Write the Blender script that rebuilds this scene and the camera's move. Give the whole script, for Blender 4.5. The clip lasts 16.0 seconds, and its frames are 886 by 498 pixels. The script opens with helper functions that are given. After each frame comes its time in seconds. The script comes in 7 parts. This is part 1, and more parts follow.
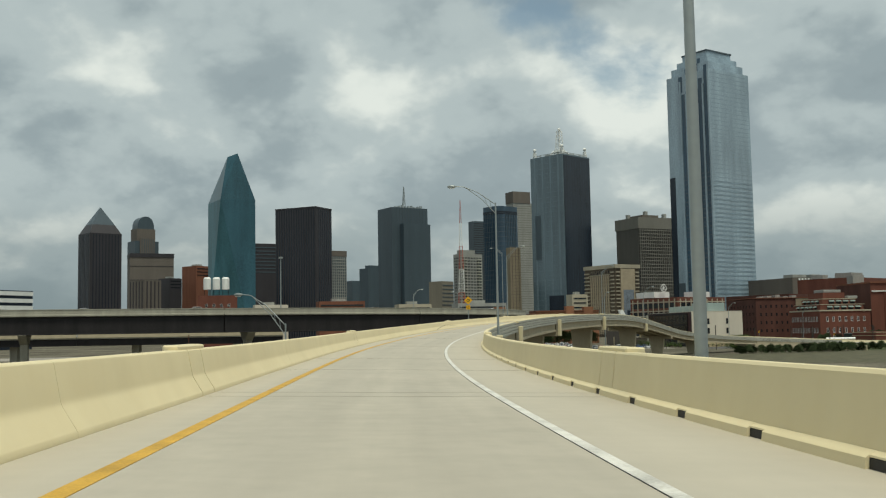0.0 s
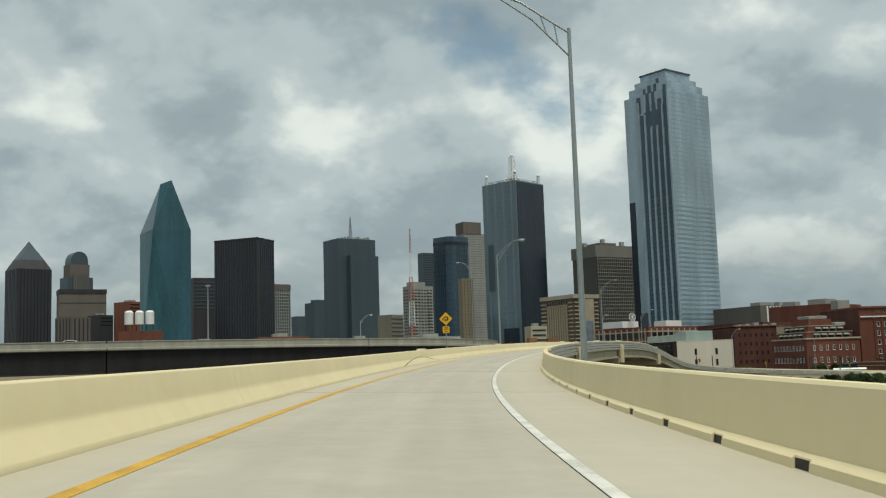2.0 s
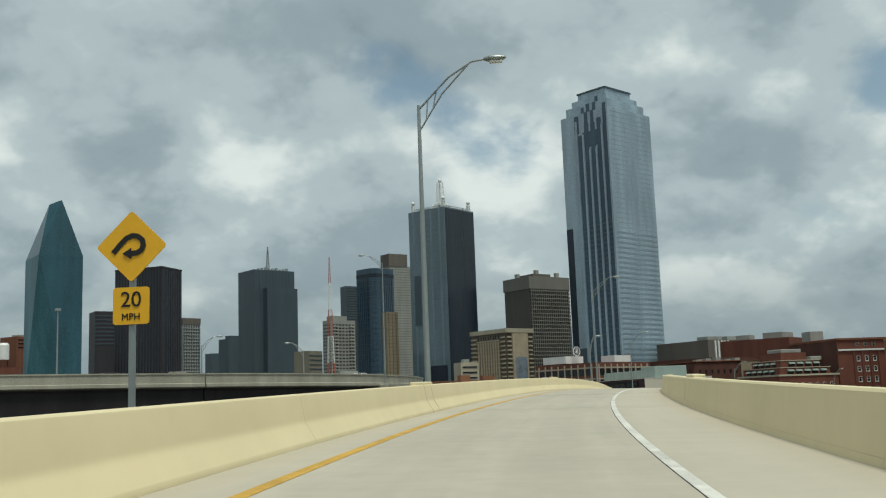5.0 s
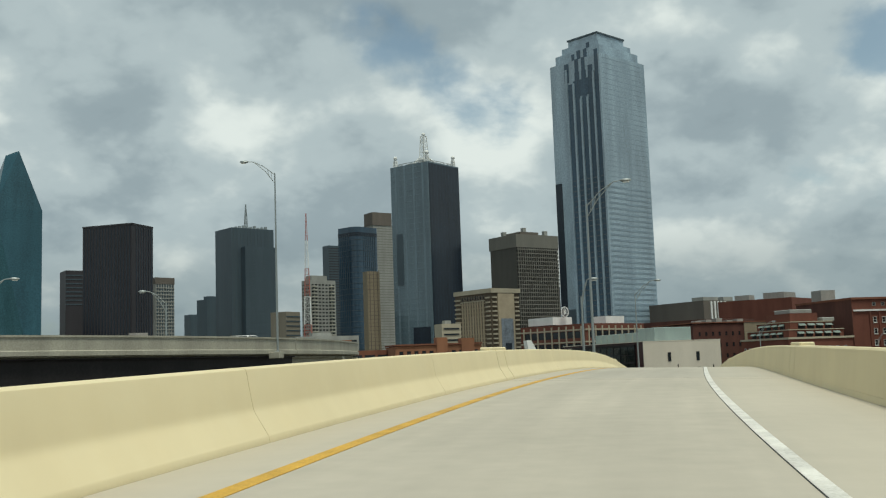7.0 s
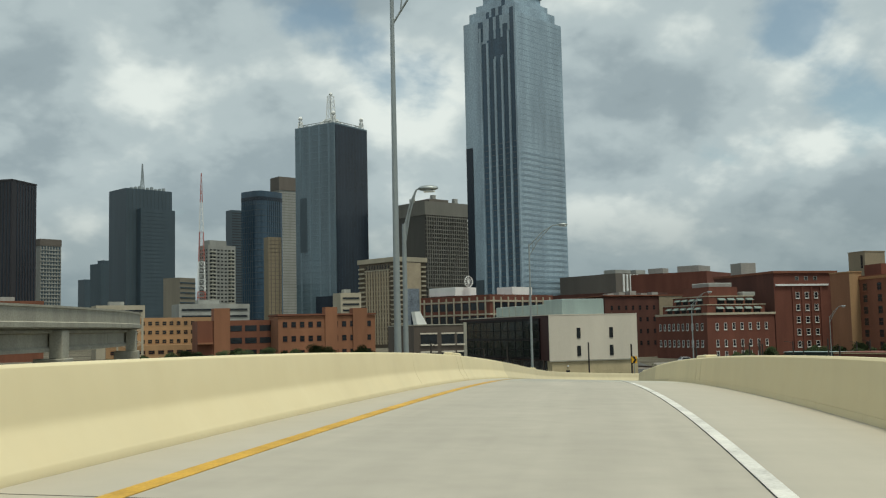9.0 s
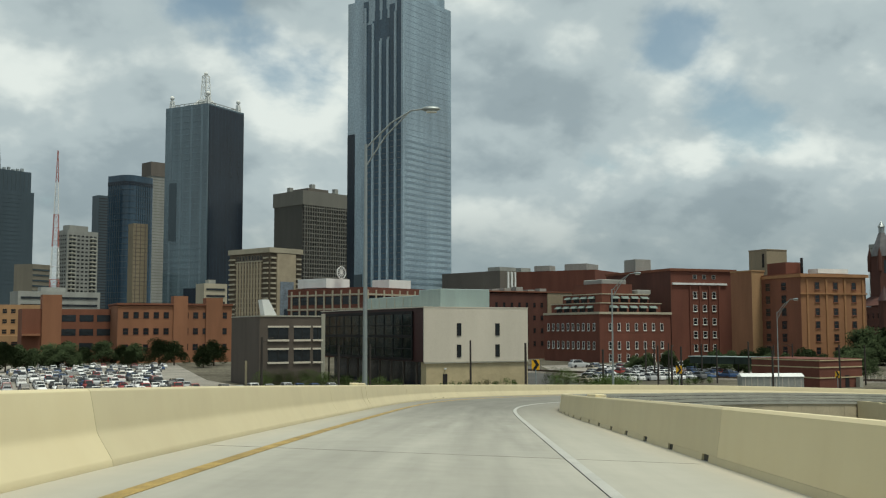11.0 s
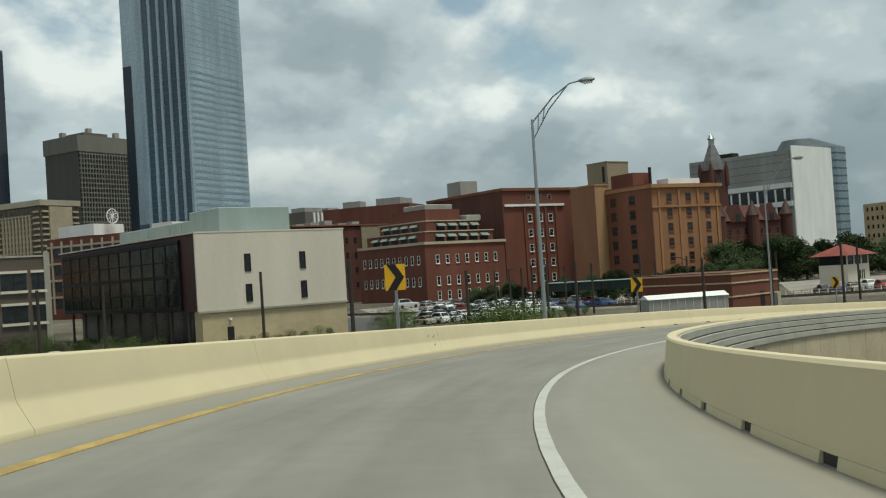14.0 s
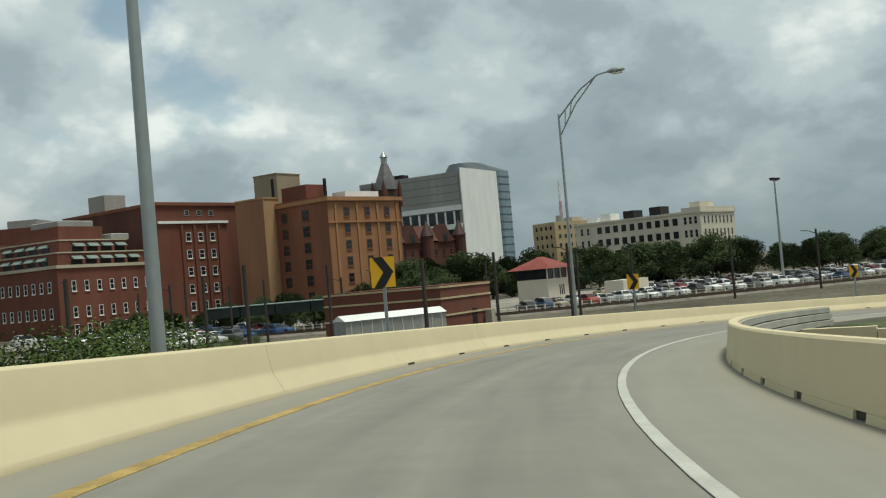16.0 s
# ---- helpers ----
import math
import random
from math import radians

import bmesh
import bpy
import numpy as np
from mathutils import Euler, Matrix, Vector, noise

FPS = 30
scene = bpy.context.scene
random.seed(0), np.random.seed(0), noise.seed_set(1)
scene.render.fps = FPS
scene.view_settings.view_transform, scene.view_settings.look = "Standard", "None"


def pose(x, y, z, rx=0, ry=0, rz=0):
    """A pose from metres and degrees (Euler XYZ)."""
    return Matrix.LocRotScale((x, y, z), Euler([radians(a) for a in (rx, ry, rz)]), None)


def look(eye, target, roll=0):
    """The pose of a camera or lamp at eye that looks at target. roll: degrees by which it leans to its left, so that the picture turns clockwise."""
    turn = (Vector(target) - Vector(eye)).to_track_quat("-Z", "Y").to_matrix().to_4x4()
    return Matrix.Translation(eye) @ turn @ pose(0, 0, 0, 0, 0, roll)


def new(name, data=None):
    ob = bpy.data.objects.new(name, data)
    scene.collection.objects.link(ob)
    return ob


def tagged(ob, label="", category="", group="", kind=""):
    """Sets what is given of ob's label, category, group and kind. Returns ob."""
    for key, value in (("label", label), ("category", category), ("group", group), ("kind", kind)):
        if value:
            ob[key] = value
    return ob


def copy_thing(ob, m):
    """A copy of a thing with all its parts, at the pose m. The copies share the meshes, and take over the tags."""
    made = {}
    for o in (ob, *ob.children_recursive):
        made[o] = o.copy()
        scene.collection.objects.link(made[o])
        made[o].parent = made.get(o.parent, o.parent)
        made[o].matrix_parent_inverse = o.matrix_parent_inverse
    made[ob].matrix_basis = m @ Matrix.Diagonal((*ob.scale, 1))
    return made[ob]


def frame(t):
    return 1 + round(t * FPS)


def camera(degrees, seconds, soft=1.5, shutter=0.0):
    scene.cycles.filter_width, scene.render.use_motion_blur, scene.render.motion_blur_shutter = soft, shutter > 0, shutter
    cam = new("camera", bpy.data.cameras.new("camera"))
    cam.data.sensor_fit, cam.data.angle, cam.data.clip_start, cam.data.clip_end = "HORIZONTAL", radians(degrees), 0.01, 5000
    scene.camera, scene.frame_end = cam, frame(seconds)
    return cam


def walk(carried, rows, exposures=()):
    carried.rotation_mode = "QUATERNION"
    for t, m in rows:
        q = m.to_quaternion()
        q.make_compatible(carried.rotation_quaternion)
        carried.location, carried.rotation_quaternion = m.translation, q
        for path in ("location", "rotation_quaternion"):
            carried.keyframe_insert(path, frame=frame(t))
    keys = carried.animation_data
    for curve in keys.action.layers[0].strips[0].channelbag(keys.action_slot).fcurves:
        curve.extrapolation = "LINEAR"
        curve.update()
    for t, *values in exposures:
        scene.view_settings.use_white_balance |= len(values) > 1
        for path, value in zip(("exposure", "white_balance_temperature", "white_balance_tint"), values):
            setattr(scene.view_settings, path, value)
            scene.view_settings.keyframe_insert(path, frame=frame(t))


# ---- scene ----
# Camera: a car's dash view driven along an elevated ramp that climbs, crests and turns right.
PATH = [
    (0, (-7.63, 46.71, 9.247), (-9.929, 66.507, 10.867), -1.00),
    (0.5, (-10.06, 61.27, 9.178), (-12.095, 81.093, 10.923), -1.19),
    (1, (-12.30, 75.80, 9.193), (-14.071, 95.626, 11.119), -1.43),
    (1.5, (-14.28, 90.27, 9.275), (-15.786, 110.100, 11.382), -1.65),
    (2, (-15.91, 104.67, 9.409), (-17.164, 124.502, 11.696), -1.86),
    (2.5, (-17.15, 118.96, 9.592), (-18.162, 138.787, 12.055), -1.93),
    (3, (-17.96, 133.09, 9.821), (-18.734, 152.896, 12.457), -2.08),
    (3.5, (-18.32, 146.97, 10.096), (-18.891, 166.769, 12.891), -2.20),
    (4, (-18.22, 160.58, 10.405), (-18.605, 180.357, 13.361), -2.37),
    (4.6, (-17.55, 176.48, 10.799), (-17.606, 196.248, 13.815), -2.30),
    (5.2, (-16.31, 191.83, 11.191), (-15.972, 211.615, 14.128), -1.98),
    (5.8, (-14.57, 206.64, 11.567), (-13.933, 226.442, 14.326), -1.67),
    (6.5, (-12.00, 223.26, 11.978), (-11.360, 243.091, 14.455), -1.70),
    (7, (-9.87, 234.71, 12.246), (-9.491, 254.584, 14.483), -2.03),
    (7.5, (-7.50, 245.88, 12.482), (-7.341, 265.769, 14.560), -1.87),
    (8, (-4.92, 256.80, 12.671), (-4.549, 276.705, 14.593), -1.91),
    (8.5, (-2.15, 267.53, 12.799), (-1.043, 287.422, 14.575), -1.72),
    (9, (0.69, 278.12, 12.844), (2.713, 297.955, 14.472), -1.24),
    (9.5, (3.44, 288.64, 12.784), (6.478, 308.349, 14.302), -0.65),
    (10.1, (6.49, 301.21, 12.546), (10.300, 320.788, 14.035), -0.20),
    (10.7, (9.35, 313.65, 12.143), (13.507, 333.155, 13.695), -0.04),
    (11.3, (12.21, 325.83, 11.612), (16.557, 345.291, 13.201), -0.24),
    (12, (15.72, 339.59, 10.881), (20.429, 358.977, 12.333), -0.96),
    (12.5, (18.31, 349.13, 10.327), (23.441, 368.426, 11.530), -1.82),
    (13, (20.95, 358.44, 9.779), (26.748, 377.570, 10.529), -2.52),
    (13.5, (23.69, 367.52, 9.251), (30.386, 386.360, 9.617), -3.11),
    (14, (26.70, 376.32, 8.739), (34.538, 394.710, 9.200), -3.66),
    (14.5, (30.17, 384.79, 8.238), (39.467, 402.496, 8.673), -3.86),
    (15, (34.25, 392.88, 7.746), (45.270, 409.569, 7.812), -4.37),
    (15.5, (38.99, 400.47, 7.274), (51.298, 416.233, 7.532), -4.36),
    (16, (44.46, 407.43, 6.835), (57.790, 422.335, 7.414), -4.92),
]
cam = camera(47.0, 16.0, soft=1.2)
walk(cam, [(t, look(eye, target, roll)) for t, eye, target, roll in PATH], exposures=[(0.0, -0.18, 6600, 1), (2.5, -0.14, 6450, 1), (4.0, -0.22, 6300, 0), (6.5, -0.18, 6350, 0), (8.0, -0.14, 6450, 1), (12.0, -0.15, 6450, 1), (12.6, -0.2, 6400, 1), (13.5, -0.1, 6400, 1), (16.0, -0.06, 6450, 1)])

# ---- light ----
SUN_EL, SUN_AZ = radians(72), radians(150)      # azimuth clockwise from +y
sun_data = bpy.data.lights.new("sun", "SUN")
sun_data.energy, sun_data.angle, sun_data.color = 3.35, radians(14), (1.0, 0.935, 0.82)
sun = new("sun", sun_data)
sun_dir = Vector((math.sin(SUN_AZ) * math.cos(SUN_EL), math.cos(SUN_AZ) * math.cos(SUN_EL), math.sin(SUN_EL)))
sun.matrix_world = look(sun_dir * 900, (0, 0, 0))

world = bpy.data.worlds.new("sky")
scene.world = world
world.use_nodes = True
wt = world.node_tree
wt.nodes.clear()


def wn(kind, **sets):
    n = wt.nodes.new(kind)
    for k, v in sets.items():
        n.inputs[k].default_value = v
    return n


def wmath(op, a, b=None):
    n = wt.nodes.new("ShaderNodeMath")
    n.operation = op
    for k, v in enumerate((a, b)):
        if v is None:
            continue
        if isinstance(v, (int, float)):
            n.inputs[k].default_value = v
        else:
            wt.links.new(v, n.inputs[k])
    return n.outputs[0]


sky = wt.nodes.new("ShaderNodeTexSky")
sky.sky_type, sky.sun_disc, sky.sun_elevation, sky.sun_rotation = "NISHITA", False, SUN_EL, SUN_AZ
tc = wt.nodes.new("ShaderNodeTexCoord")
sep = wt.nodes.new("ShaderNodeSeparateXYZ")
wt.links.new(tc.outputs["Generated"], sep.inputs[0])
# cloud layer seen in perspective: the direction meets a flat sheet overhead
lift = wmath("ADD", wmath("MAXIMUM", sep.outputs[2], 0.0), 0.55)
flat = wt.nodes.new("ShaderNodeCombineXYZ")
wt.links.new(wmath("DIVIDE", sep.outputs[0], lift), flat.inputs[0])
wt.links.new(wmath("DIVIDE", sep.outputs[1], lift), flat.inputs[1])


def cloud_noise(scale, detail, rough, offset, distort=0.0):
    m = wt.nodes.new("ShaderNodeMapping")
    m.inputs["Location"].default_value = offset
    wt.links.new(flat.outputs[0], m.inputs[0])
    n = wn("ShaderNodeTexNoise", Scale=scale, Detail=detail, Roughness=rough, Distortion=distort)
    wt.links.new(m.outputs[0], n.inputs["Vector"])
    return n.outputs[0]


def puffs(scale, offset):
    """Rounded heaps, as cumulus has: bright in the middle of each cell."""
    m = wt.nodes.new("ShaderNodeMapping")
    m.inputs["Location"].default_value = offset
    wt.links.new(flat.outputs[0], m.inputs[0])
    warp = wn("ShaderNodeTexNoise", Scale=scale * 0.8, Detail=5.0, Roughness=0.6)
    wt.links.new(m.outputs[0], warp.inputs["Vector"])
    add = wt.nodes.new("ShaderNodeVectorMath")
    add.operation = "MULTIPLY_ADD"
    wt.links.new(warp.outputs["Color"], add.inputs[0])
    add.inputs[1].default_value = (0.22, 0.22, 0.22)
    wt.links.new(m.outputs[0], add.inputs[2])
    v = wt.nodes.new("ShaderNodeTexVoronoi")
    v.feature, v.normalize = "SMOOTH_F1", True
    v.inputs["Scale"].default_value, v.inputs["Detail"].default_value, v.inputs["Roughness"].default_value, v.inputs["Smoothness"].default_value = scale, 3.0, 0.55, 0.5
    wt.links.new(add.outputs[0], v.inputs["Vector"])
    return wmath("SUBTRACT", 0.80, v.outputs["Distance"])


def wramp(src, stops):
    r = wt.nodes.new("ShaderNodeValToRGB")
    el = r.color_ramp.elements
    while len(el) < len(stops):
        el.new(0.5)
    for e, (p, c) in zip(el, stops):
        e.position, e.color = p, (*c, 1)
    r.color_ramp.interpolation = "EASE"
    wt.links.new(src, r.inputs[0])
    return r.outputs[0]




def patches(src, spots):
    """Adds soft-edged clear spells, shaded bases or sunlit tops to a cloud noise; each spot is (direction, radius, amount)."""
    for (x, y, z), r, amount in spots:
        dist = wt.nodes.new("ShaderNodeVectorMath")
        dist.operation = "DISTANCE"
        wt.links.new(tc.outputs["Generated"], dist.inputs[0])
        dist.inputs[1].default_value = (x, y, z)
        mr = wt.nodes.new("ShaderNodeMapRange")
        mr.interpolation_type = "SMOOTHSTEP"
        mr.inputs[1].default_value, mr.inputs[2].default_value, mr.inputs[3].default_value, mr.inputs[4].default_value = r, 0.0, 0.0, amount
        wt.links.new(dist.outputs["Value"], mr.inputs[0])
        src = wmath("ADD", src, mr.outputs[0])
    return src


CLEAR = [((-0.001, 0.956, 0.293), 0.10, -0.12), ((0.068, 0.965, 0.25), 0.08, -0.12), ((0.317, 0.895, 0.314), 0.09, -0.13), ((-0.303, 0.881, 0.364), 0.08, -0.12), ((-0.053, 0.947, 0.318), 0.07, -0.10), ((0.393, 0.879, 0.271), 0.06, -0.08), ((0.478, 0.857, 0.196), 0.08, -0.16), ((0.657, 0.722, 0.217), 0.07, -0.12), ((0.42, 0.865, 0.275), 0.09, -0.12)]
BILLOWS = [((-0.278, 0.939, 0.203), 0.15, -0.14), ((0.503, 0.855, 0.124), 0.14, -0.10), ((0.797, 0.576, 0.182), 0.20, -0.10), ((0.901, 0.418, 0.115), 0.16, -0.08), ((0.269, 0.931, 0.247), 0.12, -0.06), ((-0.19, 0.948, 0.25), 0.07, 0.10), ((0.574, 0.787, 0.224), 0.10, 0.07), ((0.343, 0.922, 0.177), 0.14, -0.05), ((0.879, 0.451, 0.157), 0.08, 0.10), ((0.275, 0.919, 0.29), 0.10, 0.10), ((0.086, 0.974, 0.195), 0.10, 0.10), ((0.27, 0.952, 0.13), 0.12, -0.05)]
heap = puffs(5.0, (1.3, 2.2, 0))
mass = wmath("ADD", wmath("MULTIPLY", cloud_noise(3.4, 8, 0.56, (3.1, 0.4, 0), 0.15), 0.8), wmath("MULTIPLY", heap, 0.30))
# overhead, out of view, the sheet is thinned and greyed to weaken the sky's fill light
high = wt.nodes.new("ShaderNodeMapRange")
high.interpolation_type = "SMOOTHSTEP"
high.inputs[1].default_value, high.inputs[2].default_value, high.inputs[3].default_value, high.inputs[4].default_value = 0.36, 0.80, 0.0, 0.13
wt.links.new(sep.outputs[2], high.inputs[0])
mass = wmath("SUBTRACT", mass, wmath("MULTIPLY", high.outputs[0], 0.6))
mass = wmath("ADD", mass, wmath("MULTIPLY", wmath("SUBTRACT", cloud_noise(11.0, 4, 0.5, (2.2, 7.7, 0), 0.3), 0.5), 0.22))
cover = wramp(patches(mass, CLEAR), [(0.31, (0.22, 0.22, 0.22)), (0.45, (1, 1, 1))])
tone = wmath("ADD", wmath("MULTIPLY", cloud_noise(3.6, 6, 0.45, (8.2, 5.1, 2), 0.2), 0.64), wmath("MULTIPLY", heap, 0.46))
tone = wmath("ADD", tone, wmath("MULTIPLY", wmath("SUBTRACT", puffs(9.0, (4.7, 0.9, 0)), 0.48), 0.20))
tone = wmath("SUBTRACT", tone, high.outputs[0])


def relief(scale, detail, offset, step):
    """Sunlit upper rims and shaded bases: how fast the cloud thins towards the zenith."""
    outs = []
    for k in (1.0, 1.0 - step):
        m = wt.nodes.new("ShaderNodeMapping")
        m.inputs["Location"].default_value = offset
        m.inputs["Scale"].default_value = (k, k, k)
        wt.links.new(flat.outputs[0], m.inputs[0])
        n = wn("ShaderNodeTexNoise", Scale=scale, Detail=detail, Roughness=0.48, Distortion=0.15)
        wt.links.new(m.outputs[0], n.inputs["Vector"])
        outs.append(n.outputs[0])
    return wmath("SUBTRACT", outs[0], outs[1])


tone = wmath("ADD", tone, wmath("MULTIPLY", relief(3.2, 5, (5.3, 1.9, 0), 0.05), 0.42))
tone = wmath("ADD", tone, wmath("MULTIPLY", relief(8.0, 4, (0.7, 6.1, 0), 0.03), 0.12))
shade = wramp(patches(tone, BILLOWS), [(0.30, (0.235, 0.285, 0.325)), (0.45, (0.36, 0.42, 0.465)), (0.56, (0.52, 0.58, 0.615)), (0.70, (0.88, 0.90, 0.885))])
blue = wt.nodes.new("ShaderNodeMix")
blue.data_type, blue.blend_type = "RGBA", "MULTIPLY"
blue.inputs["Factor"].default_value = 1.0
wt.links.new(sky.outputs[0], blue.inputs["A"])
blue.inputs["B"].default_value = (0.13, 0.125, 0.108, 1)
mixc = wt.nodes.new("ShaderNodeMix")
mixc.data_type = "RGBA"
wt.links.new(cover, mixc.inputs["Factor"])
wt.links.new(blue.outputs["Result"], mixc.inputs["A"])
wt.links.new(shade, mixc.inputs["B"])
# near the skyline the sky thins out to an even pale grey
hz = wt.nodes.new("ShaderNodeMix")
hz.data_type = "RGBA"
wt.links.new(wramp(sep.outputs[2], [(0.0, (0, 0, 0)), (0.07, (0.45, 0.45, 0.45)), (0.15, (1, 1, 1))]), hz.inputs["Factor"])
hz.inputs["A"].default_value = (0.25, 0.302, 0.33, 1)
wt.links.new(mixc.outputs["Result"], hz.inputs["B"])
bg = wn("ShaderNodeBackground", Strength=1.0)
wt.links.new(hz.outputs["Result"], bg.inputs[0])
wo = wt.nodes.new("ShaderNodeOutputWorld")
wt.links.new(bg.outputs[0], wo.inputs[0])

# ---- road alignment: control points of the ramp's centre line (x, y, z), 32 m apart ----
ALIGN = [
    (4.7, -24.2, 8.47),
    (-1.2, 7.2, 8.42),
    (-6.3, 38.8, 8.12),
    (-12.1, 70.3, 7.96),
    (-16.7, 102.0, 8.22),
    (-19.1, 133.9, 8.65),
    (-19.0, 165.9, 9.37),
    (-16.9, 197.9, 10.20),
    (-12.2, 229.6, 10.99),
    (-5.4, 260.9, 11.68),
    (3.4, 291.6, 11.82),
    (10.5, 322.9, 10.75),
    (18.5, 353.7, 8.95),
    (26.7, 384.9, 7.21),
    (45.2, 411.7, 5.49),
    (70.5, 431.8, 4.11),
    (101.6, 442.0, 2.59),
    (134.2, 435.4, 1.28),
    (162.0, 425.2, -0.50),
]
BANK = [-0.7, -1.6, -2.3, -2.7, -2.9, -2.3, -1.5, -0.9, -2.1, -2.4, -3.0, -4.4, -5.3, -5.6, -4.5, -2.3, -1.2]

# ---- small helpers ----
GROUND = 0.5


def soften(me):
    """Shades rounded forms smoothly and keeps true corners sharp."""
    if len(me.polygons) < 5000:
        me.polygons.foreach_set("use_smooth", [True] * len(me.polygons))
        me.set_sharp_from_angle(angle=radians(28))


def part(name, bm, material, parent, label="", m=None):
    """Links a bmesh as one mesh object under a thing or a part."""
    me = bpy.data.meshes.new(name)
    bm.to_mesh(me)
    bm.free()
    soften(me)
    me.materials.append(material)
    ob = new(name, me)
    if parent is not None:
        ob.parent = parent
    if m is not None:
        ob.matrix_basis = m
    return tagged(ob, label) if label else ob


def piece(name, me, parent, m, label=""):
    """One more object on shared mesh data."""
    ob = new(name, me)
    ob.parent = parent
    ob.matrix_basis = m
    return tagged(ob, label) if label else ob


def thing(name, label, category, m=None, group="", kind=""):
    ob = new(name)
    ob.empty_display_size = 0.2
    if m is not None:
        ob.matrix_basis = m
    return tagged(ob, label, category, group, kind)


def box(bm, x0, y0, z0, x1, y1, z1):
    v = [bm.verts.new(p) for p in ((x0, y0, z0), (x1, y0, z0), (x1, y1, z0), (x0, y1, z0), (x0, y0, z1), (x1, y0, z1), (x1, y1, z1), (x0, y1, z1))]
    for f in ((3, 2, 1, 0), (4, 5, 6, 7), (0, 1, 5, 4), (1, 2, 6, 5), (2, 3, 7, 6), (3, 0, 4, 7)):
        bm.faces.new([v[k] for k in f])


def boxes(*dims):
    bm = bmesh.new()
    for d in dims:
        box(bm, *d)
    return bm


def bevel(bm, width, segments=1):
    bmesh.ops.bevel(bm, geom=bm.edges[:], offset=width, segments=segments, affect="EDGES", clamp_overlap=True)
    return bm


def prism(poly, z0, z1, top=None):
    """An upright prism over a plan polygon; top gives another polygon at z1."""
    bm = bmesh.new()
    lo = [bm.verts.new((x, y, z0)) for x, y in poly]
    hi = [bm.verts.new((x, y, z1)) for x, y in (top or poly)]
    n = len(lo)
    for k in range(n):
        bm.faces.new((lo[k], lo[(k + 1) % n], hi[(k + 1) % n], hi[k]))
    bm.faces.new(hi)
    bm.faces.new(lo[::-1])
    bmesh.ops.recalc_face_normals(bm, faces=bm.faces[:])
    return bm


def tube(bm, pts, radii, sides=8):
    """A tapering tube along points."""
    rings = []
    pts = [Vector(p) for p in pts]
    for k, p in enumerate(pts):
        d = (pts[min(k + 1, len(pts) - 1)] - pts[max(k - 1, 0)]).normalized()
        a = d.orthogonal().normalized()
        b = d.cross(a)
        r = radii[k] if isinstance(radii, (list, tuple)) else radii
        rings.append([bm.verts.new(p + r * (math.cos(2 * math.pi * j / sides) * a + math.sin(2 * math.pi * j / sides) * b)) for j in range(sides)])
    for k in range(len(rings) - 1):
        q, w = rings[k], rings[k + 1]
        # keep the seam from twisting: start at the nearest vertex
        o = min(range(sides), key=lambda j: (w[j].co - q[0].co - (pts[k + 1] - pts[k])).length)
        w = w[o:] + w[:o]
        if (w[1].co - q[1].co - (pts[k + 1] - pts[k])).length > (w[-1].co - q[1].co - (pts[k + 1] - pts[k])).length:
            w = [w[0]] + w[:0:-1]
        rings[k + 1] = w
        for j in range(sides):
            bm.faces.new((q[j], q[(j + 1) % sides], w[(j + 1) % sides], w[j]))
    bm.faces.new(rings[0][::-1])
    bm.faces.new(rings[-1])
    bmesh.ops.recalc_face_normals(bm, faces=bm.faces[:])
    return bm


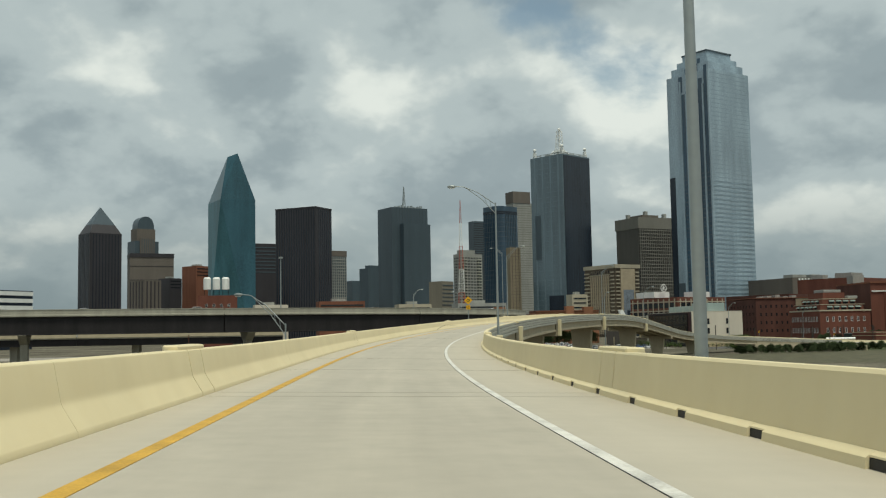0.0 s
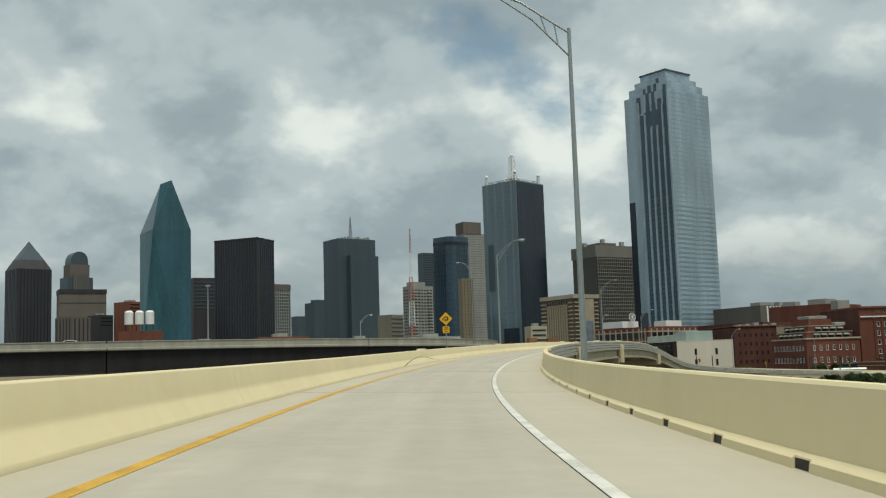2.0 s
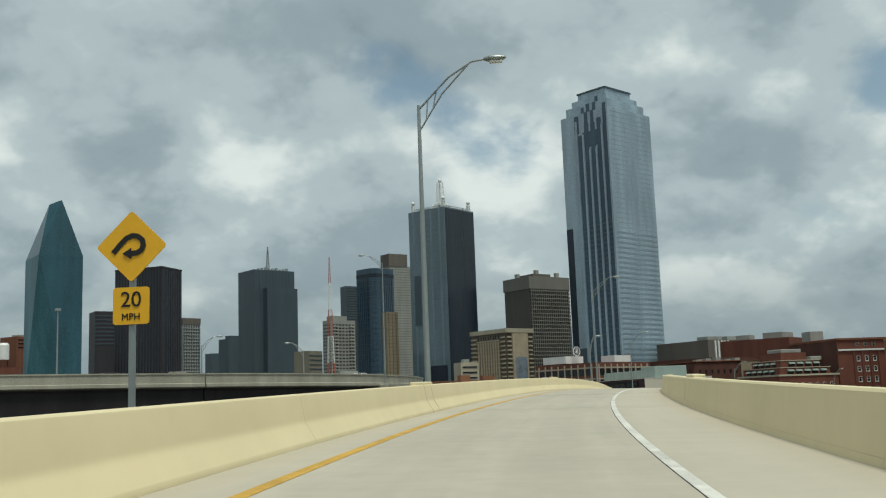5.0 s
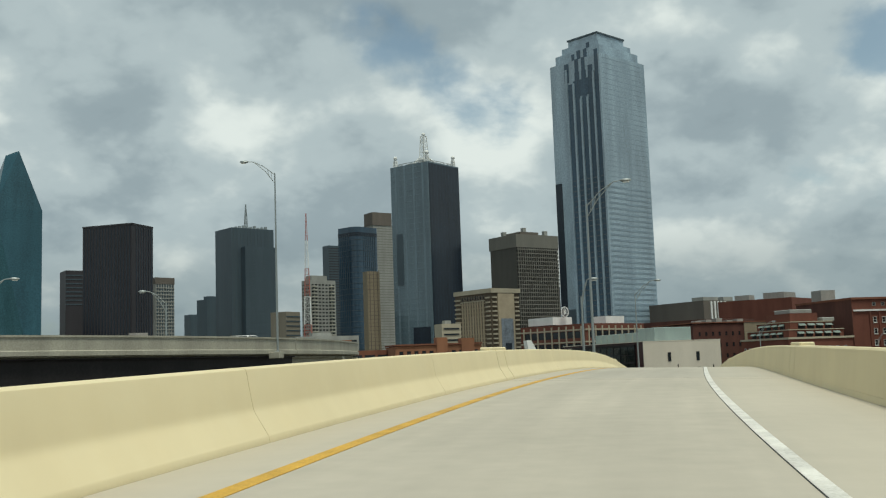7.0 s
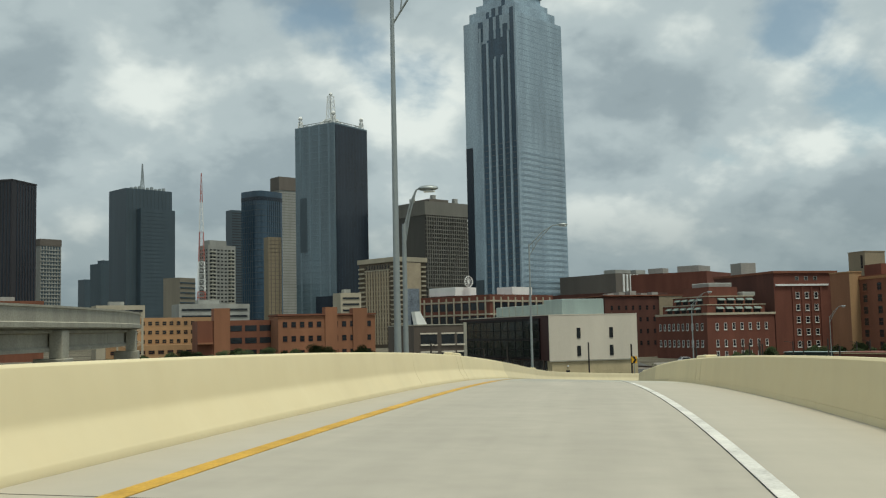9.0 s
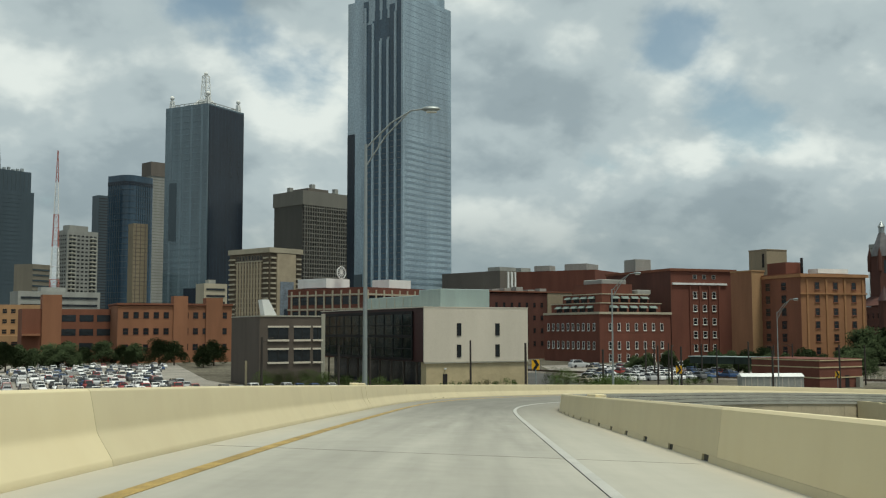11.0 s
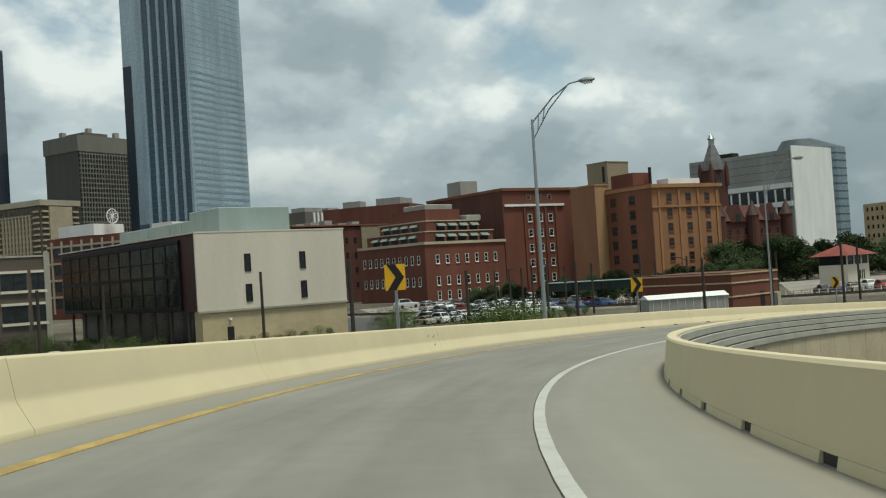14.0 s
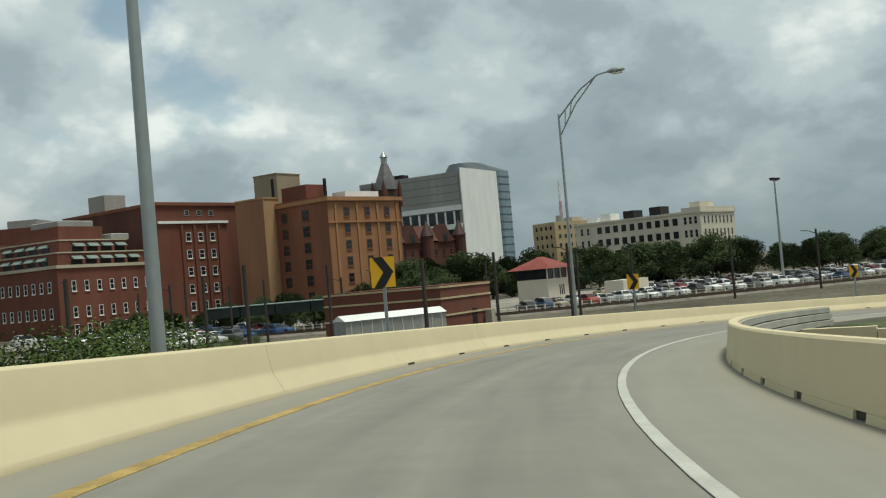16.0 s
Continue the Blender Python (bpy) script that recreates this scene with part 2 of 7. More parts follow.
# ---- materials ----
def mat(name, base, rough=0.8, metal=0.0, var=0.15, scale=0.6, fine=18.0, bump=0.12, dist=0.02, ior=1.45, streak=False, rand=0.0, tint=None):
    """A surface with stains at one scale and grain at another; streak stretches the stains downwards."""
    m = bpy.data.materials.new(name)
    m.use_nodes = True
    nt = m.node_tree
    b = nt.nodes["Principled BSDF"]
    b.inputs["Roughness"].default_value, b.inputs["Metallic"].default_value, b.inputs["IOR"].default_value = rough, metal, ior
    co = nt.nodes.new("ShaderNodeTexCoord")
    mp = nt.nodes.new("ShaderNodeMapping")
    nt.links.new(co.outputs["Object"], mp.inputs[0])
    if streak:
        mp.inputs["Scale"].default_value = (1, 1, 0.18)
    n1 = nt.nodes.new("ShaderNodeTexNoise")
    n1.inputs["Scale"].default_value, n1.inputs["Detail"].default_value, n1.inputs["Roughness"].default_value = scale, 6, 0.62
    n2 = nt.nodes.new("ShaderNodeTexNoise")
    n2.inputs["Scale"].default_value, n2.inputs["Detail"].default_value = fine, 3
    nt.links.new(mp.outputs[0], n1.inputs["Vector"])
    nt.links.new(co.outputs["Object"], n2.inputs["Vector"])
    dark = tuple(c * (1 - 1.6 * var) for c in base)
    pale = tint or tuple(min(1, c * (1 + 1.1 * var)) for c in base)
    r1 = nt.nodes.new("ShaderNodeMix")
    r1.data_type = "RGBA"
    r1.inputs["A"].default_value, r1.inputs["B"].default_value = (*dark, 1), (*pale, 1)
    stretch = nt.nodes.new("ShaderNodeMapRange")
    stretch.inputs[1].default_value, stretch.inputs[2].default_value = 0.3, 0.7
    nt.links.new(n1.outputs[0], stretch.inputs[0])
    nt.links.new(stretch.outputs[0], r1.inputs["Factor"])
    r2 = nt.nodes.new("ShaderNodeMix")
    r2.data_type, r2.blend_type = "RGBA", "OVERLAY"
    r2.inputs["Factor"].default_value = min(1, 2.2 * var)
    nt.links.new(r1.outputs["Result"], r2.inputs["A"])
    nt.links.new(n2.outputs[0], r2.inputs["B"])
    last = r2.outputs["Result"]
    if rand:
        info = nt.nodes.new("ShaderNodeObjectInfo")
        hs = nt.nodes.new("ShaderNodeHueSaturation")
        mr = nt.nodes.new("ShaderNodeMapRange")
        mr.inputs[3].default_value, mr.inputs[4].default_value = 1 - rand, 1 + rand
        nt.links.new(info.outputs["Random"], mr.inputs[0])
        nt.links.new(mr.outputs[0], hs.inputs["Value"])
        nt.links.new(last, hs.inputs["Color"])
        last = hs.outputs[0]
    nt.links.new(last, b.inputs["Base Color"])
    if bump:
        bp = nt.nodes.new("ShaderNodeBump")
        bp.inputs["Strength"].default_value, bp.inputs["Distance"].default_value = bump, dist
        nt.links.new(n2.outputs[0], bp.inputs["Height"])
        nt.links.new(bp.outputs[0], b.inputs["Normal"])
    return m


def glass_wall(name, base, rough=0.12, ior=1.9, wave=0.25, scale=0.06):
    """Curtain-wall glass: dark, glossy, each sheet a little out of plane."""
    m = mat(name, base, rough, 0.0, 0.22, 0.05, 0.8, 0.0, ior=ior, streak=True)
    nt = m.node_tree
    b = nt.nodes["Principled BSDF"]
    co = nt.nodes.new("ShaderNodeTexCoord")
    n = nt.nodes.new("ShaderNodeTexNoise")
    n.inputs["Scale"].default_value, n.inputs["Detail"].default_value = scale, 4
    nt.links.new(co.outputs["Object"], n.inputs["Vector"])
    bp = nt.nodes.new("ShaderNodeBump")
    bp.inputs["Strength"].default_value, bp.inputs["Distance"].default_value = wave, 0.6
    nt.links.new(n.outputs[0], bp.inputs["Height"])
    nt.links.new(bp.outputs[0], b.inputs["Normal"])
    return m


def deck_mat(name, base, worn, streaks=0.14, shoulder=1.14, fresh=None):
    """Grooved concrete: UV holds metres across and along the road."""
    m = mat(name, base, 0.85, 0, 0.05, 0.22, 2.2, 0.05, 0.004)
    nt = m.node_tree
    b = nt.nodes["Principled BSDF"]
    old = b.inputs["Base Color"].links[0].from_socket
    uv = nt.nodes.new("ShaderNodeUVMap")
    sx = nt.nodes.new("ShaderNodeSeparateXYZ")
    nt.links.new(uv.outputs[0], sx.inputs[0])

    def mth(op, a, c):
        n = nt.nodes.new("ShaderNodeMath")
        n.operation = op
        for k, v in enumerate((a, c)):
            if isinstance(v, (int, float)):
                n.inputs[k].default_value = v
            else:
                nt.links.new(v, n.inputs[k])
        return n.outputs[0]

    # worn wheel tracks 0.95 m either side of the lane's middle, broken up lengthways
    off = mth("ABSOLUTE", mth("SUBTRACT", mth("ABSOLUTE", sx.outputs[0], 0), 0.95), 0)
    mr = nt.nodes.new("ShaderNodeMapRange")
    mr.interpolation_type = "SMOOTHSTEP"
    mr.inputs[1].default_value, mr.inputs[2].default_value, mr.inputs[3].default_value, mr.inputs[4].default_value = 0.75, 0.1, 0.0, 1.0
    nt.links.new(off, mr.inputs[0])
    cx = nt.nodes.new("ShaderNodeCombineXYZ")
    nt.links.new(mth("MULTIPLY", sx.outputs[0], 1.6), cx.inputs[0])
    nt.links.new(mth("MULTIPLY", sx.outputs[1], 0.09), cx.inputs[1])
    n3 = nt.nodes.new("ShaderNodeTexNoise")
    n3.inputs["Scale"].default_value, n3.inputs["Detail"].default_value = 1.4, 5
    nt.links.new(cx.outputs[0], n3.inputs["Vector"])
    fac = mth("MULTIPLY", mth("MULTIPLY", mr.outputs[0], n3.outputs[0]), 0.42)
    mx = nt.nodes.new("ShaderNodeMix")
    mx.data_type = "RGBA"
    nt.links.new(fac, mx.inputs["Factor"])
    nt.links.new(old, mx.inputs["A"])
    mx.inputs["B"].default_value = (*worn, 1)
    # long pale and dark streaks
    m2 = nt.nodes.new("ShaderNodeMix")
    m2.data_type, m2.blend_type = "RGBA", "OVERLAY"
    m2.inputs["Factor"].default_value = streaks
    nt.links.new(mx.outputs["Result"], m2.inputs["A"])
    nt.links.new(n3.outputs[0], m2.inputs["B"])
    # the shoulders are less worn and paler than the lane
    sh = nt.nodes.new("ShaderNodeMapRange")
    sh.interpolation_type = "SMOOTHSTEP"
    sh.inputs[1].default_value, sh.inputs[2].default_value, sh.inputs[3].default_value, sh.inputs[4].default_value = 1.9, 2.9, 0.0, 0.55
    nt.links.new(mth("ABSOLUTE", sx.outputs[0], 0), sh.inputs[0])
    m3 = nt.nodes.new("ShaderNodeMix")
    m3.data_type = "RGBA"
    nt.links.new(sh.outputs[0], m3.inputs["Factor"])
    nt.links.new(m2.outputs["Result"], m3.inputs["A"])
    m3.inputs["B"].default_value = (*(c * k for c, k in zip(base, (shoulder * 1.01, shoulder, shoulder * 0.965))), 1)
    # grooves show as faint bands across the lane, dirt gathers along both barriers
    c2 = nt.nodes.new("ShaderNodeCombineXYZ")
    nt.links.new(mth("MULTIPLY", sx.outputs[0], 0.12), c2.inputs[0])
    nt.links.new(mth("MULTIPLY", sx.outputs[1], 1.1), c2.inputs[1])
    n4 = nt.nodes.new("ShaderNodeTexNoise")
    n4.inputs["Scale"].default_value, n4.inputs["Detail"].default_value = 1.0, 4
    nt.links.new(c2.outputs[0], n4.inputs["Vector"])
    m4 = nt.nodes.new("ShaderNodeMix")
    m4.data_type, m4.blend_type = "RGBA", "OVERLAY"
    m4.inputs["Factor"].default_value = 0.03
    nt.links.new(m3.outputs["Result"], m4.inputs["A"])
    nt.links.new(n4.outputs[0], m4.inputs["B"])
    dirt = nt.nodes.new("ShaderNodeMapRange")
    dirt.interpolation_type = "SMOOTHSTEP"
    dirt.inputs[1].default_value, dirt.inputs[2].default_value, dirt.inputs[3].default_value, dirt.inputs[4].default_value = 3.6, 4.6, 0.0, 0.4
    nt.links.new(mth("MAXIMUM", sx.outputs[0], mth("SUBTRACT", 1.0, sx.outputs[0])), dirt.inputs[0])
    m5 = nt.nodes.new("ShaderNodeMix")
    m5.data_type = "RGBA"
    nt.links.new(mth("MULTIPLY", dirt.outputs[0], n3.outputs[0]), m5.inputs["Factor"])
    nt.links.new(m4.outputs["Result"], m5.inputs["A"])
    m5.inputs["B"].default_value = (0.31, 0.25, 0.17, 1)
    last = m5.outputs["Result"]
    if fresh:
        # newer, paler concrete up to the first of the two stations, weathered past the second
        age = nt.nodes.new("ShaderNodeMapRange")
        age.interpolation_type = "SMOOTHSTEP"
        age.inputs[1].default_value, age.inputs[2].default_value, age.inputs[3].default_value, age.inputs[4].default_value = fresh[0], fresh[1], fresh[2], 1.0
        nt.links.new(sx.outputs[1], age.inputs[0])
        up = nt.nodes.new("ShaderNodeVectorMath")
        up.operation = "SCALE"
        nt.links.new(last, up.inputs[0])
        nt.links.new(age.outputs[0], up.inputs["Scale"])
        last = up.outputs[0]
    nt.links.new(last, b.inputs["Base Color"])
    return m


M_DECK = deck_mat("deck_concrete", (0.418, 0.384, 0.318), (0.33, 0.304, 0.256))
M_DECK_MID = deck_mat("weathered_deck_concrete", (0.39, 0.362, 0.304), (0.295, 0.275, 0.235))
M_DECK_GREY = deck_mat("greyed_deck_concrete", (0.203, 0.197, 0.17), (0.135, 0.13, 0.112), 0.32, 1.32, (330, 378, 1.75))
M_CREAM = mat("cream_concrete", (0.69, 0.60, 0.385), 0.75, 0, 0.03, 0.35, 1.6, 0.04, 0.01, streak=True)
M_CREAM_OLD = mat("weathered_pale_cream_concrete", (0.585, 0.512, 0.335), 0.78, 0, 0.03, 0.35, 1.6, 0.04, 0.01, streak=True)
M_CREAM_DIRTY = mat("weathered_cream_concrete", (0.46, 0.395, 0.275), 0.85, 0, 0.08, 0.4, 5.0, 0.15, 0.01)
M_GREYCONC = mat("grey_concrete", (0.36, 0.345, 0.285), 0.85, 0, 0.14, 0.4, 7.0, 0.2, 0.01, streak=True)
M_TEALCONC = mat("slab_edge_concrete", (0.385, 0.38, 0.33), 0.7, 0, 0.12, 0.5, 8.0, 0.1, 0.01)
M_YELLOW = mat("yellow_road_paint", (0.54, 0.315, 0.035), 0.6, 0, 0.17, 1.6, 30.0, 0.2, 0.004)
M_WHITE_LINE = mat("white_road_paint", (0.64, 0.625, 0.575), 0.6, 0, 0.2, 1.4, 30.0, 0.2, 0.004)
M_WHITE_WORN = mat("worn_white_road_paint", (0.45, 0.45, 0.41), 0.65, 0, 0.1, 1.4, 30.0, 0.2, 0.004)
M_YELLOW_WORN = mat("worn_yellow_road_paint", (0.36, 0.25, 0.075), 0.65, 0, 0.25, 1.6, 30.0, 0.2, 0.004)
# real joint sealant; also the black that stands for shade in slots and gaps
M_TAR_SHADE = mat("sealant_and_shade_black", (0.025, 0.024, 0.022), 0.7, 0, 0.2, 3.0, 30.0, 0.2, 0.004)
M_SAWCUT = mat("dusty_saw_cut", (0.13, 0.12, 0.10), 0.85, 0, 0.3, 2.0, 30.0, 0.2, 0.004)
M_RUBBER = mat("black_rubber", (0.02, 0.02, 0.02), 0.7, 0, 0.2, 3.0, 30.0, 0.1, 0.004)
M_GALV = mat("galvanised_steel", (0.33, 0.36, 0.36), 0.45, 0.6, 0.05, 0.5, 6.0, 0.02, 0.004, streak=True)
M_DARKSTEEL = mat("dark_weathering_steel", (0.015, 0.013, 0.014), 0.7, 0.1, 0.3, 0.4, 5.0, 0.2, 0.01, streak=True)
M_POLE_WOOD = mat("dark_timber_pole", (0.05, 0.042, 0.036), 0.9, 0, 0.25, 1.0, 12.0, 0.3, 0.01, streak=True)
M_SIGN_YELLOW = mat("yellow_sign_sheeting", (0.86, 0.46, 0.02), 0.4, 0, 0.04, 3.0, 40.0, 0.0)
M_SIGN_BLACK = mat("black_sign_paint", (0.012, 0.012, 0.012), 0.45, 0, 0.1, 3.0, 40.0, 0.0)
M_ASPHALT = mat("asphalt", (0.075, 0.073, 0.068), 0.9, 0, 0.25, 0.12, 6.0, 0.25, 0.01)
M_LOT = mat("parking_concrete", (0.27, 0.25, 0.215), 0.9, 0, 0.22, 0.1, 5.0, 0.2, 0.01)
M_DRY = mat("trodden_dry_grass", (0.085, 0.080, 0.045), 0.95, 0, 0.3, 0.3, 9.0, 0.5, 0.05)
M_GRASS = mat("dry_green_grass", (0.062, 0.078, 0.028), 0.95, 0, 0.3, 0.3, 9.0, 0.5, 0.05)
M_EARTH = mat("city_ground", (0.13, 0.12, 0.095), 1.0, 0, 0.35, 0.02, 1.2, 0.3, 0.05, ior=1.03)
M_LEAF = mat("tree_leaves", (0.054, 0.073, 0.036), 1.0, 0, 0.3, 0.7, 5.0, 0.0, ior=1.05, rand=0.2)
M_LEAF2 = mat("shrub_leaves", (0.085, 0.122, 0.042), 1.0, 0, 0.3, 0.9, 6.0, 0.0, ior=1.05, rand=0.2)
M_BARK = mat("bark", (0.09, 0.07, 0.05), 0.95, 0, 0.3, 2.0, 14.0, 0.5, 0.02)


# ---- the ramp ----
def spline(ctrl, u):
    i = int(min(max(math.floor(u), 0), len(ctrl) - 4))
    f = u - i
    w = ((1 - f) ** 3 / 6, (3 * f**3 - 6 * f * f + 4) / 6, (-3 * f**3 + 3 * f * f + 3 * f + 1) / 6, f**3 / 6)
    return Vector([sum(w[k] * ctrl[i + k][a] for k in range(4)) for a in range(3)])


def bank_at(s):
    u = min(max(s / 32, 0), len(BANK) - 1.001)
    k = int(u)
    return 0.01 * (BANK[k] + (BANK[k + 1] - BANK[k]) * (u - k))


def road_pt(s, v=0.0, up=0.0):
    """A place on the ramp: metres along, metres right of the lane's middle, metres above the surface."""
    u = s / 32
    p = spline(ALIGN, u)
    d = spline(ALIGN, u + 0.01) - spline(ALIGN, u - 0.01)
    k = math.hypot(d.x, d.y)
    return Vector((p.x + v * d.y / k, p.y - v * d.x / k, p.z + v * bank_at(s) + up))


def road_yaw(s):
    d = spline(ALIGN, s / 32 + 0.01) - spline(ALIGN, s / 32 - 0.01)
    return math.degrees(math.atan2(-d.x, d.y))


def sweep(bm, prof, s0, s1, step=2.0, at=road_pt, uv=False):
    """A closed section (across, up) drawn along the road from s0 to s1."""
    n = max(1, math.ceil((s1 - s0) / step))
    lay = bm.loops.layers.uv.verify() if uv else None
    rings, ss = [], [s0 + (s1 - s0) * k / n for k in range(n + 1)]
    for s in ss:
        rings.append([bm.verts.new(at(s, v, up)) for v, up in prof])
    m = len(prof)
    for k in range(n):
        for j in range(m):
            f = bm.faces.new((rings[k][j], rings[k + 1][j], rings[k + 1][(j + 1) % m], rings[k][(j + 1) % m]))
            if uv:
                for lp, (jj, kk) in zip(f.loops, ((j, k), (j, k + 1), ((j + 1) % m, k + 1), ((j + 1) % m, k))):
                    lp[lay].uv = (prof[jj][0], ss[kk])
    bm.faces.new(rings[0])
    bm.faces.new(rings[-1][::-1])
    bmesh.ops.recalc_face_normals(bm, faces=bm.faces[:])
    return bm


S_END, R_END = 508.0, 470.0     # where the modelled roadway and its inner barrier stop
HALF = 2.33                       # half the lane, to the paint lines
LB, RB = -HALF - 1.0, HALF + 2.04   # feet of the two barriers
BENTS = [16, 60.5, 105, 169, 214, 259.5, 310, 356.5, 397, 430]
LEFT_PROF = [(LB, 0.0), (LB - 0.008, 0.07), (LB - 0.02, 0.09), (LB - 0.165, 0.325), (LB - 0.183, 0.355), (LB - 0.197, 0.385), (LB - 0.207, 0.42), (LB - 0.212, 0.45), (LB - 0.285, 0.83), (LB - 0.295, 0.86), (LB - 0.32, 0.88), (LB - 0.52, 0.88), (LB - 0.545, 0.86), (LB - 0.55, 0.83), (LB - 0.55, 0.42), (LB - 0.60, 0.38), (LB - 0.60, -0.30), (LB, -0.30)]
RIGHT_PROF = [(RB + 0.19, 0.11), (RB + 0.21, 0.28), (RB + 0.24, 0.46), (RB + 0.28, 0.84), (RB + 0.31, 0.88), (RB + 0.52, 0.88), (RB + 0.55, 0.84), (RB + 0.55, 0.11)]

ramp_deck = thing("ramp_deck", "pale grooved concrete ramp roadway with sealed joints", "road", kind="structure")
JOINTS = BENTS[:7]
spans = [0.0] + JOINTS + [S_END]
for s0, s1 in zip(spans, spans[1:]):
    part("deck_span", sweep(bmesh.new(), [(LB + 0.004, 0), (-2.2, 0), (-1.2, 0), (1.2, 0), (2.2, 0), (RB + 0.5, 0), (RB + 0.5, -0.26), (LB + 0.004, -0.26)], s0 + 0.68, s1 - 0.68, uv=True), M_DECK if s0 < 250 else M_DECK_MID if s0 < 300 else M_DECK_GREY, ramp_deck)
for s in JOINTS:
    part("closure_slab", sweep(bmesh.new(), [(LB + 0.004, 0), (-2.2, 0), (-1.2, 0), (1.2, 0), (2.2, 0), (RB + 0.5, 0), (RB + 0.5, -0.26), (LB + 0.004, -0.26)], s - 0.62, s + 0.62, 0.4, uv=True), M_DECK if s < 300 else M_DECK_MID, ramp_deck)
    for o in (-0.65, 0.65):
        part("joint_seal", sweep(bmesh.new(), [(LB + 0.01, -0.012), (RB + 0.4, -0.012), (RB + 0.4, -0.1), (LB + 0.01, -0.1)], s + o - 0.028, s + o + 0.028, 0.1), M_TAR_SHADE, ramp_deck)
for s in (73, 84, 128, 149, 190, 235, 281, 333):
    part("saw_cut", sweep(bmesh.new(), [(LB + 0.03, 0.003), (RB - 0.02, 0.003), (RB - 0.02, 0.001), (LB + 0.03, 0.001)], s, s + 0.012, 0.1), M_SAWCUT, ramp_deck)



def outer_edge(s, v, up):
    """The yellow line keeps a little closer to the barrier past the crest."""
    return road_pt(s, v - 2.24 - 0.09 * min(max((s - 235) / 40, 0), 1), up)


def inner_edge(s, v, up):
    """The white line drifts inwards where the ramp tightens."""
    return road_pt(s, v - 0.09 * min(max((s - 380) / 20, 0), 1) + 0.06 * min(max((s - 408) / 18, 0), 1), up)


line_l = thing("edge_line_yellow", "worn yellow painted edge line on pale concrete", "road marking", kind="structure")
line_r = thing("edge_line_white", "white painted edge line with dark edges on concrete", "road marking", kind="structure")
for s0, s1 in zip(spans, spans[1:]):
    part("stripe", sweep(bmesh.new(), [(-0.095, 0.007), (0.095, 0.007), (0.095, 0.001), (-0.095, 0.001)], s0, s1, at=outer_edge), M_YELLOW if s0 < 300 else M_YELLOW_WORN, line_l)
    part("stripe", sweep(bmesh.new(), [(HALF - 0.075, 0.007), (HALF + 0.075, 0.007), (HALF + 0.075, 0.001), (HALF - 0.075, 0.001)], s0, s1, at=inner_edge), M_WHITE_LINE if s0 < 300 else M_WHITE_WORN, line_r)
    for a, b_ in ((-0.088, -0.076),):
        part("dark_edge", sweep(bmesh.new(), [(HALF + a, 0.005), (HALF + b_, 0.005), (HALF + b_, 0.001), (HALF + a, 0.001)], s0, s1, at=inner_edge), M_TAR_SHADE, line_r)

barrier_l = thing("barrier_outer", "cream concrete traffic barrier with open joints and tyre scuffs", "barrier", kind="structure")
barrier_r = thing("barrier_inner", "cream concrete traffic barrier with drain slots along its foot", "barrier", kind="structure")
LEFT_JOINTS = [34, 52, 76, 91, 121, 137, 153, 184, 199, 229.5, 241, 251, 270.5, 300, 329, 348, 371.8, 387.3, 396.2, 411, 429.3, 446, 463, 480, 497]
RIGHT_JOINTS = [38, 83, 128, 149, 192, 236, 285, 333]
for prof, par, thin, wide, end in ((LEFT_PROF, barrier_l, LEFT_JOINTS, BENTS[:8], S_END), (RIGHT_PROF, barrier_r, RIGHT_JOINTS, BENTS[:7], R_END)):
    stops = sorted([(c, 0.006) for c in thin] + [(c + o, 0.028) for c in wide for o in (-0.65, 0.65)] + [(0.0, 0.0), (end, 0.0)])
    for (a, g0), (b_, g1) in zip(stops, stops[1:]):
        part("barrier_segment", sweep(bmesh.new(), prof, a + g0, b_ - g1), M_CREAM if a < 320 else M_CREAM_OLD, par)
# raised copings where lamp brackets and joints sit
for s in BENTS[:8]:
    for v0, v1, par in ((LB - 0.64, LB - 0.34, barrier_l), (RB + 0.34, RB + 0.72, barrier_r)):
        bm = bmesh.new()
        if s > 340 and v0 > 0:
            s = 352.6
        sweep(bm, [(v0, 0.70), (v0, 0.97), (v1, 0.97), (v1, 0.885), (v1, 0.70)], s - 1.3, s + 1.3, 1.0)
        part("raised_coping", bevel(bm, 0.03), M_CREAM, par)
# foot of the inner barrier: short plinths between the drain slots
s = 1.0
while s < R_END - 3:
    slots = s < 172 or 330 < s
    foot = RB + (0.07 if s < 172 else 0.165)
    toe = [(foot, 0.0), (foot + 0.015, 0.10), (foot + 0.04, 0.125), (RB + 0.194, 0.165), (RB + 0.194, 0.108)] if s < 172 else [(foot, 0.0), (RB + 0.186, 0.108)]
    part("plinth", sweep(bmesh.new(), toe + [(RB + 0.37, 0.108), (RB + 0.37, 0.0)], s, s + (2.52 if slots else 2.99), 1.5), M_CREAM if s < 320 else M_CREAM_OLD, barrier_r)
    if slots:
        # solid black block painting the shade inside the open slot
        part("drain_slot", sweep(bmesh.new(), [(foot + 0.045, 0.002), (foot + 0.05, 0.10), (RB + 0.37, 0.104), (RB + 0.37, 0.002)], s + 2.5, s + 3.02, 0.6), M_TAR_SHADE, barrier_r)
        if s < 172:
            part("slot_lintel", sweep(bmesh.new(), [(foot + 0.045, 0.108), (foot + 0.05, 0.128), (RB + 0.194, 0.162), (RB + 0.194, 0.108)], s + 2.5, s + 3.02, 0.6), M_CREAM, barrier_r)
    s += 3.0
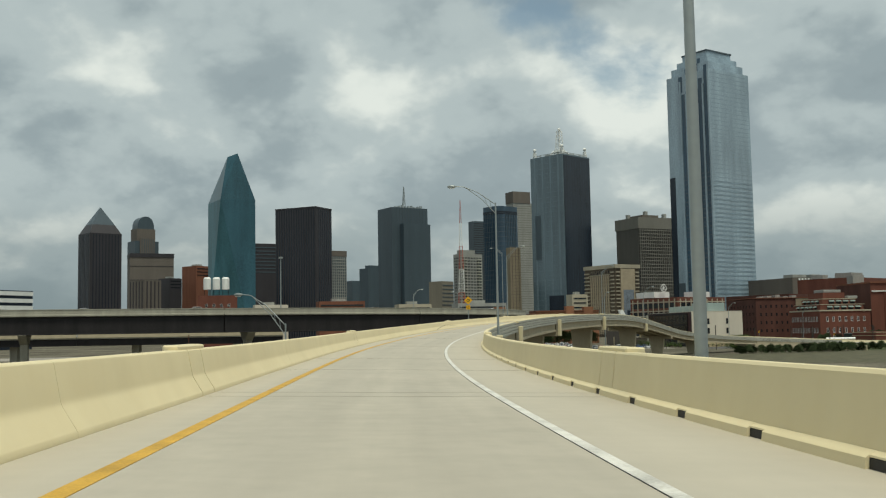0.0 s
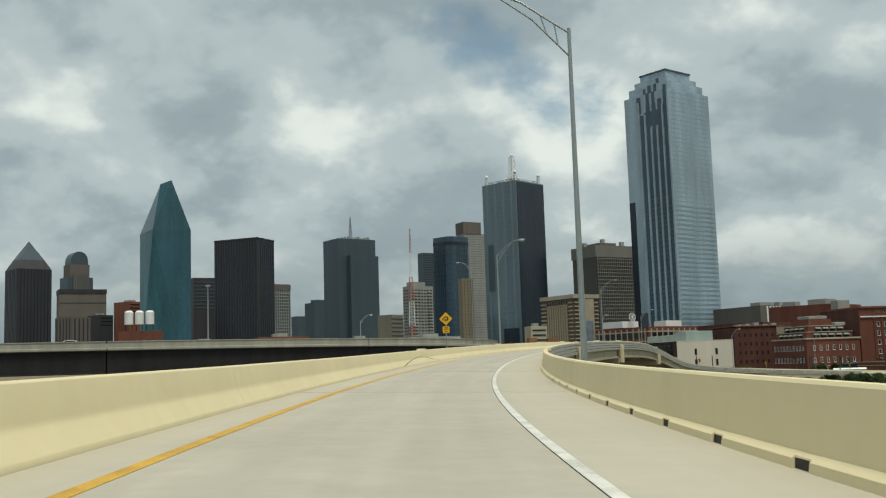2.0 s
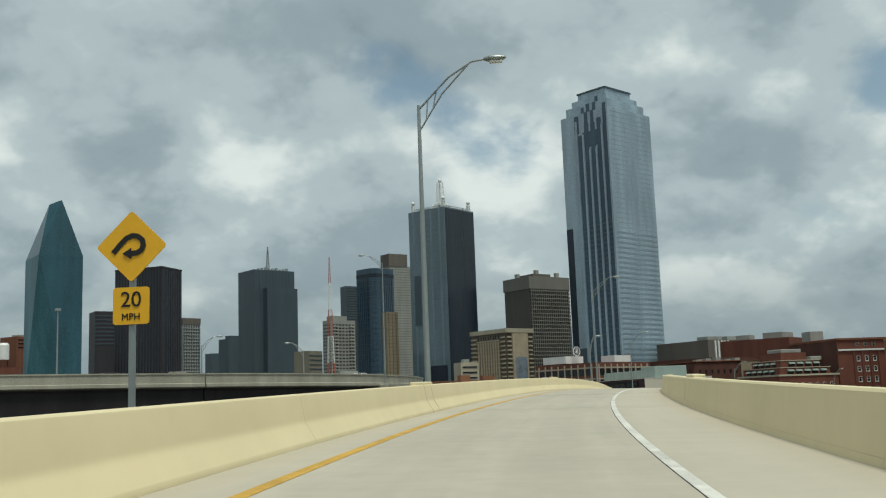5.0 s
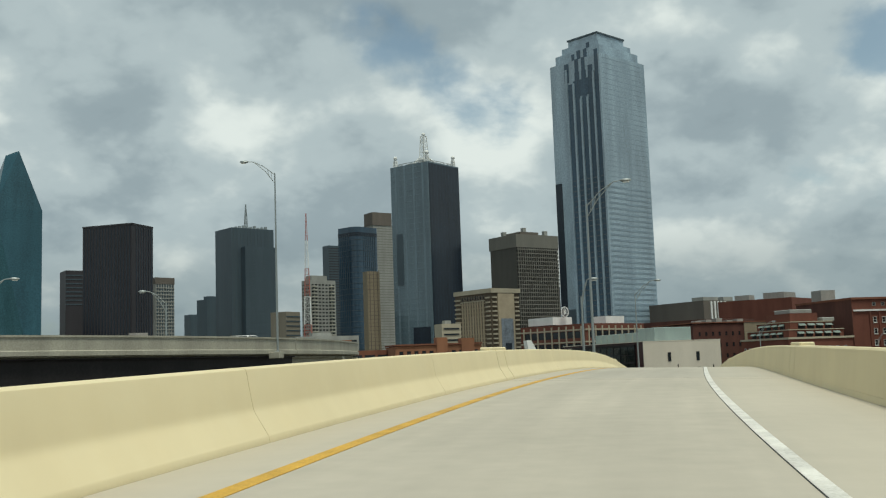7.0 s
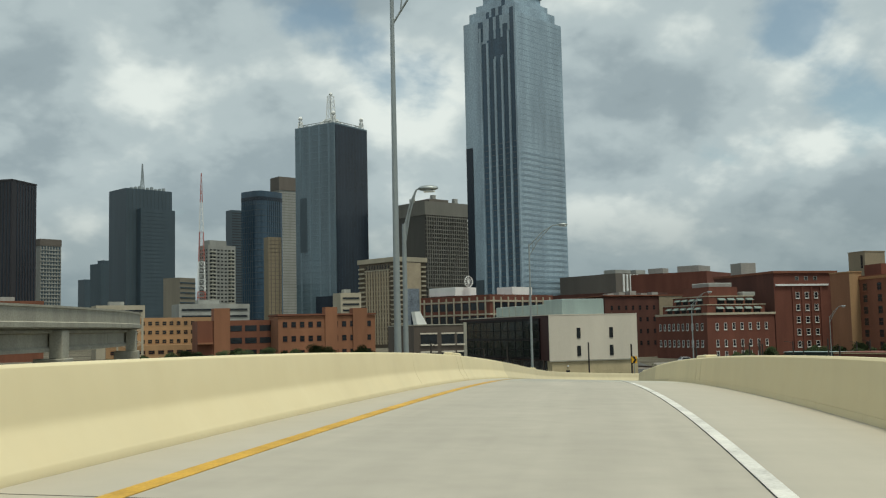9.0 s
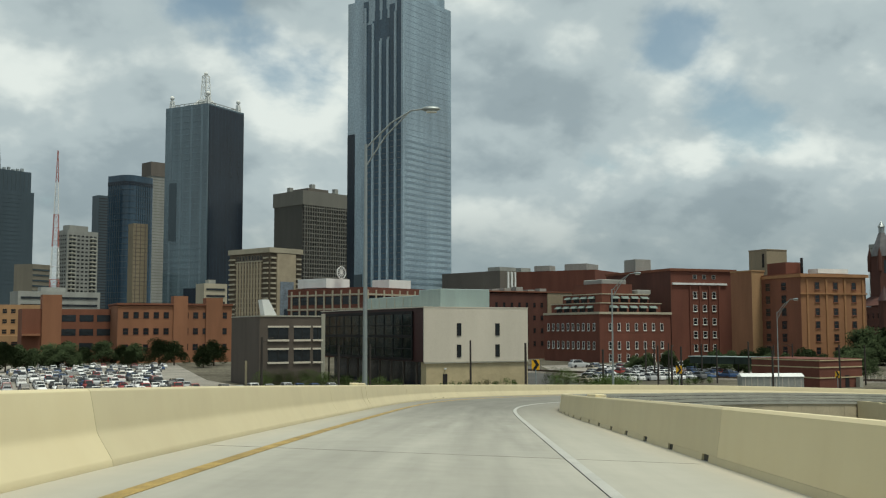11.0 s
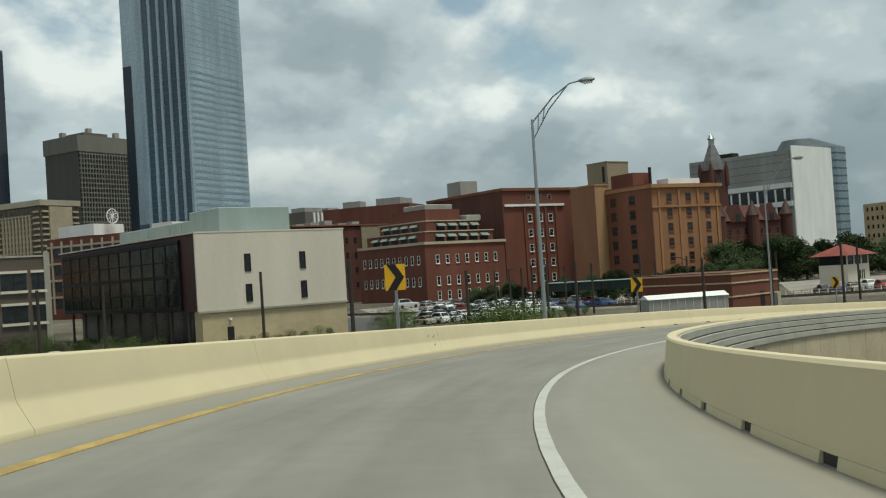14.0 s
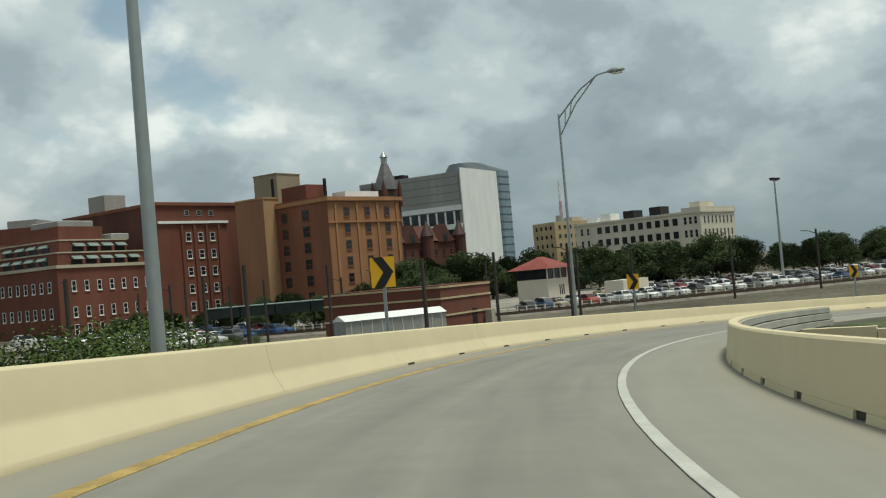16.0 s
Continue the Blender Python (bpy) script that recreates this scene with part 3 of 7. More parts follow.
# black strip behind the slots, shade put into its colour
part("drain_back", sweep(bmesh.new(), [(RB + 0.38, -0.02), (RB + 0.38, 0.11), (RB + 0.55, 0.11), (RB + 0.55, -0.02)], 0.5, R_END - 0.2, 3), M_TAR_SHADE, barrier_r)
# outer face of the inner barrier: ledges stepping out downwards, the shade in their gaps painted by a black strip
for v1, z0, z1 in ((0.60, 0.56, 0.80), (0.67, 0.24, 0.51), (0.74, -0.08, 0.19), (0.81, -0.42, -0.14)):
    part("fascia_ledge", sweep(bmesh.new(), [(RB + 0.555, z0), (RB + 0.555, z1), (RB + v1, z1 - 0.015), (RB + v1, z0)], 0.5, R_END - 0.1, 3), M_TEALCONC, barrier_r)
part("joint_shadow_strip", sweep(bmesh.new(), [(RB + 0.552, -0.45), (RB + 0.552, 0.78), (RB + 0.575, 0.78), (RB + 0.575, -0.45)], 0.5, R_END - 0.15, 3), M_TAR_SHADE, barrier_r)

GIRD = [(-0.45, -0.28), (0.45, -0.28), (0.45, -0.42), (0.12, -0.52), (0.12, -1.35), (0.33, -1.50), (0.33, -1.72), (-0.33, -1.72), (-0.33, -1.50), (-0.12, -1.35), (-0.12, -0.52), (-0.45, -0.42)]
ramp_frame = thing("ramp_girders", "cream concrete bridge girders under the ramp", "bridge", kind="structure")
for s0, s1 in zip(spans, spans[1:]):
    for v in (LB + 0.1, -1.1, 1.7, RB + 0.25):
        part("girder", sweep(bmesh.new(), [(v + a, b_) for a, b_ in GIRD], s0 + 0.5, min(s1, 431.5) - 0.5, 4), M_CREAM_DIRTY, ramp_frame)


def bent(s):
    p = road_pt(s)
    b = thing("ramp_pier", "cream concrete ramp pier with a wide cap and blocky ends", "bridge pier", pose(p.x, p.y, p.z, 0, 0, road_yaw(s)), "ramp piers", "structure")
    tilt = pose(0, 0, 0, 0, -math.degrees(math.atan(bank_at(s))), 0)
    part("pier_cap", bevel(boxes((LB - 0.5, -0.8, -2.5, RB + 0.75, 0.8, -1.74)), 0.06), M_CREAM_DIRTY, b, m=tilt)
    for x0, x1 in ((LB - 1.15, LB - 0.62), (RB + 0.83, RB + 1.3))[: 2 if s < 340 else 1]:
        part("cap_end", bevel(boxes((x0, -0.65, -2.45, x1, 0.65, 0.30 if s < 300 else -0.45)), 0.06), M_CREAM, b, m=tilt)
    bottom = GROUND - 0.3 - p.z
    if bottom < -3.2:
        part("column", bevel(prism([(-0.9, -0.75), (1.9, -0.75), (1.9, 0.75), (-0.9, 0.75)], bottom, -2.4, [(-1.7, -0.8), (2.7, -0.8), (2.7, 0.8), (-1.7, 0.8)]), 0.08), M_CREAM_DIRTY, b)
    return b


for s in BENTS:
    bent(s)
# where the ramp nears the ground, panelled retaining walls carry it
walls = thing("retaining_wall", "panelled cream retaining wall under the low ramp", "retaining wall", kind="structure")
s = 430.2
while s < S_END - 3:
    for v0, v1 in ((LB - 0.66, LB - 0.42), (RB + 0.46, RB + 0.70))[: 2 if s < 467 else 1]:
        bm = bmesh.new()
        q = [road_pt(s, v0), road_pt(s + 2.97, v0), road_pt(s + 2.97, v1), road_pt(s, v1)]
        lo = [bm.verts.new((c.x, c.y, GROUND - 0.3)) for c in q]
        hi = [bm.verts.new((c.x, c.y, c.z - 0.42)) for c in q]
        for k in range(4):
            bm.faces.new((lo[k], lo[(k + 1) % 4], hi[(k + 1) % 4], hi[k]))
        bm.faces.new(hi)
        bmesh.ops.recalc_face_normals(bm, faces=bm.faces[:])
        part("wall_panel", bm, M_CREAM_DIRTY, walls)
    s += 3.0

# ---- ground ----
part("ground", boxes((-4200, -600, GROUND - 0.6, 4200, 4300, GROUND)), M_EARTH, None)
tagged(bpy.data.objects["ground"], "worn grey-brown city ground", "ground", kind="structure")

# ---- the overpass beside the ramp ----
OVER = [(-560, 110, 14.7), (-440, 150, 14.7), (-320, 192, 14.7), (-215, 230, 14.7), (-125, 267, 14.6), (-62, 296, 14.5), (-25, 322.6, 14.0), (-18.5, 362, 14.1), (-21, 402, 14.4), (-40, 446, 14.3), (-80, 492, 14.2), (-130, 535, 14.1), (-190, 570, 14.0)]


def over_pt(s, v=0.0, up=0.0):
    """s counts control spans; v metres right of the near edge's line."""
    p = spline(OVER, s)
    d = spline(OVER, s + 0.01) - spline(OVER, s - 0.01)
    k = math.hypot(d.x, d.y)
    return Vector((p.x + v * d.y / k, p.y - v * d.x / k, p.z + up))


over = thing("overpass", "grey concrete overpass on dark steel girders", "bridge", kind="structure")
for k in range(11):
    a, b_ = 0.9 * k + 0.002, 0.9 * (k + 1) - 0.002
    part("deck_slab", sweep(bmesh.new(), [(0.2, 0), (0.2, -0.42), (-13, -0.42), (-13, 0)], a, b_, 0.08, at=over_pt), M_GREYCONC, over)
    part("parapet", sweep(bmesh.new(), [(0.0, -0.02), (0.05, 1.10), (-0.02, 1.14), (-0.02, 1.30), (0.54, 1.30), (0.54, 1.14), (0.46, 1.08), (0.46, 0.12), (0.60, 0.06), (0.60, -0.30), (0.2, -0.30), (0.2, -0.02)], a, b_, 0.08, at=over_pt), M_GREYCONC, over)
    part("parapet", sweep(bmesh.new(), [(-13.0, -0.02), (-13.0, 1.3), (-13.4, 1.3), (-13.4, -0.02)], a, b_, 0.08, at=over_pt), M_GREYCONC, over)
    for v in ((0.0, -4.2, -8.4, -12.4) if k < 6 else (-0.75, -4.2, -8.4, -12.4)):
        if k >= 6:
            part("girder", sweep(bmesh.new(), [(v - 0.5, -0.5), (v + 0.5, -0.5), (v + 0.5, -0.7), (v + 0.14, -0.8), (v + 0.14, -1.7), (v + 0.36, -1.85), (v + 0.36, -2.1), (v - 0.36, -2.1), (v - 0.36, -1.85), (v - 0.14, -1.7), (v - 0.14, -0.8), (v - 0.5, -0.7)], a, b_, 0.1, at=over_pt), M_GREYCONC, over)
            continue
        # dark steel drawn deeper than the girder, to stand for the underside's shade too
        part("girder", sweep(bmesh.new(), [(v - 0.35, -0.5), (v + 0.35, -0.5), (v + 0.35, -0.6), (v + 0.06, -0.64), (v + 0.06, -4.3), (v + 0.35, -4.35), (v + 0.35, -4.5), (v - 0.35, -4.5), (v - 0.35, -4.35), (v - 0.06, -4.3), (v - 0.06, -0.64), (v - 0.35, -0.6)], a, b_, 0.1, at=over_pt), M_DARKSTEEL, over)
for s in (1.4, 2.2, 3.0, 3.7, 4.45, 5.25):
    p, d = over_pt(s, -6.4), over_pt(s + 0.01) - over_pt(s)
    b = thing("overpass_pier", "grey concrete hammerhead bridge pier", "bridge pier", pose(p.x, p.y, p.z, 0, 0, math.degrees(math.atan2(-d.x, d.y))), "overpass piers", "structure")
    part("pier_cap", bevel(prism([(-2.2, -0.9), (2.2, -0.9), (2.2, 0.9), (-2.2, 0.9)], -6.6, -4.51, [(-6.6, -0.9), (6.9, -0.9), (6.9, 0.9), (-6.6, 0.9)]), 0.07), M_GREYCONC, b)
    part("column", bevel(boxes((-1.7, -0.85, GROUND - 0.3 - p.z, 1.7, 0.85, -6.55)), 0.1), M_GREYCONC, b)

for s in (5.88, 6.58):
    p, d = over_pt(s), over_pt(s + 0.01) - over_pt(s)
    b = thing("overpass_pilaster", "pale concrete pilaster and bearing block at the bridge's edge", "bridge pier", pose(p.x, p.y, p.z, 0, 0, math.degrees(math.atan2(-d.x, d.y))), "bridge pilasters", "structure")
    part("pilaster", bevel(boxes((-0.5, -0.75, -2.6, 0.5, 0.75, -0.56)), 0.05), M_GREYCONC, b)
    part("bearing_block", bevel(boxes((-1.6, -1.0, -3.5, 0.75, 1.0, -2.61)), 0.06), M_GREYCONC, b)
    part("column", bevel(boxes((-2.6, -0.8, GROUND - 0.3 - p.z, -0.9, 0.8, -3.45)), 0.08), M_GREYCONC, b)

# ---- towers ----
M_BLUE_GLASS = glass_wall("blue_grey_glass", (0.042, 0.075, 0.112), 0.2, 1.5, 0.12)
M_SILVER_GLASS = glass_wall("silver_blue_glass", (0.285, 0.375, 0.445), 0.25, 1.8, 0.01)
M_SILVER_DIM = glass_wall("dim_silver_glass", (0.20, 0.275, 0.335), 0.25, 1.7, 0.01)
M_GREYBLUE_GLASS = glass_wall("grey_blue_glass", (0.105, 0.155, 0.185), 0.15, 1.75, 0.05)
M_SLATE_GLASS = glass_wall("slate_blue_glass", (0.15, 0.21, 0.25), 0.2, 1.7, 0.01)
M_BAY = glass_wall("deep_blue_glass", (0.046, 0.085, 0.128), 0.15, 1.5, 0.1)
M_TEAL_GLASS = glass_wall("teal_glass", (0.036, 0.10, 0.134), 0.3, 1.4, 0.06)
# the same teal glass, its sky reflection put into a paler base colour
M_TEAL_REFLECT = glass_wall("reflection_paled_teal_glass", (0.075, 0.185, 0.225), 0.4, 1.3, 0.06)
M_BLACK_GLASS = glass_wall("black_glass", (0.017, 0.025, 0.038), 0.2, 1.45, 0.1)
# dark cladding, its base colour lifted a little for distance haze
M_DARK_BROWN = mat("dark_brown_cladding", (0.034, 0.031, 0.036), 0.5, 0, 0.2, 0.05, 1.0, 0.0, streak=True)
M_SLATE = mat("slate_grey_cladding", (0.058, 0.083, 0.102), 0.45, 0, 0.12, 0.05, 1.0, 0.0, streak=True)
M_SLATE_PALE = mat("pale_slate_cladding", (0.070, 0.090, 0.102), 0.5, 0, 0.12, 0.05, 1.0, 0.0, streak=True)
M_TAUPE = mat("taupe_stone", (0.135, 0.118, 0.102), 0.8, 0, 0.12, 0.05, 1.0, 0.0, streak=True)
M_OLIVE = mat("olive_grey_panel", (0.092, 0.088, 0.078), 0.7, 0, 0.10, 0.08, 1.5, 0.0, streak=True)
M_GRIDSTONE = mat("grey_olive_precast", (0.17, 0.165, 0.145), 0.8, 0, 0.10, 0.08, 1.5, 0.0, streak=True)
M_TAN = mat("tan_stone", (0.27, 0.225, 0.155), 0.8, 0, 0.10, 0.08, 1.5, 0.0, streak=True)
M_PALETAN = mat("pale_tan_concrete", (0.215, 0.195, 0.155), 0.8, 0, 0.10, 0.1, 2.0, 0.0, streak=True)
M_CREAMSTONE = mat("cream_stone", (0.42, 0.375, 0.285), 0.8, 0, 0.10, 0.1, 2.0, 0.0, streak=True)
M_PALEGREY = mat("pale_grey_concrete", (0.30, 0.305, 0.285), 0.8, 0, 0.14, 0.1, 2.0, 0.0, streak=True)
M_WHITE = mat("white_paint", (0.74, 0.75, 0.73), 0.6, 0, 0.06, 0.2, 4.0, 0.0, streak=True)
M_WINDOW = glass_wall("window_glass", (0.020, 0.024, 0.028), 0.12, 1.5, 0.15, 0.5)
M_WALLWHITE_ = mat("cream_balcony_concrete", (0.46, 0.45, 0.39), 0.8, 0, 0.10, 0.12, 5.0, 0.0, streak=True)
M_REDPAINT = mat("faded_red_lattice_paint", (0.40, 0.12, 0.09), 0.6, 0, 0.15, 0.5, 8.0, 0.0)


def bld(name, label, n, phi, l1, l2, top, material, category="office tower", group="", base=GROUND, split=None):
    """A block whose nearest corner is n: local x runs to the right and back, local y to the left and back."""
    b = thing(name, label, category, pose(n[0], n[1], base, 0, 0, -phi), group)
    b["dims"] = (l2, l1, top - base)
    if material:
        part("body", boxes((0, 0, -0.2, l2, l1, top - base)), material, b)
    return b


def shared(name, bm, *mats):
    me = bpy.data.meshes.new(name)
    bm.to_mesh(me)
    bm.free()
    soften(me)
    for k in mats:
        me.materials.append(k)
    return me


def on_face(face, u, z, out=0.0):
    """A local pose on the right-hand (x) or left-hand (y) face: its x runs along the wall, its -y out of it."""
    return pose(u, -out, z) if face == "x" else pose(-out, u, z, 0, 0, -90)


def bands(b, face, length, z0, z1, n, proud, th, material, name="spandrel", inset=0.0):
    me = shared(name, boxes((inset, -proud, -th / 2, length - inset, 0.05, th / 2)), material)
    for k in range(n):
        z = z0 + (z1 - z0) * (k + 0.5) / n
        piece(name, me, b, pose(0, 0, z) if face == "x" else pose(0, length, z, 0, 0, -90))


def fins(b, face, u0, u1, z0, z1, n, proud, w, material, name="mullion"):
    me = shared(name, boxes((-w / 2, -proud, 0, w / 2, 0.05, z1 - z0)), material)
    for k in range(n):
        u = u0 + (u1 - u0) * (k + 0.5) / n
        piece(name, me, b, on_face(face, u, z0))


def window_mesh(w, h, frame, pane, sill=None, bars=1):
    """A sash in one piece: a raised surround with a glazing bar and recessed panes, over a sill if it has one."""
    bm = bmesh.new()
    t = min(0.12, w * 0.12)
    xs = [-w / 2, -w / 2 + t, w / 2 - t, w / 2]
    zs = [0, t, h / 2 - t / 3, h / 2 + t / 3, h - t, h] if bars else [0, t, h - t, h]
    nz = len(zs)
    v = [[bm.verts.new((x, -0.10, z)) for z in zs] for x in xs]
    for i in range(3):
        for j in range(nz - 1):
            c = (v[i][j], v[i + 1][j], v[i + 1][j + 1], v[i][j + 1])
            if i == 1 and j % 2 == 1:
                d = [bm.verts.new((q.co.x, -0.02, q.co.z)) for q in c]
                for k in range(4):
                    bm.faces.new((c[k], c[(k + 1) % 4], d[(k + 1) % 4], d[k]))
                bm.faces.new(d).material_index = 1
            else:
                bm.faces.new(c)
    rim = [v[i][0] for i in range(4)] + [v[3][j] for j in range(1, nz)] + [v[i][nz - 1] for i in (2, 1, 0)] + [v[0][j] for j in range(nz - 2, 0, -1)]
    low = rim[:4]
    back = [bm.verts.new((q.co.x, 0.03, q.co.z)) for q in rim]
    n = len(rim)
    for k in range(n):
        if not (sill and k < 3):
            bm.faces.new((rim[(k + 1) % n], rim[k], back[k], back[(k + 1) % n]))
    if sill:
        rows = [low] + [[bm.verts.new((q.co.x * 1.12, y, z)) for q in low] for y, z in ((-0.22, -0.02), (-0.22, -0.2), (0.03, -0.2))]
        for a, b_ in zip(rows, rows[1:]):
            for k in range(3):
                bm.faces.new((a[k], a[k + 1], b_[k + 1], b_[k]))
    bmesh.ops.recalc_face_normals(bm, faces=bm.faces[:])
    return shared("window", bm, frame, pane)


def wins(b, face, u0, u1, ncol, z0, z1, nrow, me, name="window", skip=()):
    for r in range(nrow):
        for c in range(ncol):
            if (c, r) in skip:
                continue
            u = u0 + (u1 - u0) * (c + 0.5) / ncol
            z = z0 + (z1 - z0) * r / max(1, nrow - 1) if nrow > 1 else z0
            piece(name, me, b, on_face(face, u, z))


def lattice(bm, base_w, top_w, z0, z1, n, r, cx=0.0, cy=0.0):
    """A four-legged braced mast."""
    lv = []
    for k in range(n + 1):
        f = k / n
        w = base_w + (top_w - base_w) * f
        lv.append([Vector((cx + sx * w / 2, cy + sy * w / 2, z0 + (z1 - z0) * f)) for sx, sy in ((-1, -1), (1, -1), (1, 1), (-1, 1))])
    for k in range(n):
        for j in range(4):
            tube(bm, [lv[k][j], lv[k + 1][j]], r, 4)
            tube(bm, [lv[k][j], lv[k + 1][(j + 1) % 4]], r * 0.6, 4)
            tube(bm, [lv[k + 1][j], lv[k + 1][(j + 1) % 4]], r * 0.6, 4)
    return bm


G = GROUND
# dark granite tower with a stepped pyramid crown
b = bld("pyramid_top_tower", "dark granite office tower with a pyramid roof", (-740, 1561), -48, 46, 52, 174, M_DARK_BROWN)
part("upper_shaft", prism([(0.5, 0.5), (51.5, 0.5), (51.5, 45.5), (0.5, 45.5)], 173.5, 188, [(8, 8), (44, 8), (44, 38), (8, 38)]), M_DARK_BROWN, b)
part("pyramid_roof", prism([(8, 8), (44, 8), (44, 38), (8, 38)], 188, 217, [(25.5, 22.5), (26.5, 22.5), (26.5, 23.5), (25.5, 23.5)]), M_SLATE, b, "grey pyramid roof")
fins(b, "x", 3, 49, 10, 172, 9, 0.3, 1.2, M_BLACK_GLASS)
fins(b, "y", 3, 43, 10, 172, 8, 0.3, 1.2, M_BLACK_GLASS)
# rounded-top tower
b = bld("arched_top_tower", "grey-brown office tower with a vaulted glass crown", (-802, 1874), -45, 38, 46, 190, M_SLATE)
part("upper_shaft", boxes((5, 4, 189.5, 41, 34, 213)), M_TAUPE, b)
bm = bmesh.new()
ring = [(23 - 16 * math.cos(math.pi * k / 12), 213 + 24 * math.sin(math.pi * k / 12) ** 0.7) for k in range(13)]
q0, q1 = [bm.verts.new((x, 5, z)) for x, z in ring], [bm.verts.new((x, 33, z)) for x, z in ring]
for k in range(12):
    bm.faces.new((q0[k], q0[k + 1], q1[k + 1], q1[k]))
bm.faces.new(q0), bm.faces.new(q1[::-1])
part("vault", bm, M_SLATE, b, "curved slate-grey vault")
part("stone_front", boxes((9, -3, 0, 37, 0.1, 196)), M_TAUPE, b)
fins(b, "x", 10, 36, 5, 194, 6, 3.4, 1.3, M_SLATE)
# stepped stone block before it
b = bld("stone_office_block", "taupe stone office block with a flat roof", (-609, 1413), -29, 37, 60, 126, M_TAUPE)
bands(b, "x", 60, 60, 118, 3, 0.3, 0.6, M_DARK_BROWN)
part("roof_band", boxes((-0.6, -0.6, 121, 60.6, 37.6, 126.5)), M_DARK_BROWN, b)
b = bld("brown_block", "brown brick ribbed office block", (-493, 1190), -60, 30, 24, 76, M_TAUPE, "office block")
fins(b, "x", 1, 23, 4, 74, 4, 0.5, 1.4, M_DARK_BROWN)
fins(b, "y", 1, 29, 4, 74, 5, 0.5, 1.4, M_DARK_BROWN)

# green glass prism tower
b = bld("green_glass_tower", "teal glass skyscraper with slanting faceted top", (-350.5, 1041), -34, 52, 42, 100, None, "skyscraper")
b.scale = (0.885, 0.885, 0.903)
co = {"A0": (0, 52, 0), "A1": (0, 52, 163), "D0": (42, 52, 0), "D1": (42, 52, 163), "C0": (42, 0, 0), "C1": (42, 0, 163), "N1": (1, 0.5, 163), "B0": (38, -1.5, 0), "P": (12, 11, 213), "Q": (22, 4, 217)}
# left facet paler, right ones darker: reflection painted by colour
for name, label, m_, faces in (("pale_facet", "teal glass facet with its pale reflection painted in", M_TEAL_REFLECT, (("A0", "B0", "N1"), ("A0", "N1", "A1"))), ("shaft", "", M_TEAL_GLASS, (("B0", "C0", "C1"), ("B0", "C1", "N1"), ("C0", "D0", "D1", "C1"), ("D0", "A0", "A1", "D1"))), ("crown", "slanting teal glass crown", M_TEAL_GLASS, (("N1", "C1", "Q"), ("N1", "Q", "P"), ("A1", "N1", "P"), ("D1", "A1", "P", "Q"), ("C1", "D1", "Q")))):
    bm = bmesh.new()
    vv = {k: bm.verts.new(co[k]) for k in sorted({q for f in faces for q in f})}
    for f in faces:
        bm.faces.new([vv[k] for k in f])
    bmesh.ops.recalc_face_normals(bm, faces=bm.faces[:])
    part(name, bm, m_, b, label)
b = bld("low_dark_block", "dark brown low office block", (-462, 1522), -32, 32, 34, 146, M_DARK_BROWN, "office block")
bands(b, "x", 34, 100, 142, 8, 0.4, 1.4, M_SLATE)
# black box tower with a chamfered side
b = bld("black_slab_tower", "black ribbed office tower with a flat roof", (-311, 1284), -71, 60, 38, 168, M_DARK_BROWN)
fins(b, "y", 0.5, 59.5, 2, 165, 16, 0.3, 1.3, M_BLACK_GLASS)
fins(b, "x", 6, 37, 2, 165, 7, 0.3, 1.3, M_BLACK_GLASS)
part("roof_edge", boxes((-0.4, -0.4, 166.5, 38.4, 60.4, 168)), M_DARK_BROWN, b)
b = bld("slim_white_tower", "slim pale office tower with a dark crown", (-319, 1407), -44, 15, 24, 115, M_PALEGREY)
fins(b, "x", 0.5, 23.5, 2, 114, 7, 0.4, 1.5, M_SLATE)
bands(b, "x", 24, 4, 112, 27, 0.5, 1.1, M_PALEGREY, "floor_band", 0.3)
part("crown", boxes((-0.3, -0.3, 114.5, 24.3, 15.3, 122)), M_TAUPE, b)
b = bld("grey_block_tower", "grey glass box office block", (-336, 1760), -50, 24, 34, 120, M_SLATE, "office block")
part("plant_room", boxes((8, 5, 119.5, 28, 18, 125)), M_SLATE, b)
b = bld("far_block", "small grey office block far off", (-404, 1950), -41, 22, 24, 109, M_SLATE, "office block")
# pair of grey slabs with an antenna
b = bld("antenna_slab_tower", "slate grey office tower with a roof antenna", (-259, 1551), -39, 44, 63, 198, M_SLATE)
fins(b, "x", 1, 62, 5, 196, 12, 0.25, 0.5, M_SLATE_PALE)
part("lower_wing", boxes((14, -11, 0, 61, -0.1, 172)), M_SLATE, b)
bands(b, "x", 60.5, 10, 170, 34, 11.15, 0.25, M_SLATE, "floor_line", 14.5)
bm = bmesh.new()
lattice(bm, 4, 0.6, 198, 232, 8, 0.35, 30, 15)
part("antenna", bm, M_GALV, b)
bm = bmesh.new()
for k in range(9):
    box(bm, 8 + 5.5 * k, 3, 197.5, 11 + 5.5 * k, 6, 199.5 + (k % 3))
part("roof_plant", bm, M_GALV, b)
# pale flats with the red and white broadcast mast
b = bld("pale_apartment_tower", "pale concrete apartment tower with balcony rows", (-141, 1400), -42, 17, 36, 113, M_PALEGREY, "apartment tower")
part("top_storey", boxes((4, 3, 112, 26, 14, 118)), M_PALEGREY, b)
wins(b, "x", 1, 35, 7, 6, 106, 26, window_mesh(3.4, 2.0, M_PALEGREY, M_WINDOW))
wins(b, "y", 1, 16, 4, 6, 106, 26, window_mesh(2.6, 2.0, M_PALEGREY, M_WINDOW))
balcony = shared("balcony", boxes((-3.6, -1.5, -0.6, 3.6, 0.0, 0.5)), M_WALLWHITE_)
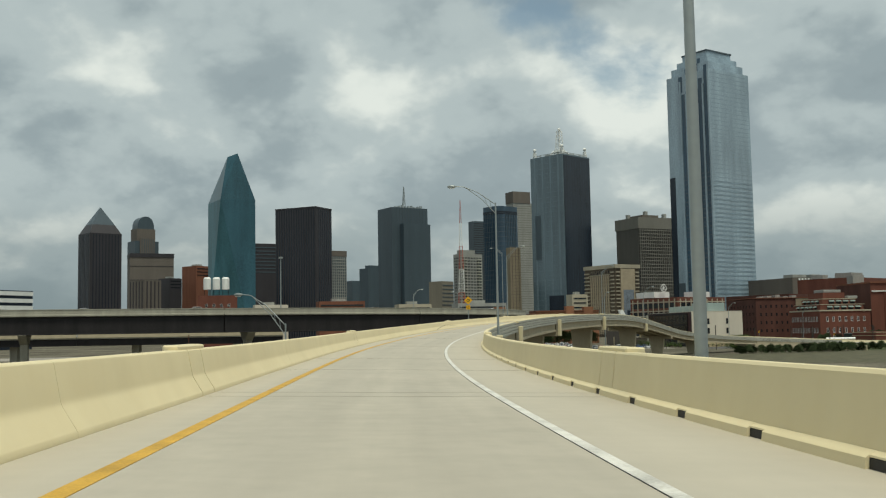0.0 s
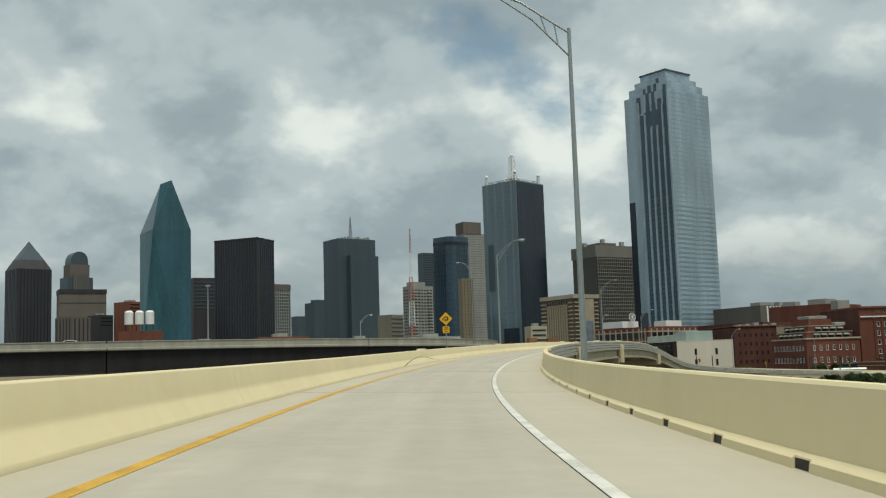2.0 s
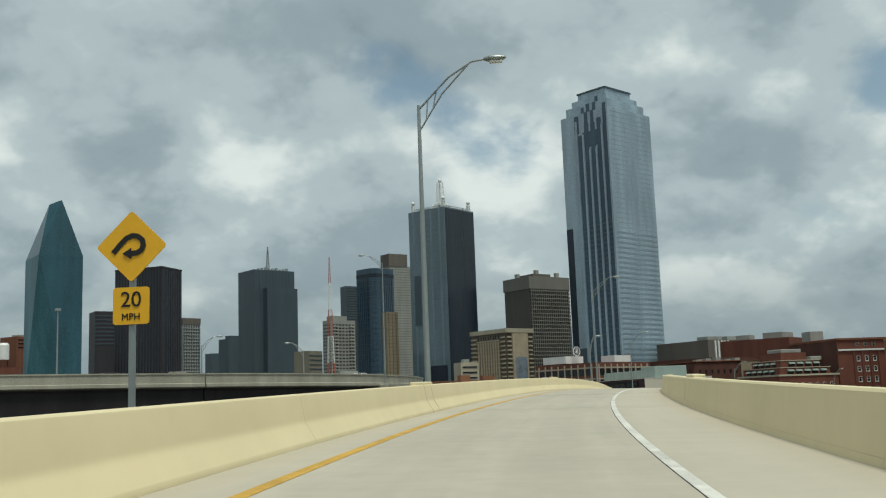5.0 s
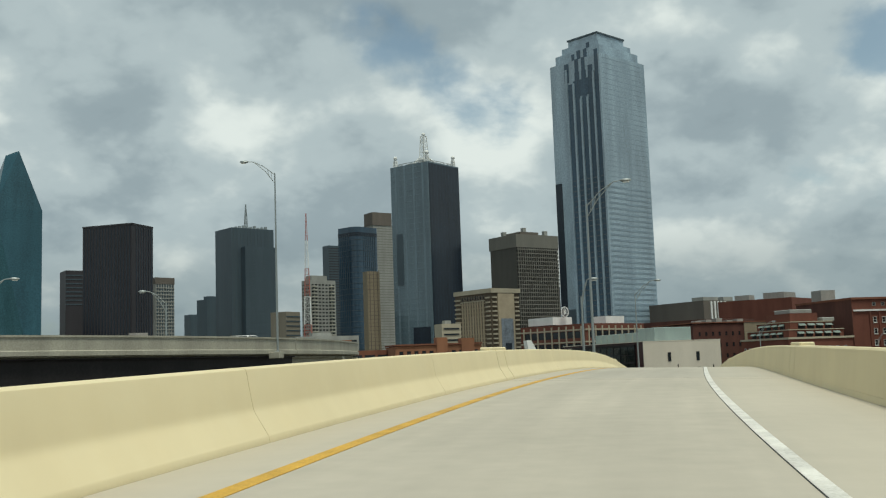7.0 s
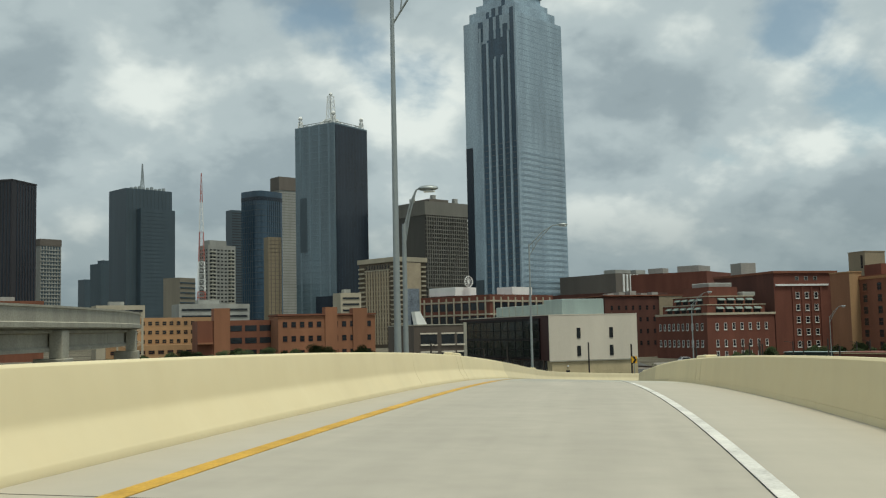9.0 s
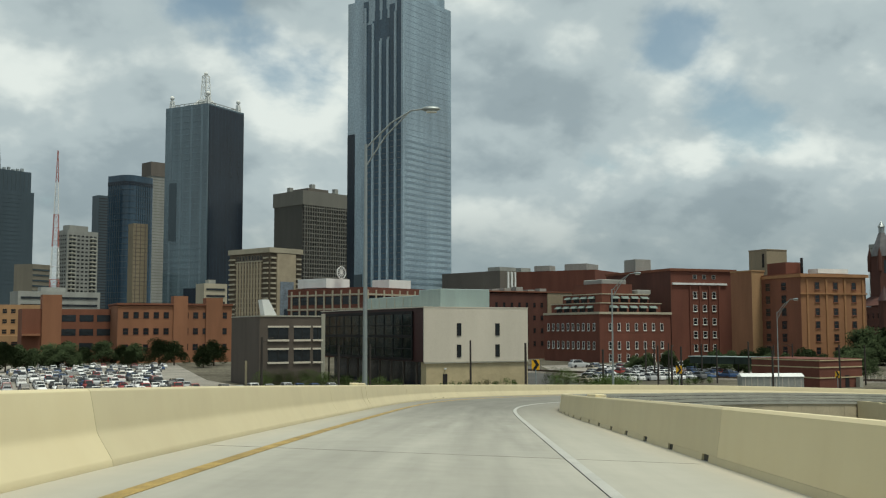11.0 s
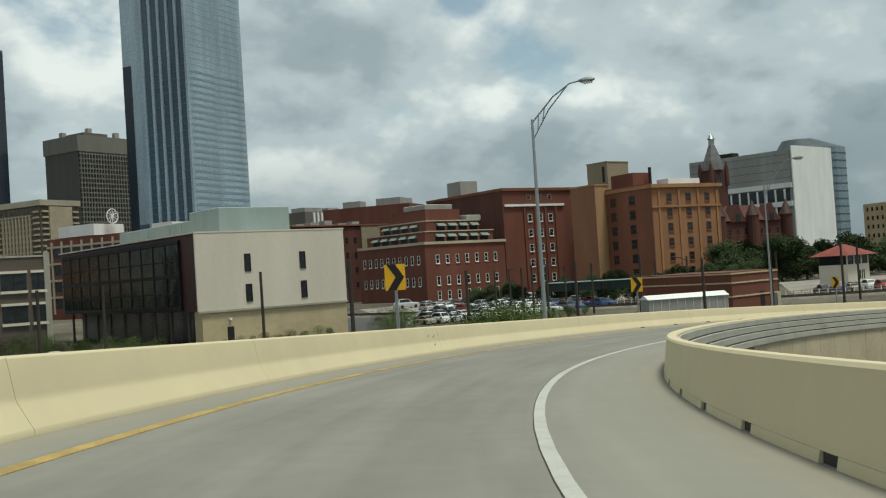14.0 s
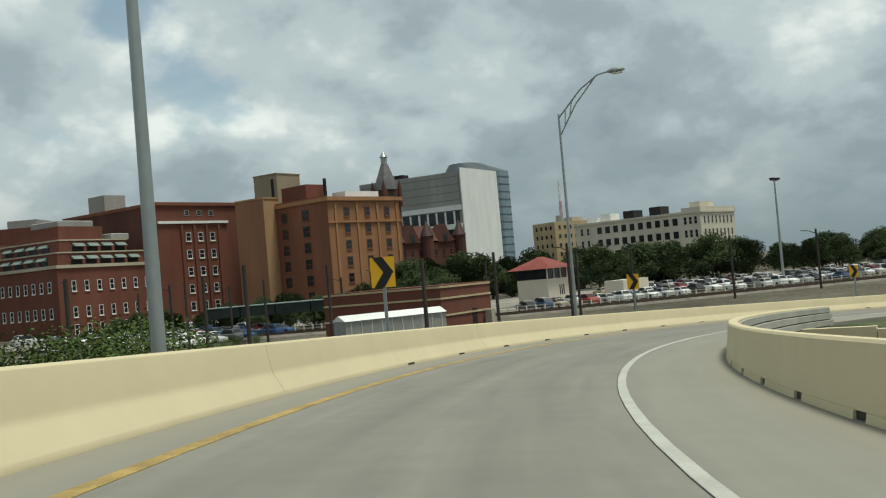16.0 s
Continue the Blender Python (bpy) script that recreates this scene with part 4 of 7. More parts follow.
for k in range(26):
    for u in (5.9, 30.1):
        piece("balcony", balcony, b, on_face("x", u, 5.4 + 4.0 * k))
mast = thing("broadcast_mast", "red and white lattice broadcast mast", "radio mast", pose(-119, 1180, G))
for k in range(6):
    part("mast_section", lattice(bmesh.new(), 9 - 1.4 * k, 9 - 1.4 * (k + 1), 26 * k, 26 * (k + 1), 5, 0.30 - 0.02 * k), M_REDPAINT if k % 2 else M_WHITE, mast)
b = bld("low_tan_block", "low tan banded office block", (-153, 1282), -57, 21, 22, 71, M_PALETAN, "office block")
bands(b, "x", 22, 10, 68, 12, 0.3, 1.2, M_SLATE)
# slate instead of a darker cladding: haze put into the colour
b = bld("dark_box_tower", "dark grey plain box tower", (-157.7, 1800), -33, 18, 36, 200, M_SLATE)
bands(b, "x", 36, 20, 197, 44, 0.15, 1.2, M_DARK_BROWN, "floor_strip", 1.0)
b = bld("blue_glass_tower", "dark blue glass tower with rounded corners", (-101, 1600), -47, 35, 44, 201, None)
corner = [(11 - 11 * math.cos(radians(a)), 11 - 11 * math.sin(radians(a))) for a in range(0, 91, 10)]
flank = [(37 + 7 * math.sin(radians(a)), 7 - 7 * math.cos(radians(a))) for a in range(0, 91, 15)]
plan = corner + flank + [(44, 35), (0, 35)]
part("body", prism(plan, -0.2, 200.5), M_BLUE_GLASS, b)
grow = [((x - 20) * 1.012 + 20, (y - 18) * 1.012 + 18) for x, y in plan]
for k in range(24):
    part("floor_band", prism(grow, 20 + 7.4 * k, 20.5 + 7.4 * k), M_SLATE, b)
part("crown_band", prism(grow, 188, 193), M_BLACK_GLASS, b)
fins(b, "x", 12, 37, 4, 190, 7, 0.5, 0.5, M_SLATE)
fins(b, "y", 12, 35, 4, 190, 6, 0.5, 0.5, M_SLATE)
b = bld("flat_topped_tower", "grey stone tower with a dark crown", (-87.4, 1800), -34, 24, 46, 230, M_PALEGREY)
part("crown", boxes((-0.8, -0.8, 229, 34, 24.8, 249)), M_TAUPE, b)
bands(b, "x", 46, 20, 226, 50, 0.2, 0.7, M_GRIDSTONE, "floor_strip", 1.0)
b = bld("tan_slab", "slim tan stone slab tower", (-71.6, 1330), -31, 10.4, 15, 114, M_TAN)
fins(b, "x", 0.5, 14.5, 3, 113, 3, 0.35, 0.5, M_TAUPE)
bands(b, "x", 15, 4, 112, 27, 0.15, 0.3, M_TAUPE, "floor_line", 0.4)

# glass tower with corner masts and a lattice spire
b = bld("spire_glass_tower", "blue-grey glass skyscraper with white roof masts", (-3, 1281), -50, 52, 52, 223, M_GREYBLUE_GLASS, "skyscraper")
# right face away from the bright sky: its darkness is put in as black glass
part("dark_side", boxes((1.5, -0.5, 4, 51.5, 0.0, 221)), M_BLACK_GLASS, b, "glass side with its shade painted dark")
part("dark_inset", boxes((-0.4, 3, 2, 0.0, 26, 50)), M_BLACK_GLASS, b)
# a dark reflection in the glass, painted as a slate patch
part("dark_inset", boxes((-0.3, 37, 95, 0.0, 46, 150)), M_SLATE, b)
fins(b, "y", 1, 51, 2, 222, 4, 0.12, 2.6, M_SLATE_GLASS, "dark_glass_strip")
bands(b, "y", 52, 6, 222, 36, 0.22, 0.3, M_SLATE_GLASS, "floor_line", 0.4)
fins(b, "x", 2, 51, 4, 221, 10, 0.55, 0.12, M_BLUE_GLASS)
bm = bmesh.new()
lattice(bm, 24, 9, 222.5, 232, 2, 0.8, 26, 26)
box(bm, 21, 21, 229, 31, 31, 233)
lattice(bm, 7.0, 4.6, 233, 257, 4, 0.42, 26, 26)
bmesh.ops.create_uvsphere(bm, u_segments=10, v_segments=6, radius=2.0, matrix=pose(26, 26, 259))
part("spire", bm, M_WHITE, b, "white lattice spire")
for x, y in ((4, 4), (48, 4), (4, 48), (48, 48)):
    bm = bmesh.new()
    lattice(bm, 3.4, 2.4, 222.5, 230, 3, 0.45, x, y)
    bmesh.ops.create_uvsphere(bm, u_segments=10, v_segments=6, radius=2.2, matrix=pose(x, y, 232.8))
    part("corner_mast", bm, M_WHITE, b, "white corner mast")
bm = bmesh.new()
for x0, y0, x1, y1 in ((6, 6, 46, 6), (46, 6, 46, 46), (46, 46, 6, 46), (6, 46, 6, 6)):
    tube(bm, [(x0, y0, 226), (x1, y1, 226)], 0.35, 4)
    for k in range(7):
        tube(bm, [(x0 + (x1 - x0) * k / 7, y0 + (y1 - y0) * k / 7, 222.5), (x0 + (x1 - x0) * k / 7, y0 + (y1 - y0) * k / 7, 226)], 0.3, 4)
part("roof_rail", bm, M_PALEGREY, b)
part("roof_plant", boxes((12, 12, 222.5, 40, 18, 226.5), (14, 32, 222.5, 38, 40, 227)), M_PALEGREY, b)

# hotel with balcony ends
M_HOTEL = mat("brown_hotel_cladding", (0.115, 0.09, 0.065), 0.8, 0, 0.12, 0.1, 2.0, 0.0)
M_HOTELRIB = mat("ochre_hotel_rib", (0.42, 0.35, 0.25), 0.8, 0, 0.12, 0.1, 2.0, 0.0)
M_BANNER = mat("faded_blue_banner", (0.20, 0.235, 0.28), 0.7, 0, 0.3, 0.12, 1.0, 0.0)
b = bld("balcony_hotel", "cream hotel slab with stacked balconies at its ends", (48.5, 1138), -37, 51, 33, 74, M_HOTEL, "hotel")
part("roof_slab", boxes((-1.2, -1.2, 73, 34, 52, 77)), M_CREAMSTONE, b)
fins(b, "y", 9, 42, 3, 66, 9, 0.9, 1.7, M_HOTELRIB)
bands(b, "y", 51, 4, 66, 16, 0.55, 0.9, M_HOTELRIB, "floor_band", 8.5)
wins(b, "y", 9, 42, 9, 67.5, 67.5, 1, window_mesh(2.0, 4.0, M_HOTELRIB, M_WINDOW, bars=0), "top_window")
bands(b, "y", 51, 66, 67, 1, 0.95, 0.9, M_CREAMSTONE, "string_course", 8.5)
slab = shared("balcony", boxes((-3.6, -1.6, -0.7, 3.6, 0.0, 0.7)), M_CREAMSTONE)
small = shared("balcony", boxes((-2.6, -1.4, -0.65, 2.6, 0.0, 0.65)), M_CREAMSTONE)
for k in range(17):
    z = 4 + 4.05 * k
    piece("balcony", slab, b, on_face("y", 46.8, z))
    piece("balcony", small, b, on_face("y", 4.0, z))
    piece("balcony", small, b, on_face("x", 3.4, z))
    piece("balcony", small, b, on_face("x", 29.6, z))
part("end_panel", boxes((7.0, -1.0, 4, 26.5, 0, 72.5)), M_HOTELRIB, b)
part("banner", boxes((10, -1.4, 8, 24, -1.05, 50)), M_BANNER, b, "faded blue-grey wall banner")
part("banner_panel", boxes((14, -1.7, 10, 21, -1.42, 28)), M_BLACK_GLASS, b)
# egg-crate office tower
b = bld("grid_office_tower", "brown office tower with a deep window grid", (82, 1236), -34, 42, 53, 136, M_DARK_BROWN)
part("roof_band", boxes((-1.2, -1.2, 124, 54, 43, 137)), M_GRIDSTONE, b)
fins(b, "x", 0, 53, 2, 124, 19, 1.3, 0.75, M_GRIDSTONE)
bands(b, "x", 53, 2, 124, 31, 1.2, 1.0, M_GRIDSTONE)
part("plain_flank", boxes((-0.5, 0.2, 2, 0, 41.8, 124)), M_OLIVE, b, "plain grey-brown flank")
part("plant_room", boxes((12, 8, 136.5, 36, 30, 141)), M_TAUPE, b)
for x, y, h in ((8, 30, 6), (26, 20, 10), (44, 8, 6)):
    part("roof_plant", boxes((x, y, 137, x + 4, y + 4, 137 + h)), M_PALEGREY, b)
b = bld("white_banded_block", "white and dark banded office block", (116, 1330), -34, 22, 26, 146, M_DARK_BROWN, "office block")
bands(b, "x", 26, 90, 144, 13, 0.8, 2.0, M_WHITE)

# the tallest tower: silver glass, stepped crown, ribbed side
b = bld("stepped_silver_tower", "tall silver-blue glass skyscraper with a stepped crown", (138, 1034), -42, 53.5, 59, 258, M_SILVER_GLASS, "skyscraper")
for o, z0, z1 in ((3.5, 257.9, 266), (7.5, 265.9, 272.5), (11.5, 272.4, 279)):
    part("setback", boxes((o, o, z0, 59 - o, 53.5 - o, z1)), M_SILVER_GLASS, b)
part("roof_slab", boxes((10.8, 10.8, 279, 48.2, 42.7, 280.4)), M_SLATE, b)
bays = ((4.0, 257.5), (11.0, 250), (18.0, 247), (25.0, 247), (32.3, 238))
for u, top in bays:
    part("dark_bay", boxes((-0.3, u - 2.3, 2, 0.0, u + 2.3, top)), M_BAY, b, "dark blue vertical window bay")
    me = bpy.data.meshes.get("bay_sill") or shared("bay_sill", boxes((-2.2, -0.42, 0, 2.2, 0, 0.55)), M_SLATE_PALE)
    for k in range(36):
        piece("bay_sill", me, b, on_face("y", u, 6 + 4.3 * k))
for u, top in ((0.8, 258), (7.5, 244), (14.5, 224), (21.5, 224), (28.6, 238), (35.9, 251)):
    part("bay_rib", boxes((-1.3, u - 0.85, 2, 0.0, u + 0.85, top)), M_SILVER_GLASS, b)
part("crown_recess", boxes((-0.28, 13.4, 226, 0.0, 29.4, 240)), M_BAY, b)
for u0, u1, x, z0, z1 in ((33.5, 38, 0, 240, 256), (16.5, 19.8, 0, 240, 258), (23.2, 26.8, 0, 240, 258), (16.5, 19.8, 3.5, 257, 266), (23.2, 26.8, 3.5, 257, 266), (16.5, 19.8, 7.5, 265, 272), (5.5, 9.0, 3.5, 257, 263), (29.5, 32.5, 3.5, 258, 264)):
    part("crown_slot", boxes((x - 0.36, u0, z0, x, u1, z1)), M_BAY, b)
part("dark_flank", boxes((-0.5, 46.5, 2, 0, 53.2, 157)), M_BLACK_GLASS, b)
# reflection of a neighbouring building, painted as a slate sheet low on the face
part("dark_flank", boxes((-0.45, 38.5, 2, 0, 46.4, 52)), M_SLATE, b)
bands(b, "x", 59, 4, 150, 34, 0.15, 1.5, M_SILVER_DIM, "window_strip", 1.2)
# strips made thinner up here to imitate bright cloud reflection washing them out
bands(b, "x", 59, 150, 256, 25, 0.06, 0.4, M_SILVER_DIM, "window_strip", 1.2)
part("dark_base", boxes((1, -0.4, 0, 58, 0, 9)), M_SLATE, b)

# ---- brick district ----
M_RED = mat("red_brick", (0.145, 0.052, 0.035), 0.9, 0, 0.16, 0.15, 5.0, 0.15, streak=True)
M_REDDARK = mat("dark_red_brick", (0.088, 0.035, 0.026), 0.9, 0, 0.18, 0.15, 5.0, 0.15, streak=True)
M_ORANGE = mat("orange_brick", (0.26, 0.118, 0.064), 0.9, 0, 0.13, 0.15, 5.0, 0.15, streak=True)
M_TANBRICK = mat("tan_brick", (0.37, 0.23, 0.12), 0.9, 0, 0.12, 0.15, 5.0, 0.15, streak=True)
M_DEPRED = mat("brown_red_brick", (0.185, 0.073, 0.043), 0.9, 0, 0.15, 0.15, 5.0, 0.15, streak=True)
M_BROWNBRICK = mat("brown_orange_brick", (0.245, 0.118, 0.066), 0.9, 0, 0.13, 0.15, 5.0, 0.15, streak=True)
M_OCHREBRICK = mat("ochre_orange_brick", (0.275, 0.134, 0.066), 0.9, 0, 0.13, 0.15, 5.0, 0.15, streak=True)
M_DEPTRIM = mat("ochre_stone_trim", (0.33, 0.17, 0.08), 0.9, 0, 0.12, 0.2, 5.0, 0.15)
M_GREYBRICK = mat("grey_brown_brick", (0.098, 0.080, 0.066), 0.9, 0, 0.14, 0.2, 6.0, 0.15, streak=True)
M_MAROON = mat("maroon_panel", (0.052, 0.020, 0.019), 0.6, 0, 0.15, 0.2, 4.0, 0.05, streak=True)
M_WALLWHITE = mat("cream_white_render", (0.61, 0.555, 0.465), 0.8, 0, 0.06, 0.12, 5.0, 0.1, streak=True)
M_TANBASE = mat("sandstone_base", (0.47, 0.39, 0.24), 0.85, 0, 0.10, 0.3, 6.0, 0.15)
M_GREENGLASS = glass_wall("green_tinted_glass", (0.010, 0.018, 0.017), 0.15, 1.35, 0.2, 0.3)
M_TEALMETAL = mat("green_grey_metal", (0.27, 0.34, 0.33), 0.5, 0.1, 0.10, 0.3, 5.0, 0.05, streak=True)
M_AWNING = mat("green_awning", (0.17, 0.215, 0.195), 0.7, 0, 0.12, 0.8, 8.0, 0.05)
M_TILE = mat("red_roof_tile", (0.21, 0.045, 0.032), 0.7, 0, 0.16, 0.7, 10.0, 0.2)
M_SPIRE = mat("grey_slate_roof", (0.13, 0.125, 0.13), 0.6, 0, 0.2, 0.5, 5.0, 0.1)
GRID = -13.5

# gallery building: white end wall, dark glazed flank on columns
b = bld("gallery_building", "white-walled building with a dark glazed flank raised on columns", (50.1, 518.4), -15.6, 56, 24.3, 16.3, None, "building")
part("upper_storey", boxes((0.35, 0.0, 5.0, 24.3, 56, 15.8)), M_MAROON, b)
part("white_wall", boxes((0.0, -0.30, 5.0, 24.3, -0.004, 15.8)), M_WALLWHITE, b, "plain cream-white end wall")
part("stone_base", boxes((0.6, -0.12, -0.3, 24.3, 2.2, 4.98)), M_TANBASE, b, "tan stone base")
part("base_ledge", boxes((0.0, -0.42, 4.72, 24.4, -0.125, 4.98)), M_GREYCONC, b)
part("dark_soffit_wall", boxes((3.2, 2.3, -0.3, 20, 55, 4.98)), M_BLACK_GLASS, b)
wmesh = window_mesh(1.0, 2.5, M_DARKSTEEL, M_WINDOW)
for u, z in ((7.9, 10.2), (7.9, 5.9), (16.9, 10.2), (16.9, 5.9)):
    piece("window", wmesh, b, pose(u, -0.31, z))
part("service_door", boxes((4.3, -0.2, -0.2, 5.3, -0.121, 2.6)), M_DARKSTEEL, b, "dark steel service door")
part("wall_lamp", boxes((4.6, -0.4, 3.5, 5.0, -0.121, 3.8)), M_WHITE, b)
# glazing in bays on the flank, with floor edges and transoms
for k in range(11):
    y0 = 5.2 + 4.5 * k
    part("glass_bay", boxes((0.05, y0 + 0.12, 5.4, 0.34, y0 + 4.38, 14.6)), M_GREENGLASS, b)
    part("bay_post", boxes((-0.05, y0 - 0.1, 5.2, 0.3, y0 + 0.1, 15.0)), M_DARKSTEEL, b)
for z in (5.2, 7.5, 9.8, 12.2, 14.7):
    part("transom", boxes((-0.03, 5.1, z, 0.3, 54.7, z + (0.5 if z in (5.2, 9.8, 14.7) else 0.16))), M_DARKSTEEL, b)
for k in range(9):
    y = 4.5 + 6.0 * k
    part("column", tube(bmesh.new(), [(0.8, y, -0.3), (0.8, y, 5.0)], 0.22, 10), M_GREYBRICK, b)
part("parapet", boxes((-0.05, -0.35, 15.8, 24.4, 56.1, 16.0)), M_WALLWHITE, b)
part("penthouse", bevel(boxes((7, 6, 15.9, 18.8, 16, 19.9)), 0.1), M_TEALMETAL, b, "green-grey metal rooftop plant room")
part("penthouse", bevel(boxes((9, 16.1, 15.9, 22, 50, 19.0)), 0.1), M_TEALMETAL, b)
for k in range(7):
    part("seam", boxes((8.9, 19 + 4.4 * k, 15.9, 8.99, 19.15 + 4.4 * k, 18.9)), M_GREYCONC, b)

# grey brick offices with banded windows
b = bld("banded_office", "grey-brown brick offices with white-silled window bands", (18.5, 528), GRID, 22.5, 13.7, 14.6, M_GREYBRICK, "office building")
for z in (5.0, 9.5):
    for u0, w in ((1.8, 4.2), (7.2, 3.4), (11.3, 1.9)):
        part("window_band", boxes((u0, -0.06, z, u0 + w, 0.02, z + 2.4)), M_WINDOW, b)
        part("sill", boxes((u0 - 0.1, -0.28, z - 0.4, u0 + w + 0.1, 0.0, z - 0.02)), M_WALLWHITE, b)
        part("head", boxes((u0 - 0.1, -0.22, z + 2.4, u0 + w + 0.1, 0.0, z + 2.75)), M_WALLWHITE, b)
        part("mullion", boxes((u0 + w / 2 - 0.06, -0.12, z, u0 + w / 2 + 0.06, 0.0, z + 2.4)), M_DARKSTEEL, b)
part("corner_pier", boxes((13.0, -0.25, 0, 13.8, 0.0, 14.7)), M_GREYCONC, b)
part("coping", boxes((-0.12, -0.12, 14.1, 13.85, 22.6, 14.35)), M_GREYCONC, b)
part("roof_scoop", prism([(1.6, 2), (4.2, 2), (4.2, 5), (1.6, 5)], 14.3, 17.6, [(1.0, 2), (2.4, 2), (2.4, 5), (1.0, 5)]), M_WHITE, b, "white slanted roof scoop")
part("side_door", boxes((-0.06, 9.0, -0.2, 0.0, 10.6, 5.0)), M_TANBASE, b, "tan side panel")
# brick warehouse with rows of bays and white roof boxes
b = bld("bay_window_warehouse", "red brick warehouse with pale frames round its bays", (68, 735), -38, 46, 44, 29.5, M_RED, "warehouse")
for z0 in (4, 10, 16, 22):
    for face, ln in (("y", 46), ("x", 44)):
        for k in range(8):
            u = 2.5 + (ln - 5) * (k + 0.5) / 8
            piece("window_bay", bpy.data.meshes.get("bay_glass") or shared("bay_glass", boxes((-1.9, -0.05, 0, 1.9, 0.02, 3.4)), M_WINDOW), b, on_face(face, u, z0))
    bands(b, "y", 46, z0 + 3.6, z0 + 4.6, 1, 0.35, 0.7, M_CREAMSTONE, "string_course")
    bands(b, "x", 44, z0 + 3.6, z0 + 4.6, 1, 0.35, 0.7, M_CREAMSTONE, "string_course")
fins(b, "y", 0, 46, 2, 28, 9, 0.4, 0.7, M_CREAMSTONE, "pilaster")
fins(b, "x", 0, 44, 2, 28, 9, 0.4, 0.7, M_CREAMSTONE, "pilaster")
part("roof_house", boxes((2, 24, 29.4, 16, 42, 33.4)), M_WHITE, b, "white roof house")
part("roof_house", boxes((22, 6, 29.4, 36, 16, 33)), M_WHITE, b, "white roof house")
bm = bmesh.new()
for k in range(20):
    a0, a1 = 2 * math.pi * k / 20, 2 * math.pi * (k + 1) / 20
    tube(bm, [(9 + 2.6 * math.cos(a0), 22, 36 + 2.6 * math.sin(a0)), (9 + 2.6 * math.cos(a1), 22, 36 + 2.6 * math.sin(a1))], 0.2, 4)
for k in range(6):
    a0 = math.pi * k / 6
    tube(bm, [(9 - 2.6 * math.cos(a0), 22, 36 - 2.6 * math.sin(a0)), (9 + 2.6 * math.cos(a0), 22, 36 + 2.6 * math.sin(a0))], 0.12, 4)
part("roof_wheel", bm, M_WHITE, b, "white round roof sign frame")

# orange and tan brick warehouses across the car park
b = bld("orange_warehouse", "orange brick warehouse with square corner towers", (-24, 690), GRID, 22, 40, 20.5, M_ORANGE, "warehouse")
wm1 = window_mesh(1.9, 2.3, M_REDDARK, M_WINDOW)
wins(b, "x", 1, 39, 11, 4.2, 15.5, 3, wm1)
for x0, x1, t in ((19, 24, 23.5), (30.5, 36.5, 23)):
    part("corner_tower", boxes((x0, -0.6, 0, x1, 5, t)), M_ORANGE, b)
part("cornice", boxes((-0.3, -0.5, 20.2, 40.3, 22.2, 20.9)), M_DEPRED, b)
b = bld("brick_works", "orange brick works with wide strip windows", (-57, 700), GRID, 22, 32, 19.5, M_DEPRED, "factory")
for z in (4.5, 9.5, 14.5):
    for u in (15.5, 21.5, 27.5):
        part("strip_window", boxes((u - 2.4, -0.06, z, u + 2.4, 0.02, z + 2.4)), M_WINDOW, b)
part("stair_tower", boxes((6.5, -1.0, 0, 13, 8, 24)), M_ORANGE, b)
part("awning", boxes((0, -3, 9.5, 6, 0, 10.2)), M_ORANGE, b)
b = bld("tan_brick_offices", "tan brick offices with dark window rows", (-98, 740), GRID, 20, 42, 22, M_TANBRICK, "office building")
wins(b, "x", 1, 41, 13, 10, 18, 3, window_mesh(1.9, 1.9, M_TANBRICK, M_WINDOW))
part("low_wing", boxes((-4, -16, 0, 34, -0.1, 9.5)), M_TANBRICK, b)
wing = window_mesh(2.6, 1.6, M_DEPRED, M_WINDOW)
for k in range(9):
    piece("window", wing, b, pose(-1 + 3.9 * k, -16.02, 5.6))
b = bld("steel_stair_frame", "pale steel open stair frame", (-92, 712), GRID, 8, 12, 22, None, "stair tower")
part("frame", lattice(bmesh.new(), 10, 10, -0.2, 21.5, 4, 0.35, 6, 4), M_CREAMSTONE, b)

# brown block behind the gallery
b = bld("brown_brick_block", "dark brown brick block with a tan upper wall", (111.5, 698.3), -14.6, 40, 37.8, 26, M_REDDARK, "building")
part("tan_wall", boxes((26.3, -0.3, 13.5, 37.9, -0.004, 25.8)), M_TAN, b)
part("low_ledge", boxes((26.3, -0.5, 13.0, 37.9, -0.004, 13.48)), M_DEPRED, b)
part("roof_edge", boxes((-0.4, -0.5, 25.9, 38.2, 40.3, 26.4)), M_DEPRED, b)
wins(b, "y", 2, 38, 8, 6, 20, 4, window_mesh(1.3, 2.0, M_REDDARK, M_WINDOW))
wins(b, "x", 1.5, 25.5, 7, 5, 20, 4, window_mesh(1.3, 2.0, M_REDDARK, M_WINDOW))
bm = bmesh.new()
for k in range(5):
    box(bm, 6 + 5.5 * k, 8, 25.9, 9 + 5.5 * k, 12 + (k % 2) * 3, 27.4 + 0.5 * (k % 3))
part("roof_plant", bm, M_PALEGREY, b)
